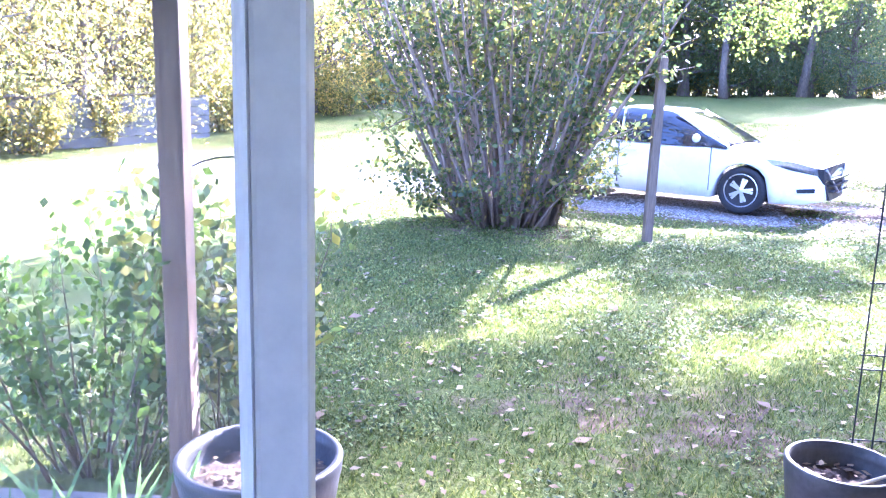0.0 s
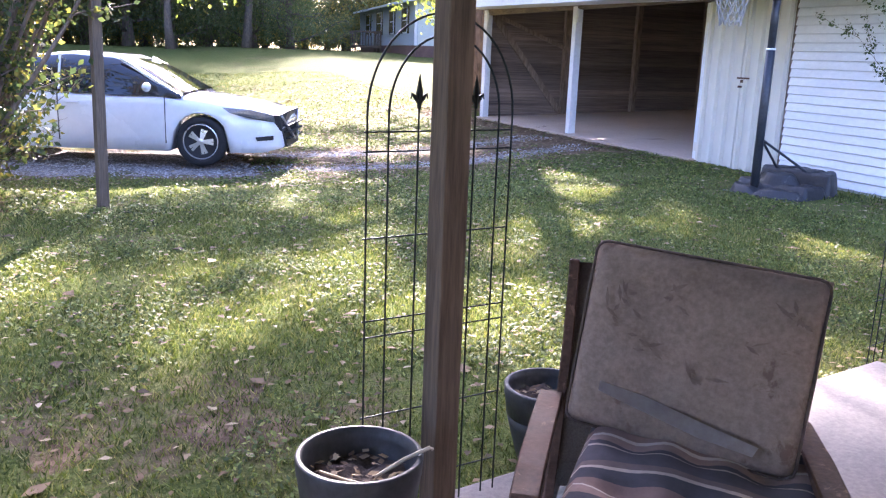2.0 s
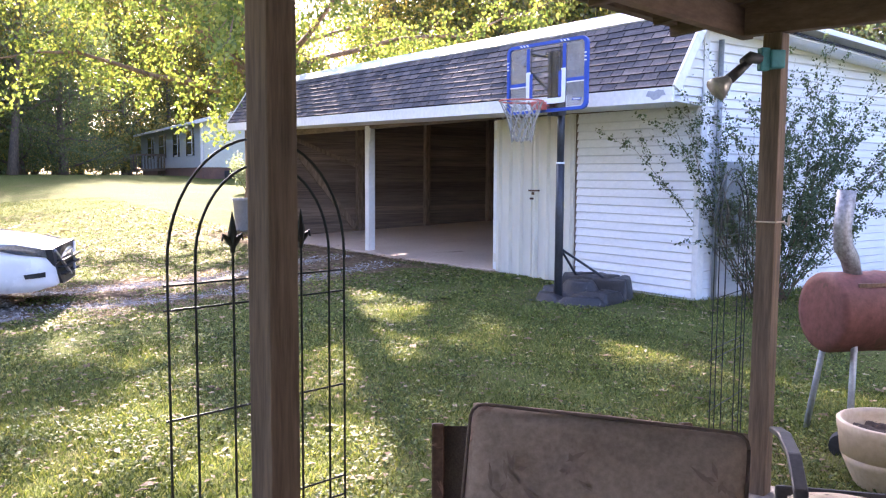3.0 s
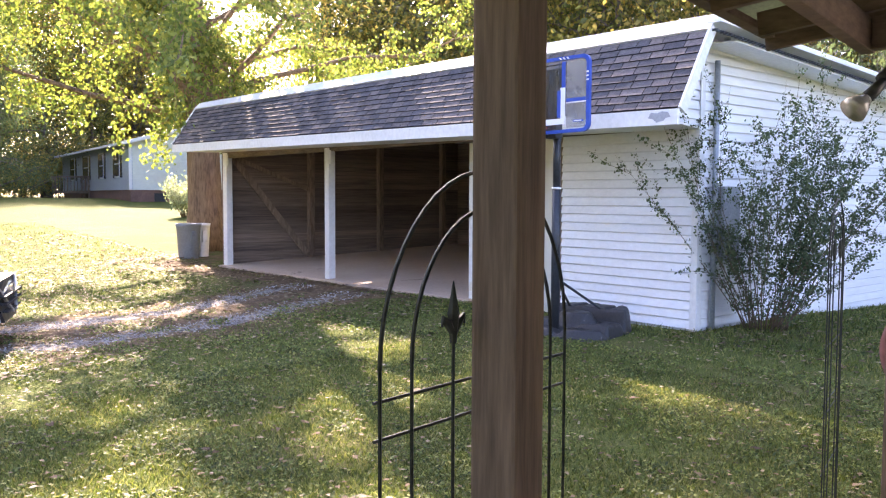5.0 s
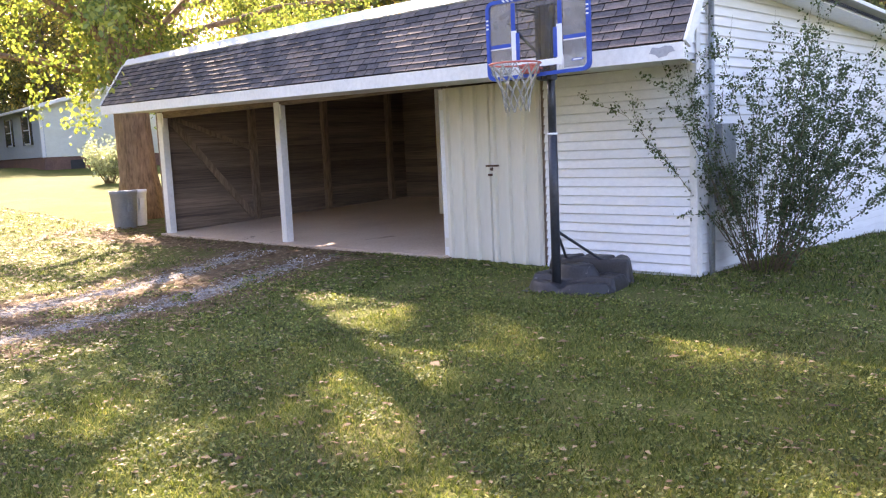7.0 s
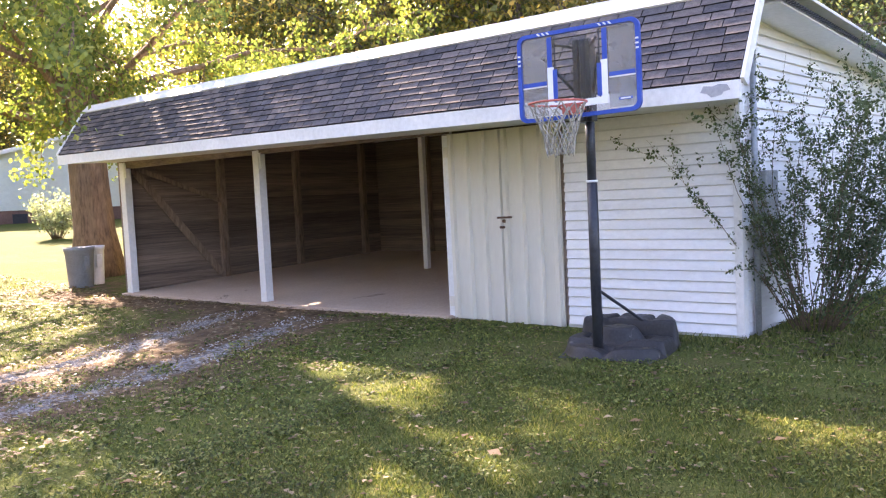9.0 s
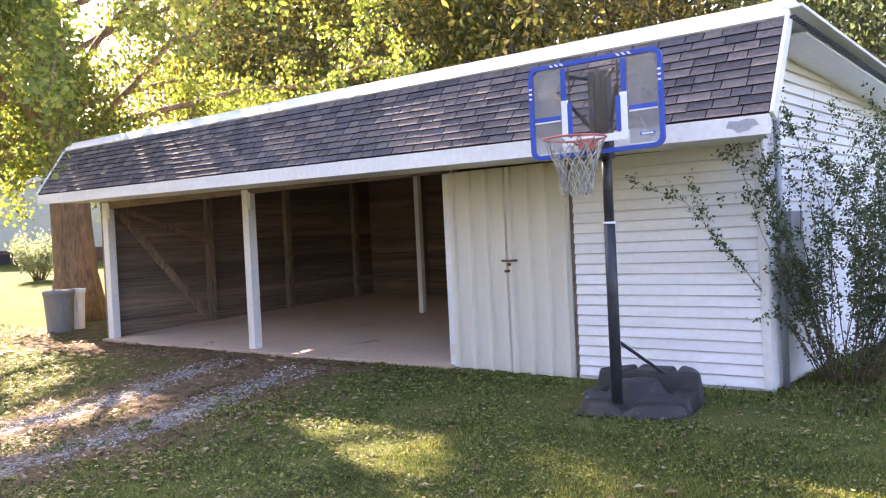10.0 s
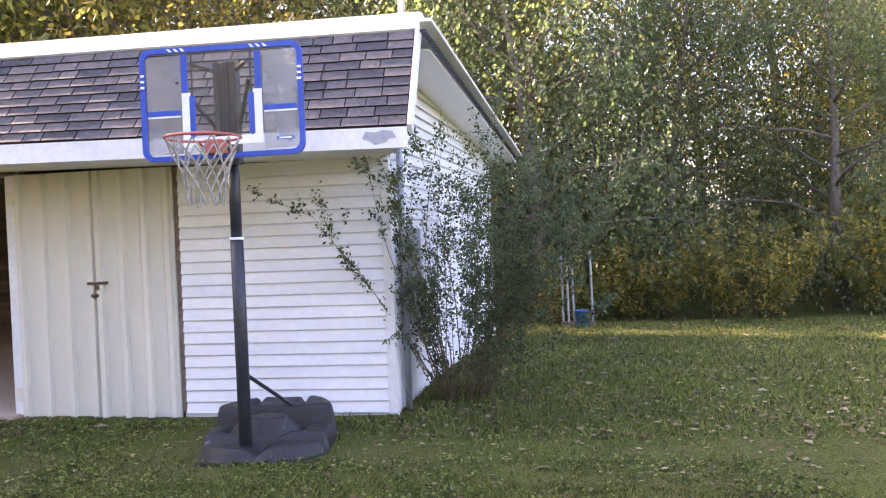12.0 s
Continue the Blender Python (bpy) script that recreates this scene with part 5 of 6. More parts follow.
for s in (-1, 1):
    for p, q in (((1.1, 0.83, 0.93), (0.3, 0.63, 1.37)), ((-0.45, 0.845, 0.95), (-0.5, 0.625, 1.4)), ((-1.95, 0.8, 1.0), (-1.1, 0.63, 1.34))):
        part("pillar", beam_between((p[0], s * p[1], p[2]), (q[0], s * q[1], q[2]), 0.03, 0.045), M_carpaint, car)
    bm = bmesh.new()
    bmesh.ops.create_uvsphere(bm, u_segments=14, v_segments=10, radius=0.1, matrix=Matrix.Translation((0.75, s * 1.0, 1.02)) @ Matrix.Diagonal((0.55, 0.95, 0.62, 1)))
    part("mirror", bm, M_carpaint, car, "white door mirror", True)
    bm = bmesh.new()
    pts = [(1.7, 0.905, 0.79), (2.05, 0.86, 0.77), (2.34, 0.74, 0.7), (2.36, 0.73, 0.6), (2.05, 0.885, 0.66), (1.8, 0.92, 0.72)]
    bm.faces.new([bm.verts.new((x, s * (y + 0.012), z)) for x, y, z in pts])
    bmesh.ops.solidify(bm, geom=bm.faces[:], thickness=0.02 * s)
    part("headlight", bm, M_lampglass, car, "swept-back clear headlight")
    bm = bmesh.new()
    pts = [(2.12, 0.86, 0.41), (2.34, 0.755, 0.43), (2.34, 0.755, 0.37), (2.14, 0.86, 0.36)]
    bm.faces.new([bm.verts.new((x, s * (y + 0.012), z)) for x, y, z in pts])
    bmesh.ops.solidify(bm, geom=bm.faces[:], thickness=0.02 * s)
    part("fog_light", bm, M_black, car)
    for ax in (-1.38, 1.40):
        wm = Matrix.Translation((ax, s * 0.80, 0.33)) @ Matrix.Rotation(radians(-90 * s), 4, "X")
        wheel = thing("wheel", "", "", wm)
        wheel.parent = car
        bm = bmesh.new()
        lathe(bm, [(0.23, -0.1), (0.31, -0.105), (0.33, -0.07), (0.333, 0.0), (0.33, 0.07), (0.31, 0.105), (0.235, 0.1), (0.23, 0.09)], 36)
        part("tyre", bm, M_tyre, wheel, "black rubber tyre", True)
        bm = bmesh.new()
        lathe(bm, [(0.235, 0.06), (0.235, 0.1), (0.222, 0.104), (0.215, 0.05)], 36)
        lathe(bm, [(0.05, 0.05), (0.045, 0.1), (0.01, 0.105)], 16)
        for i in range(5):
            for da in (-0.16, 0.16):
                a = 2 * math.pi * i / 5 + da
                b = 2 * math.pi * i / 5 + da * 0.5
                p, q = Vector((0.04 * math.cos(b), 0.04 * math.sin(b), 0.085)), Vector((0.225 * math.cos(a), 0.225 * math.sin(a), 0.075))
                m = Matrix.Translation((p + q) / 2) @ (q - p).to_track_quat("Z", "Y").to_matrix().to_4x4()
                box(bm, (-0.019, -0.012, -(q - p).length / 2), (0.019, 0.012, (q - p).length / 2), m)
        part("rim", bm, M_alloy, wheel, "bright alloy spokes")
        bm = bmesh.new()
        lathe(bm, [(0.22, 0.0), (0.22, 0.02), (0.02, 0.02)], 24)
        part("brake_disc", bm, M_black, wheel)
bm = bmesh.new()
pts = [(-0.42, 0.25), (0.42, 0.25), (0.66, 0.5), (0.74, 0.7), (0.4, 0.74), (-0.4, 0.74), (-0.74, 0.7), (-0.66, 0.5)]
va = [bm.verts.new((2.5 - 0.16 * y * y, y, z)) for y, z in pts]
vb = [bm.verts.new((2.2, y, z)) for y, z in pts]
bm.faces.new(va)
bm.faces.new(vb[::-1])
for k in range(8):
    bm.faces.new((va[k], vb[k], vb[(k + 1) % 8], va[(k + 1) % 8]))
bmesh.ops.recalc_face_normals(bm, faces=bm.faces)
grille = part("grille", bm, M_black, car, "black front grille")
for z, half in ((0.36, 0.46), (0.45, 0.54), (0.54, 0.6)):
    part("grille_bar", boxed((2.43, -half, z), (2.515, half, z + 0.02), 0.005), M_tyre, grille)
for s in (-1, 1):
    part("chrome_strip", beam_between((2.51, s * 0.1, 0.34), (2.43, s * 0.66, 0.68), 0.03, 0.03), M_alloy, grille, "bright chrome strip")
bm = bmesh.new()
lathe(bm, [(0.05, 0.0), (0.055, 0.01), (0.03, 0.014)], 16, Matrix.Translation((2.505, 0, 0.6)) @ Matrix.Rotation(radians(90), 4, "Y"))
part("emblem", bm, M_alloy, car)
for s in (-1, 1):
    for x in (0.95, -0.45, -1.35):
        part("door_seam", boxed((x - 0.004, s * 0.9, 0.3), (x + 0.004, s * 0.924, 0.9)), M_black, car)
    for x in (-0.25, -1.15):
        part("door_handle", boxed((x - 0.09, min(s * 0.915, s * 0.945), 0.78), (x + 0.09, max(s * 0.915, s * 0.945), 0.805), 0.006), M_carpaint, car)

# ---------------------------------------------------------------- neighbouring house
HM = Matrix.Translation((16.9, 46.6, 1.02)) @ Matrix.Rotation(radians(-7.3), 4, "Z")     # local +y along the front, +x along the gable end
house = thing("house", "pale blue-grey single-storey house on a brick base", "house", HM)
M_hside = surface("blue_grey_siding", (0.38, 0.42, 0.46), (0.5, 0.54, 0.58), 0.6, big=0.5, fine=5, stretch=(1, 1, 1), bump=0.05)
# lit look of the gable end put into a paler siding colour
M_hend_lit = surface("lit_end_siding", (0.62, 0.64, 0.57), (0.74, 0.76, 0.69), 0.6, big=0.5, fine=5, bump=0.05)
M_brick = surface("red_brown_brick", (0.12, 0.07, 0.055), (0.24, 0.14, 0.11), 0.85, big=2, fine=14, bump=0.2)
M_hroof = surface("grey_roof", (0.14, 0.14, 0.15), (0.25, 0.25, 0.26), 0.9, fine=20, bump=0.2)
M_pane, _nt, _bs = node_material("dark_window_glass")
_bs.inputs["Base Color"].default_value = (0.03, 0.035, 0.045, 1)
_bs.inputs["Roughness"].default_value = 0.08
HL, HD, H1 = 20.0, 8.6, 3.45
part("foundation", boxed((0.04, 0.04, -0.6), (HD - 0.04, HL - 0.04, 0.8)), M_brick, house, "brown brick foundation")
part("front_wall", boxed((0.0, 0.0, 0.8), (0.15, HL, H1)), M_hside, house, "blue-grey lap siding")
bm = bmesh.new()
pr = [(0.15, 0.8), (HD, 0.8), (HD, H1), (HD / 2, H1 + 1.15), (0.15, H1 + 0.02)]
fa = [bm.verts.new((x, 0.0, z)) for x, z in pr]
fb = [bm.verts.new((x, 0.15, z)) for x, z in pr]
bm.faces.new(fa)
bm.faces.new(fb[::-1])
for k in range(5):
    bm.faces.new((fa[k], fb[k], fb[(k + 1) % 5], fa[(k + 1) % 5]))
bmesh.ops.recalc_face_normals(bm, faces=bm.faces)
part("end_wall", bm, M_hend_lit, house, "lap siding on the gable end, coloured pale green-grey as if lit")
part("rear_walls", boxed((0.15, 0.15, 0.8), (HD, HL, H1 - 0.02)), M_hside, house)
for k in range(20):
    z = 0.82 + 0.2 * k
    x1 = HD if z < H1 else HD - (z - H1) / 1.15 * HD / 2
    x0 = 0.0 if z < H1 else (z - H1) / 1.15 * HD / 2
    if x1 - x0 > 0.3:
        part("siding_course", boxed((x0 + 0.1, -0.022, z), (x1, -0.002, z + 0.03)), M_hend_lit, house)
    if z < H1 - 0.05:
        part("siding_course", boxed((-0.022, 0.1, z), (-0.002, HL, z + 0.03)), M_hside, house)
part("corner_board", boxed((-0.05, -0.05, 0.8), (0.1, 0.1, H1), 0.01), M_white, house)
bm = bmesh.new()
slab_between(bm, Vector((-0.45, -0.3, H1 - 0.08)), Vector((-0.45, HL + 0.3, H1 - 0.08)), Vector((HD / 2, -0.3, H1 + 1.2)), Vector((HD / 2, HL + 0.3, H1 + 1.2)), 0.12)
slab_between(bm, Vector((HD + 0.45, -0.3, H1 - 0.08)), Vector((HD + 0.45, HL + 0.3, H1 - 0.08)), Vector((HD / 2, -0.3, H1 + 1.2)), Vector((HD / 2, HL + 0.3, H1 + 1.2)), 0.12)
part("roof", bm, M_hroof, house, "low grey gabled roof")
part("rake_trim", beam_between((-0.45, -0.33, H1 - 0.12), (HD / 2, -0.33, H1 + 1.14), 0.05, 0.2), M_white, house)
part("rake_trim", beam_between((HD + 0.45, -0.33, H1 - 0.12), (HD / 2, -0.33, H1 + 1.14), 0.05, 0.2), M_white, house)
part("gutter", boxed((-0.52, -0.3, H1 - 0.2), (-0.42, HL + 0.3, H1 - 0.06), 0.01), M_white, house)
for y0, w in ((2.2, 1.1), (6.3, 0.95), (10.6, 1.4), (15.2, 1.2)):
    win = part("window", boxed((-0.06, y0 - 0.08, 1.52), (-0.001, y0 + w + 0.08, 3.08), 0.01), M_white, house, "white-framed dark sash window")
    part("pane", boxed((-0.075, y0, 1.6), (-0.063, y0 + w, 2.27)), M_pane, win)
    part("pane", boxed((-0.075, y0, 2.33), (-0.063, y0 + w, 3.0)), M_pane, win)
    for s in (-1, 1):
        ya = y0 - 0.5 if s < 0 else y0 + w + 0.1
        part("shutter", boxed((-0.05, ya, 1.5), (-0.001, ya + 0.38, 3.1), 0.01), M_pane, win)
part("crawl_vent", boxed((1.3, 0.02, 0.15), (2.0, 0.036, 0.62)), M_black, house)
deck = thing("deck_stairs", "wooden stair and landing with railings before the house door", "stairs", HM)
part("landing", boxed((-2.0, 10.0, 0.62), (-0.08, 12.2, 0.76), 0.01), M_postwood, deck)
for k in range(5):
    part("step", boxed((-2.0 - 0.3 * (k + 1), 10.2, 0.55 - 0.15 * k), (-1.98 - 0.3 * k, 11.8, 0.6 - 0.15 * k)), M_postwood, deck)
for y in (10.0, 11.0, 12.15):
    for x in (-2.0, -0.2):
        part("rail_post", boxed((x, y, -0.3), (x + 0.08, y + 0.08, 1.75)), M_postwood, deck)
for y in (10.02, 12.17):
    part("rail", boxed((-2.0, y, 1.66), (-0.12, y + 0.05, 1.74)), M_postwood, deck)
    part("stair_rail", beam_between((-2.0, y, 1.7), (-3.6, y, 0.8), 0.05, 0.06), M_postwood, deck)
    for k in range(9):
        part("baluster", boxed((-1.85 + 0.2 * k, y + 0.01, 0.76), (-1.82 + 0.2 * k, y + 0.04, 1.66)), M_postwood, deck)

# far fence and shed-like bank on the west side
M_farwood = surface("grey_fence_boards", (0.1, 0.1, 0.11), (0.2, 0.2, 0.21), 0.9, bump=0.2)
fence = thing("board_fence", "long grey board fence beyond the sunny lawn", "fence", pose(-14.2, 18.5, -0.5, 0, 0, 70))
for k in range(5):
    part("rail_board", boxed((-3, -0.02, 0.15 + 0.26 * k), (3, 0.02, 0.39 + 0.26 * k)), M_farwood, fence)
for k in range(8):
    part("fence_post", boxed((-3 + 0.83 * k, 0.021, -0.4), (-2.85 + 0.83 * k, 0.16, 1.5)), M_farwood, fence)

# ---------------------------------------------------------------- plants
nprnd = np.random.default_rng(5)


def leaf_quads(centres, size, rng, droop=0.0, slim=0.55):
    """Diamond leaves with random turns round the given centres."""
    n = len(centres)
    d = rng.normal(size=(n, 3))
    d[:, 2] -= droop
    d /= np.linalg.norm(d, axis=1)[:, None]
    e = rng.normal(size=(n, 3))
    e -= (e * d).sum(1)[:, None] * d
    e /= np.linalg.norm(e, axis=1)[:, None]
    s = size * rng.uniform(0.6, 1.3, size=(n, 1))
    a, b = d * s * 0.5, e * s * 0.5 * slim
    co = np.empty((n, 4, 3))
    co[:, 0], co[:, 1], co[:, 2], co[:, 3] = centres - a, centres + b - a * 0.1, centres + a, centres - b - a * 0.1
    return co.reshape(-1, 3)


def limb_path(p, d, length, steps, wander, rng, lift=0.0):
    pts = [Vector(p)]
    d = Vector(d).normalized()
    for _ in range(steps):
        d = (d + Vector(rng.normal(size=3)) * wander + Vector((0, 0, lift))).normalized()
        pts.append(pts[-1] + d * length / steps)
    return pts


def tree(name, label, at, height, trunk_r, crown_r, leaf_mat, bark, n_leaves, leaf, seed, first=0.3, droop=0.3, lift=0.02, limbs=16, clump=0.55, sideways=0.9):
    """Tapered trunk, limbs and twigs, leaves in clumps round the twig ends."""
    rng = np.random.default_rng(seed)
    tr = thing(name, label, "tree", Matrix.Translation(at))
    bm = bmesh.new()
    trunk = limb_path((0, 0, -0.2), (0, 0, 1), height * 0.92, 9, 0.05, rng)
    rad = [trunk_r * (1.35 if i == 0 else 1.0) * (1 - 0.88 * i / 9) for i in range(10)]
    tube(bm, trunk, rad, 14)
    ends = []
    for k in range(limbs):
        t = first + (1 - first) * (k + rng.uniform(0, 1)) / limbs
        i = min(int(t * 9), 8)
        p = trunk[i].lerp(trunk[i + 1], t * 9 - i)
        a = k * 2.4 + rng.uniform(-0.5, 0.5)
        prof = math.sin(math.pi * min(max((t - first) / (1 - first) * 0.8 + 0.22, 0), 1))
        L = crown_r * (0.45 + 0.65 * prof)
        path = limb_path(p, (math.cos(a) * sideways, math.sin(a) * sideways, 0.5), L, 6, 0.16, rng, lift)
        r0 = trunk_r * 0.34 * (1 - 0.6 * t)
        tube(bm, path, [r0 * (1 - 0.85 * j / 6) for j in range(7)], 7)
        for j in range(2, 7):
            for _ in range(3):
                d = Vector(rng.normal(size=3)) + (path[j] - path[j - 1]).normalized() * 0.6
                tw = limb_path(path[j], d, L * rng.uniform(0.2, 0.4), 3, 0.25, rng, -0.06 * droop)
                tube(bm, [tw[0], tw[1], tw[3]], [r0 * 0.2, r0 * 0.13, r0 * 0.03], 3, cap=False)
                ends += tw[1:]
    part("trunk", bm, bark, tr, "", True)
    ends = np.array([tuple(e) for e in ends])
    pick = ends[rng.integers(0, len(ends), n_leaves)]
    off = rng.normal(size=(n_leaves, 3)) * clump * crown_r * 0.14
    off[:, 2] -= np.abs(rng.normal(size=n_leaves)) * droop * crown_r * 0.1
    crown = new("crown", fast_mesh("crown", leaf_quads(pick + off, leaf, rng, droop), 4, leaf_mat))
    crown.parent = tr
    tagged(crown, kind="stuff")
    return tr


def shade_tree(at, height, trunk_r, reach, n_leaves, leaf, seed):
    """Stout furrowed trunk; limbs that rise, arch over and hang; leaves in drooping sprays with open gaps."""
    rng = np.random.default_rng(seed)
    tr = thing("shade_tree", "large shade tree with yellowing leaves beside the garage", "tree", Matrix.Translation(at))
    bm = bmesh.new()
    trunk = limb_path((0, 0, -0.2), (0, 0, 1), height * 0.9, 12, 0.035, rng)
    rings = tube(bm, trunk, [trunk_r * (1.5, 1.02, 0.95)[i] if i < 3 else trunk_r * 0.9 * (1 - 0.85 * (i - 3) / 9) for i in range(13)], 40)
    for k, ring in enumerate(rings[:5]):
        c = trunk[k]
        for q, v in enumerate(ring):
            v.co = c + (v.co - c) * (1 + 0.07 * ((q % 4) - 1.5) / 1.5 * rng.uniform(0.5, 1.0))
    ends = []

    def over_garage(q):
        return q.x + at[0] > 6.2 and q.y + at[1] < 18.9 and q.z + at[2] < 4.9

    def spray(p, d, length, r):
        tw = limb_path(p, d, length, 4, 0.2, rng, -0.12)
        if not any(over_garage(q) for q in tw):
            tube(bm, tw, [r, r * 0.8, r * 0.6, r * 0.4, r * 0.1], 4, cap=False)
            ends.extend(tw[1:])

    limbs = 46
    for k in range(limbs):
        t = 0.22 + 0.74 * ((k + rng.uniform(0, 1)) / limbs) ** 1.15
        i = min(int(t * 12), 11)
        p = trunk[i].lerp(trunk[i + 1], t * 12 - i)
        a = k * 2.4 + rng.uniform(-0.4, 0.4)
        L = reach * (1.05 - 0.45 * max(t - 0.5, 0) / 0.5) * rng.uniform(0.8, 1.1)
        d = Vector((math.cos(a), math.sin(a), 0.5 + 0.5 * t)).normalized()
        path = [p]
        for step in range(8):
            d = (d + Vector(rng.normal(size=3)) * 0.09 + Vector((0, 0, -0.055 - 0.022 * step))).normalized()
            if over_garage(path[-1] + d * L / 4):
                d.z = 0.5
            path.append(path[-1] + d * L / 8)
        r0 = trunk_r * 0.24 * (1.15 - 0.8 * t)
        tube(bm, path, [r0 * (1 - 0.88 * j / 8) for j in range(9)], 7)
        for j in range(1, 9):
            for _ in range(4):
                spray(path[j], Vector(rng.normal(size=3)) * 0.8 + (path[j] - path[j - 1]).normalized() * 0.6 + Vector((0, 0, -0.35)), rng.uniform(0.7, 1.9), r0 * 0.16)
    for k in range(60):      # shoots that veil the trunk
        t = rng.uniform(0.26, 0.75)
        i = int(t * 12)
        a = rng.uniform(0, 6.283)
        spray(trunk[i].lerp(trunk[i + 1], t * 12 - i), (math.cos(a), math.sin(a), 0.3), rng.uniform(1.0, 2.4), 0.014)
    part("trunk", bm, M_bark, tr, "furrowed brown bark", True)
    ends = np.array([tuple(e) for e in ends])
    # the crown is dense; its upper gaps run along the sun to place sun patches on the lawn
    side = Vector((math.cos(SUN_AZ), -math.sin(SUN_AZ), 0))
    rise = sun_dir.cross(side)

    def leafy(e):
        e = Vector(e)
        if e.z < 5.5:
            return noise.noise((e.x * 0.5, e.y * 0.5, e.z * 0.5 + seed)) > -0.2
        u, w = e.dot(side), e.dot(rise)
        # the last term adds leaves where they shade the porch slab
        return noise.noise((u * 0.5, w * 0.8, 200.643)) + 0.55 * noise.noise((u * 1.25, w * 1.9, 207.643)) + 0.35 * smooth(-9.5, -10.2, w) > -0.04
    keep = np.array([leafy(e) for e in ends])
    ends = ends[keep]
    pick = ends[rng.integers(0, len(ends), n_leaves)] + rng.normal(size=(n_leaves, 3)) * np.array((0.15, 0.15, 0.13))
    pick[:, 2] -= np.abs(rng.normal(size=n_leaves)) * 0.12
    crown = new("crown", fast_mesh("crown", leaf_quads(pick, leaf, rng, 0.9, 0.7), 4, M_leaf_maple))
    crown.parent = tr
    tagged(crown, kind="stuff")
    return tr


shade_tree((9.2, 21.2, 0.1), 16.0, 0.43, 7.4, 120000, 0.112, 11)

# woodland: a few trees, each repeated with its own turn and size
wood_a = tree("woodland_tree", "tall broadleaf tree at the edge of the woods", (30, 8, -0.3), 15, 0.24, 5.0, M_leaf_wood, M_greybark, 7000, 0.24, 21, first=0.03, droop=0.5, limbs=26, clump=0.9)
wood_b = tree("woodland_tree", "tall slender tree with thin yellowing foliage", (26, 20, 0), 18, 0.22, 4.2, leaf_material("thin_gold_leaves", [(0.05, 0.075, 0.02), (0.11, 0.13, 0.03), (0.2, 0.19, 0.045), (0.34, 0.27, 0.06)], 0.38), M_greybark, 8500, 0.21, 22, first=0.2, droop=0.4, limbs=24, clump=1.0)
cedar = tree("cedar_tree", "dark drooping evergreen at the edge of the lawn", (18.6, 5.3, -0.35), 10, 0.2, 3.4, M_leaf_cedar, M_greybark, 24000, 0.105, 23, first=0.04, droop=1.3, lift=-0.05, limbs=30, clump=0.7)
wood_c = tree("woodland_tree", "broadleaf tree with gold sunlight in its leaf colours at the end of the side lawn", (24.5, 12.5, 0), 14, 0.24, 4.8, M_leaf_wood, M_greybark, 26000, 0.11, 27, first=0.06, droop=0.5, limbs=30, clump=0.9)
for o, g in ((wood_c, "woodland trees"), (wood_a, "woodland trees"), (wood_b, "woodland trees"), (cedar, "cedars")):
    o["group"] = g
rw = random.Random(12)


def planted(src, x, y, s):
    m = Matrix.Translation((x, y, ground_z(x, y) - 0.05)) @ Matrix.Rotation(rw.uniform(0, 6.28), 4, "Z")
    c = copy_thing(src, m)
    c.scale = (s, s, s * rw.uniform(0.9, 1.15))
    return c


for x, y, s in ((20.5, 2.5, 0.8), (19.5, -1.0, 0.85), (21.5, 7.5, 1.0), (19.8, 4.2, 0.62)):
    planted(cedar, x, y, s)
for k in range(23):       # east woods, behind the garage and the lawn's end
    y = -10 + 1.85 * k
    x = 23 + rw.uniform(0, 5) + (0 if y < 9 else 1.5)
    planted(wood_c if k < 13 else wood_a if rw.random() < 0.6 else wood_b, x, y, rw.uniform(0.75, 1.15))
    if k % 3 == 0:
        planted(wood_a if rw.random() < 0.5 else wood_b, x + 6 + rw.uniform(0, 4), y + rw.uniform(-1, 1), rw.uniform(0.9, 1.3))
for k in range(26):       # north woods behind the house
    x = -14 + 2.1 * k
    planted(wood_a if rw.random() < 0.6 else wood_b, x, 74 + rw.uniform(-3, 4) - (8 if x < 10 else 0), rw.uniform(0.95, 1.25))
    planted(wood_a, x + 1, 83 + rw.uniform(-3, 4) - (8 if x < 10 else 0), rw.uniform(1.0, 1.4))
for k in range(14):       # west trees
    y = 24 + 2.6 * k
    planted(wood_c if k < 8 else wood_a, -15.5 + rw.uniform(-2, 2), y - 14, rw.uniform(0.6, 1.0))
    planted(wood_a, -22 + rw.uniform(-2, 2), y - 14, rw.uniform(0.9, 1.3))
for k in range(12):       # north-east corner of the woods
    planted(wood_a if k % 2 else wood_b, 28 + rw.uniform(-1, 3), 31 + 1.3 * k, rw.uniform(0.9, 1.3))
    planted(wood_a, 35 + rw.uniform(-1, 3), 29 + 1.6 * k, rw.uniform(1.1, 1.5))
for k in range(10):       # dark conifers before the north woods
    planted(cedar, -11 + 2.5 * k, 57 + rw.uniform(-2, 3), rw.uniform(1.3, 1.8))
for x, y, s in ((3.5, 50, 1.0), (-3, 46, 0.9), (8, 52, 1.1)):
    planted(wood_b, x, y, s)


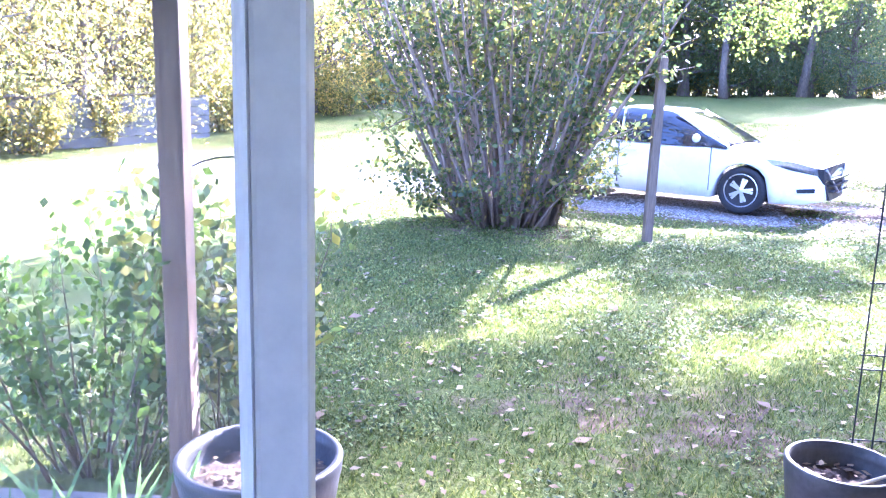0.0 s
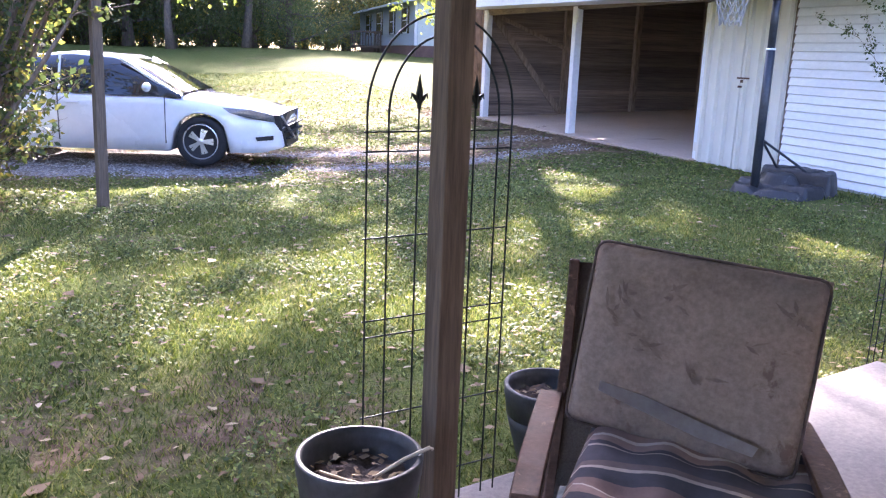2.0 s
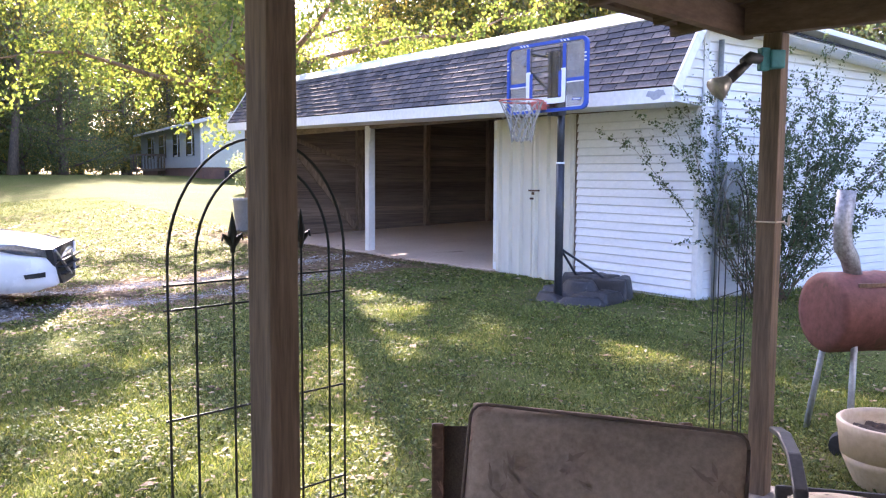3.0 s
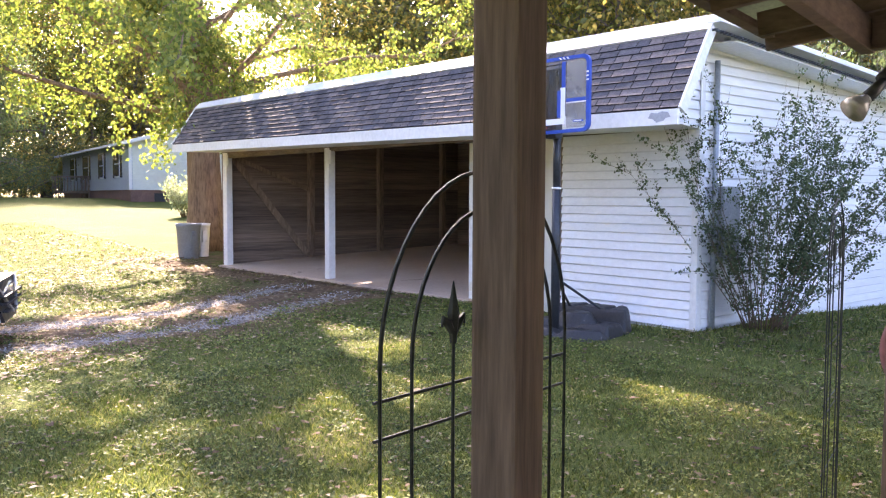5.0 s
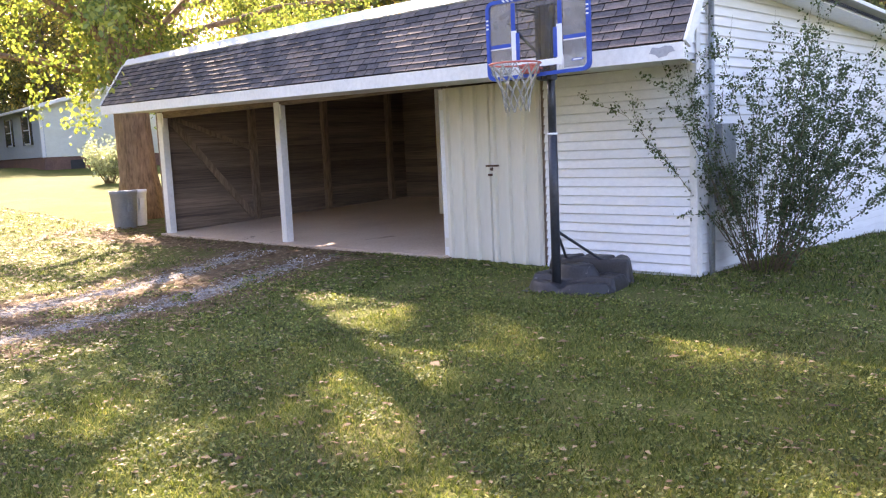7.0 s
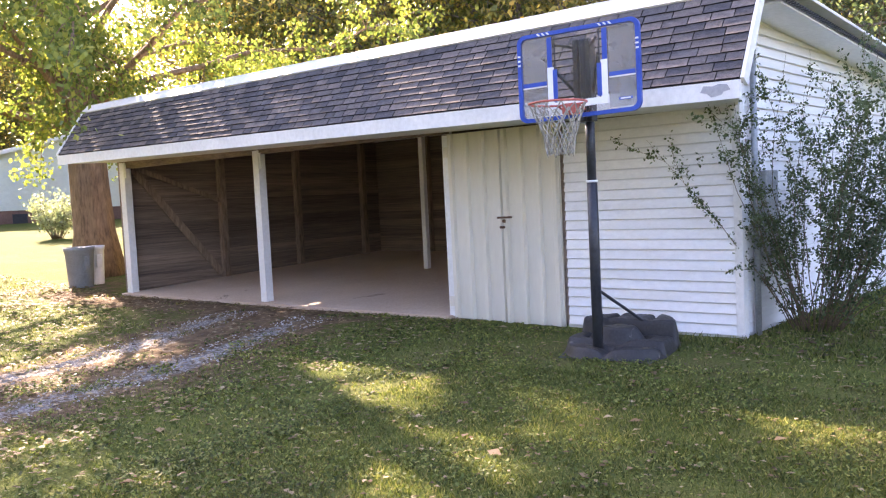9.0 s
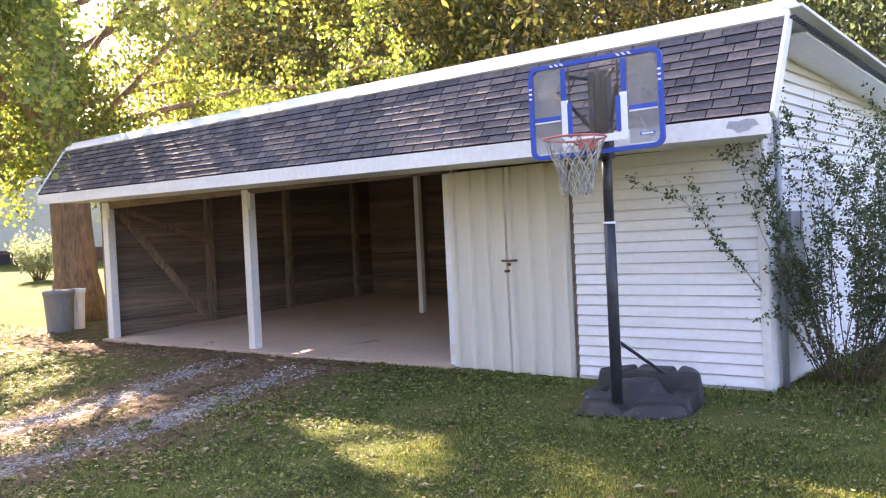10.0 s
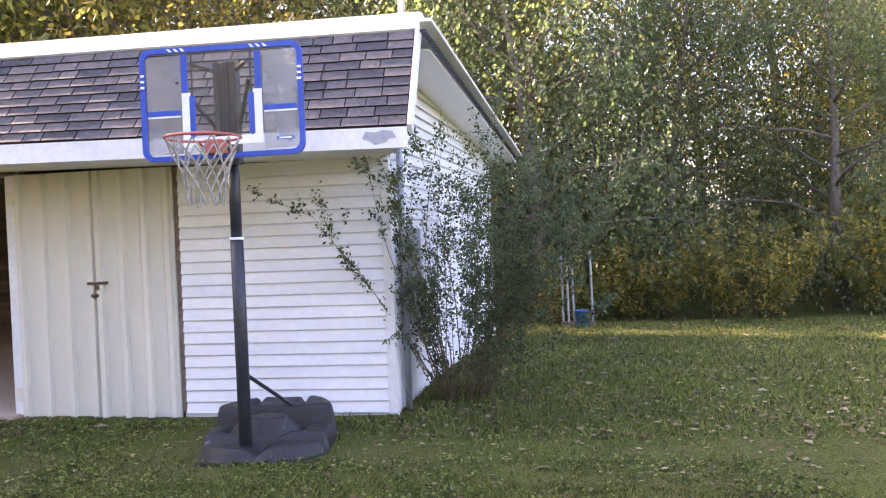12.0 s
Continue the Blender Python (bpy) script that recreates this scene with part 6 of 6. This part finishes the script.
def shrub(name, label, at, stems, height, spread, n_leaves, leaf, leaf_mat, seed, base=0.12, stem_r=0.012, curve=0.06, from_t=0.15, stem_mat=None, lean=(0, 0), sides=6):
    """Many stems from one foot, leaves along each."""
    rng = np.random.default_rng(seed)
    sh = thing(name, label, "shrub", Matrix.Translation(at))
    bm = bmesh.new()
    cen = []
    for k in range(stems):
        a = rng.uniform(0, 6.283)
        out = spread / height * math.sqrt(rng.uniform(0.02, 1))
        L = height * rng.uniform(0.62, 1.02) * (1 - 0.25 * out * height / spread * 0.6)
        foot = Vector((math.cos(a), math.sin(a), 0)) * base * math.sqrt(rng.uniform(0, 1))
        path = limb_path(foot, (math.cos(a) * out + lean[0], math.sin(a) * out + lean[1], 1), L, 9, curve, rng)
        r = stem_r * rng.uniform(0.6, 1.2)
        tube(bm, path, [r * (1 - 0.88 * j / 9) for j in range(10)], sides)
        for j in range(9):
            if j / 9 >= from_t:
                for _ in range(3):
                    cen.append(path[j].lerp(path[j + 1], rng.uniform()))
                if j > 2 and rng.uniform() < 0.75:
                    d = (path[j] - path[j - 1]).normalized() + Vector(rng.normal(size=3)) * 0.7
                    tw = limb_path(path[j], d, L * rng.uniform(0.1, 0.24), 4, 0.14, rng)
                    tube(bm, tw, [r * 0.35, r * 0.3, r * 0.22, r * 0.15, r * 0.05], 4, cap=False)
                    for q in range(4):
                        for _ in range(3):
                            cen.append(tw[q].lerp(tw[q + 1], rng.uniform()))
    part("stem", bm, stem_mat or M_twig, sh, "", True)
    cen = np.array([tuple(c) for c in cen])
    pick = cen[rng.integers(0, len(cen), n_leaves)] + rng.normal(size=(n_leaves, 3)) * leaf * 0.75
    lv = new("leaves", fast_mesh("leaves", leaf_quads(pick, leaf, rng, 0.1, 0.6), 4, leaf_mat))
    lv.parent = sh
    tagged(lv, kind="stuff")
    return sh


shrub("corner_shrub", "open twiggy shrub with small dark leaves at the garage corner", (8.62, 5.7, -0.12), 62, 3.5, 2.1, 30000, 0.036, M_leaf_shrub, 31, 0.2, 0.0065, 0.08, 0.02, lean=(0.08, -0.06))
clump = shrub("crape_myrtle", "broad clump of many upright stems with small leaves", (-2.2, 9.3, -0.22), 125, 6.4, 3.6, 30000, 0.08, M_leaf_crape, 33, 0.66, 0.03, 0.04, 0.22, M_stem)
shrub("low_branches", "low twiggy growth at the foot of the stem clump", (-2.3, 9.1, -0.22), 50, 2.1, 2.6, 4500, 0.075, M_leaf_crape, 34, 0.6, 0.012, 0.09, 0.2, M_stem)
shrub("garden_shrub", "young shrub with fresh green leaves beside the porch", (-2.7, 1.75, -0.2), 26, 1.35, 0.75, 2600, 0.055, leaf_material("fresh_leaves", [(0.06, 0.1, 0.03), (0.1, 0.16, 0.045), (0.16, 0.22, 0.07)], 0.4), 35, 0.2, 0.007, 0.06, 0.1)
shrub("climbing_rose", "climbing rose grown through a wire arch", (-2.3, 2.15, -0.2), 22, 1.5, 0.5, 1500, 0.065, M_leaf_crape, 36, 0.22, 0.006, 0.12, 0.3)
shrub("pale_shrub", "pale spiky shrub in front of the far house", (14.2, 33.5, 0.6), 50, 2.0, 1.3, 2500, 0.12, leaf_material("silver_leaves", [(0.25, 0.28, 0.22), (0.4, 0.43, 0.36)], 0.3), 37, 0.2, 0.012, 0.05, 0.3)
shrub("shade_bush", "leafy bush under the woods at the lawn's end", (17.6, 1.2, -0.35), 22, 2.3, 1.6, 5500, 0.1, M_leaf_wood, 38, 0.5, 0.013, 0.1, 0.05, sides=3)
for x, y, s in ((18.2, -1.5, 1.1), (17.9, 3.2, 0.9), (18.4, -4.0, 1.2), (17.4, 4.9, 0.75), (19, -6.5, 1.2)):
    c = copy_thing(bpy.data.objects["shade_bush"], Matrix.Translation((x, y, ground_z(x, y))) @ Matrix.Rotation(rw.uniform(0, 6), 4, "Z"))
    c.scale = (s, s, s)
for k in range(62):       # undergrowth that closes the foot of the woods
    if k >= 46:
        x, y = -12.5 + 3.3 * (k - 46), 76 + rw.uniform(-2, 2)
    elif k < 18:
        x, y = -14 + 3.1 * k, 70 - (8 if k < 7 else 0) + rw.uniform(-2, 2)
    elif k < 30:
        x, y = 23 + rw.uniform(-1, 2), -9 + 3.2 * (k - 18)
    else:
        x, y = -14.5 + rw.uniform(-1.5, 1.5), 8 + 2.6 * (k - 30)
    s = rw.uniform(1.6, 2.6) if k < 30 or k >= 46 else rw.uniform(0.8, 1.4)
    c = copy_thing(bpy.data.objects["shade_bush"], Matrix.Translation((x, y, ground_z(x, y) - 0.1)) @ Matrix.Rotation(rw.uniform(0, 6), 4, "Z"))
    c.scale = (s, s, s)

# arch of wire with a diamond lattice behind the big pot, seed heads
arch = thing("lattice_arch", "rusty wire arch with a diamond lattice", "trellis", Matrix.Translation((-2.28, 2.2, -0.2)) @ Matrix.Rotation(radians(15), 4, "Z"))
bm = bmesh.new()
tube(bm, [(-0.36, 0, 0), (-0.36, 0, 1.0)] + [(-0.36 * math.cos(math.pi * k / 16), 0, 1.0 + 0.36 * math.sin(math.pi * k / 16)) for k in range(1, 16)] + [(0.36, 0, 1.0), (0.36, 0, 0)], 0.005, 6)
part("arch_rod", bm, M_iron, arch)
for k in range(-4, 7):
    for s in (-1, 1):
        x0, z0 = -0.36, 0.2 * k
        lo, hi = max(0, -z0), 1.0
        p, q = (s * -0.36, 0.004 * s, max(z0, 0.02)), (s * 0.36, 0.004 * s, z0 + 0.72)
        if 0 < q[2] < 1.3:
            if z0 < 0.02:
                t = (0.02 - z0) / 0.72
                p = (s * (-0.36 + 0.72 * t), 0.004 * s, 0.02)
            bm = bmesh.new()
            tube(bm, [p, q], 0.003, 5)
            part("lattice_wire", bm, M_iron, arch)

# strap-leaved lily
lily = thing("day_lily", "clump of long arching green strap leaves", "plant", Matrix.Translation((-1.95, 0.72, SZ)))
rl = random.Random(4)
vs, fs = [], []
for k in range(120):
    a, L, w = rl.uniform(0, 6.28), rl.uniform(0.35, 0.75), rl.uniform(0.008, 0.014)
    bx, by = rl.uniform(-0.22, 0.22), rl.uniform(-0.16, 0.16)
    d, side = Vector((math.cos(a), math.sin(a), 0)), Vector((-math.sin(a), math.cos(a), 0))
    prev = None
    for j in range(7):
        t = j / 6
        p = Vector((bx, by, 0)) + d * (L * 0.75 * t * t) + Vector((0, 0, L * (1.0 * t - 0.45 * t * t)))
        ww = w * (1 - t ** 3) + 0.0008
        vs += [p - side * ww, p + side * ww]
        n = len(vs)
        if prev:
            fs.append((prev[0], prev[1], n - 1, n - 2))
        prev = (n - 2, n - 1)
tagged(quads("leaves", [tuple(v) for v in vs], fs, M_lily, lily), kind="stuff")

# ---------------------------------------------------------------- lawn: grass, litter, stones
def scatter(n, x0, x1, y0, y1, rng, keep):
    x, y = rng.uniform(x0, x1, n), rng.uniform(y0, y1, n)
    ok = np.array([keep(a, b) for a, b in zip(x, y)])
    return x[ok], y[ok]


def on_lawn(x, y):
    v = PI @ Vector((x, y, 0))
    if v.y < 0.14 and v.x < P2.x + 0.18:
        return False
    if x > 7.9 and y > 6.2:
        return False
    return True


def not_drive(x, y):
    d = drive_offset(x)
    if d is not None:
        off = abs(abs(y - d) - 0.75)
        if off < 0.4 and x < 7 and noise.noise((x * 2.2, y * 2.2, 9)) > -0.3 + 0.3 * rw.random():
            return False
        if x < 1.5 and abs(y - d) < 1.6:
            return False
    if x > 6.2 and 10.5 < y < 19 and noise.noise((x * 2, y * 2, 4)) > -0.25:
        return False
    return on_lawn(x, y) and noise.noise((x * 1.1, y * 1.1, 7)) > -0.75 + 0.6 * rw.random()


rng = np.random.default_rng(8)


def grass(n, x0, x1, y0, y1, h, w, name, label):
    x, y = scatter(n, x0, x1, y0, y1, rng, not_drive)
    m = len(x)
    z = np.array([ground_z(a, b) + 0.018 * noise.noise((a * 0.9, b * 0.9, 0)) for a, b in zip(x, y)]) - 0.006
    a = rng.uniform(0, 6.283, m)
    hh = h * rng.uniform(0.5, 1.35, m)
    lean = rng.uniform(0.2, 1.1, m) * hh
    la = rng.uniform(0, 6.283, m)
    co = np.empty((m, 3, 3))
    co[:, 0] = np.stack([x - np.cos(a) * w, y - np.sin(a) * w, z], 1)
    co[:, 1] = np.stack([x + np.cos(a) * w, y + np.sin(a) * w, z], 1)
    co[:, 2] = np.stack([x + np.cos(la) * lean, y + np.sin(la) * lean, z + hh], 1)
    ob = new(name, fast_mesh(name, co.reshape(-1, 3), 3, M_blade))
    tagged(ob, label, "grass", kind="stuff")


grass(190000, -3.5, 6.0, 1.7, 8.2, 0.034, 0.0046, "grass", "short patchy lawn grass, green with dry straw")
grass(80000, -4.5, 9.5, 3.5, 11.5, 0.038, 0.006, "grass_further", "lawn grass thinning towards the drive")
grass(40000, 7.0, 17.0, -3.0, 7.0, 0.06, 0.01, "grass_side", "shaded lawn grass beside the garage")
grass(70000, -10.0, 14.0, 12.5, 32.0, 0.045, 0.011, "grass_far", "sunlit lawn grass beyond the drive")


def weeds(n, x0, x1, y0, y1, size, name, label):
    """Small round leaves of clover and plantain in patches, close to the soil."""
    def patchy(a, b):
        v = noise.noise((a * 1.3, b * 1.3, 21)) + 0.6 * noise.noise((a * 5, b * 5, 22)) + 0.5 * noise.noise((a * 14, b * 14, 23))
        v -= 0.5 * math.exp(-((a + 0.3) ** 2 / 3 + (b - 3.2) ** 2 / 2.0))       # thin, dry ground before the porch
        return not_drive(a, b) and v > -0.25 + 0.4 * rw.random()
    x, y = scatter(n, x0, x1, y0, y1, rng, patchy)
    m = len(x)
    z = np.array([ground_z(a, b) + 0.018 * noise.noise((a * 0.9, b * 0.9, 0)) for a, b in zip(x, y)]) + rng.uniform(0.006, 0.034, m)
    a = rng.uniform(0, 6.283, m)
    s = size * rng.uniform(0.5, 1.4, m)
    up = rng.uniform(-0.7, 0.7, (m, 2))
    dx, dy = np.cos(a) * s, np.sin(a) * s
    co = np.empty((m, 4, 3))
    co[:, 0] = np.stack([x - dx, y - dy, z - up[:, 0] * s], 1)
    co[:, 1] = np.stack([x - dy * 0.6, y + dx * 0.6, z + up[:, 1] * s * 0.6], 1)
    co[:, 2] = np.stack([x + dx, y + dy, z + up[:, 0] * s], 1)
    co[:, 3] = np.stack([x + dy * 0.6, y - dx * 0.6, z - up[:, 1] * s * 0.6], 1)
    tagged(new(name, fast_mesh(name, co.reshape(-1, 3), 4, M_weed)), label, "weeds", kind="stuff")


weeds(150000, -3.5, 6.5, 1.9, 8.5, 0.0125, "clover", "patches of small round clover and plantain leaves in the lawn")
weeds(50000, -4.0, 9.0, 8.0, 12.0, 0.018, "clover_further", "patches of low weeds in the further lawn")
weeds(22000, 7.0, 16.0, -3.0, 6.3, 0.019, "clover_side", "low weeds in the shaded side lawn")


def litter_leaves(n, x0, x1, y0, y1, size, name, label, keep=on_lawn):
    x, y = scatter(n, x0, x1, y0, y1, rng, keep)
    m = len(x)
    z = np.array([ground_z(a, b) + 0.018 * noise.noise((a * 0.9, b * 0.9, 0)) for a, b in zip(x, y)]) + 0.018
    a = rng.uniform(0, 6.283, m)
    s = size * rng.uniform(0.5, 1.4, m)
    up = rng.uniform(-0.4, 0.4, (m, 2))
    co = np.empty((m, 4, 3))
    dx, dy = np.cos(a) * s, np.sin(a) * s
    co[:, 0] = np.stack([x - dx, y - dy, z - 0.0 * s], 1)
    co[:, 1] = np.stack([x - dy * 0.55, y + dx * 0.55, z + np.abs(up[:, 0]) * s], 1)
    co[:, 2] = np.stack([x + dx, y + dy, z + 0.1 * s], 1)
    co[:, 3] = np.stack([x + dy * 0.55, y - dx * 0.55, z + np.abs(up[:, 1]) * s], 1)
    ob = new(name, fast_mesh(name, co.reshape(-1, 3), 4, M_fallen))
    tagged(ob, label, "leaves", kind="stuff")


litter_leaves(7500, -4, 8.5, 1.8, 12.0, 0.024, "fallen_leaves", "scattered dry brown and tan fallen leaves")
litter_leaves(8500, 1.0, 8.2, 9.3, 20.0, 0.034, "leaf_litter", "thick brown leaf litter before the garage bays")
litter_leaves(3500, 0.0, 11.0, 17.0, 27.0, 0.05, "far_litter", "tan fallen leaves under the shade tree and on the far lawn")
litter_leaves(2600, 7.0, 16.0, -2.0, 6.2, 0.042, "side_litter", "brown leaves under the shaded side lawn")
litter_leaves(160, -4, 8, 2.2, 9.8, 0.05, "large_leaves", "large curled pale leaves lying on the grass")


def in_tracks(x, y):
    d = drive_offset(x)
    return d is not None and (abs(abs(y - d) - 0.75) < 0.4 or (x < 1.5 and abs(y - d) < 1.6))


x, y = scatter(9000, -5, 7.2, 9.6, 14.0, rng, in_tracks)
co = []
for a, b in zip(x, y):
    s = rng.uniform(0.008, 0.022)
    z = ground_z(a, b) + 0.004
    p = [Vector((a + s * math.cos(t + a), b + s * math.sin(t + a) * 0.8, z)) for t in (0, 2.1, 4.2)]
    top = Vector((a + rng.uniform(-0.3, 0.3) * s, b, z + s * 0.8))
    for i in range(3):
        co += [p[i], p[(i + 1) % 3], top]
gr = new("gravel", fast_mesh("gravel", np.array([tuple(c) for c in co]), 3, M_stone))
tagged(gr, "loose pale gravel along the wheel tracks", "gravel", kind="stuff")

# old pipes and a blue pail at the edge of the woods
junk = thing("pipe_rack", "weathered upright pipes leaning at the edge of the woods", "pipes", Matrix.Translation((16.6, 4.75, ground_z(16.6, 4.75))))
for k, (dx, dy, h) in enumerate(((0, 0, 1.4), (0.05, 0.1, 1.35), (0.0, -0.45, 1.4), (0.1, -0.1, 1.3))):
    bm = bmesh.new()
    tube(bm, [(dx, dy, -0.05), (dx, dy + 0.02, h)], 0.022, 8)
    part("pipe", bm, M_greymetal, junk)
part("plank", boxed((-0.1, -0.5, 0.02), (0.2, 0.15, 0.08), 0.01), M_postwood, junk)
bm = bmesh.new()
lathe(bm, [(0.11, 0.0), (0.14, 0.3), (0.15, 0.3), (0.13, 0.28), (0.1, 0.03)], 20)
pail = mesh_object("pail", bm, surface("blue_plastic", (0.03, 0.12, 0.3), (0.06, 0.18, 0.4), 0.5, bump=0.05), None, True)
pail.matrix_basis = Matrix.Translation((16.5, 4.5, ground_z(16.5, 4.5)))
tagged(pail, "blue plastic pail standing on the grass", "pail")

# ---------------------------------------------------------------- siding boards and shingles, each a piece
def lap_mesh(name, length):
    bm = bmesh.new()
    p = [(0.0, 0.012), (-0.012, 0.012), (-0.026, -0.003), (-0.031, 0.002), (-0.02, 0.05), (-0.008, 0.096), (0.0, 0.096)]
    va = [bm.verts.new((0, y, z)) for y, z in p]
    vb = [bm.verts.new((length, y, z)) for y, z in p]
    for i in range(len(p) - 1):
        bm.faces.new((va[i], va[i + 1], vb[i + 1], vb[i]))
    bm.faces.new(va[::-1])
    bm.faces.new(vb)
    bmesh.ops.recalc_face_normals(bm, faces=bm.faces)
    me = bpy.data.meshes.new(name)
    bm.to_mesh(me)
    bm.free()
    me.materials.append(M_vinyl)
    return me


me_lap = lap_mesh("siding_board", 1.0)
FRONT = Matrix.Translation((GX + 0.02, 8.235, 0)) @ Matrix.Rotation(radians(-90), 4, "Z")
for k in range(21):
    z = -0.03 + 0.109 * k
    if z < 2.24:
        piece("siding_board", me_lap, front, FRONT @ Matrix.Translation((0, 0, z)) @ Matrix.Diagonal((8.235 - GY0 - 0.07, 1, 1, 1)))
for k in range(34):
    z = -0.35 + 0.109 * k
    length = GB - GX if z < 2.66 else (3.27 - z) / 0.066
    length = min(length, GB - GX)
    if length > 0.3:
        x0 = 0.09 if z < 2.3 else -0.92 + max(z - 2.4, 0) * 0.62
        piece("siding_board", me_lap, gable, GABLE @ Matrix.Translation((x0, 0.03, z)) @ Matrix.Diagonal((length - x0, 1, 1, 1)))

# near-black edge colour deepens the shadow lines between the shingle rows
M_tab_shadow_edge = surface("shingle_shadow_edge", (0.008, 0.008, 0.009), (0.022, 0.021, 0.022), 0.95, fine=90, bump=0.2, spec=0.1)


def tab_box(bm, m, t=0.015):
    """A shingle tab: granules on top, cut edges coloured near black as shadow lines."""
    v = [bm.verts.new(m @ Vector(p)) for p in ((0, 0, 0), (1, 0, 0), (1, 1, 0), (0, 1, 0), (0, 0, t), (1, 0, t), (1, 1, t), (0, 1, t))]
    bm.faces.new((v[4], v[5], v[6], v[7]))
    for q in ((0, 1, 5, 4), (1, 2, 6, 5), (3, 0, 4, 7)):
        bm.faces.new([v[k] for k in q]).material_index = 1


me_tab = bpy.data.meshes.new("shingle")
bm = bmesh.new()
tab_box(bm, Matrix())
bm.to_mesh(me_tab)
bm.free()
me_tab.materials.append(M_shingle)
me_tab.materials.append(M_tab_shadow_edge)
ROWS_N = 10
rest = bmesh.new()
made = 0
r2 = random.Random(3)
for k in range(ROWS_N):
    y = RY0 + 0.005
    s0 = k / ROWS_N * 0.985
    s1 = s0 + 1.12 / ROWS_N
    while y < RY1 - 0.01:
        w = min(r2.choice((0.17, 0.22, 0.26, 0.3)), RY1 - 0.004 - y)
        drop = r2.choice((0.0, 0.0, 0.0, 0.004))
        a, b, top = mans(y, s0 - drop), mans(y + w - 0.01, s0 - drop), mans(y, min(s1, 1.0))
        ux, vx = (b - a), (top - a)
        n = ux.cross(vx).normalized()
        if n.z < 0:
            n = -n
        lift = 0.004 + 0.0008 * r2.random()
        v = vx - n * 0.015
        v -= ux * (v.dot(ux) / ux.dot(ux))
        face = ux.cross(v).normalized()
        if face.dot(n) < 0:
            face = -face
        m = Matrix((ux, v, face)).transposed().to_4x4()
        m.translation = a + n * (lift + 0.015)
        if y < 10.9 and made < 300:
            piece("shingle", me_tab, mansard, m)
            made += 1
        else:
            tab_box(rest, m)
        y += w
M_shingle_far = surface("asphalt_shingle_far", (0.06, 0.056, 0.058), (0.19, 0.178, 0.178), 0.95, big=4, fine=140, bump=0.5, spec=0.15)
tint_shingles(M_shingle_far, lambda nt: nt.nodes.new("ShaderNodeNewGeometry").outputs["Random Per Island"])
tagged(part("shingle_rest", rest, [M_shingle_far, M_tab_shadow_edge], mansard), kind="stuff")
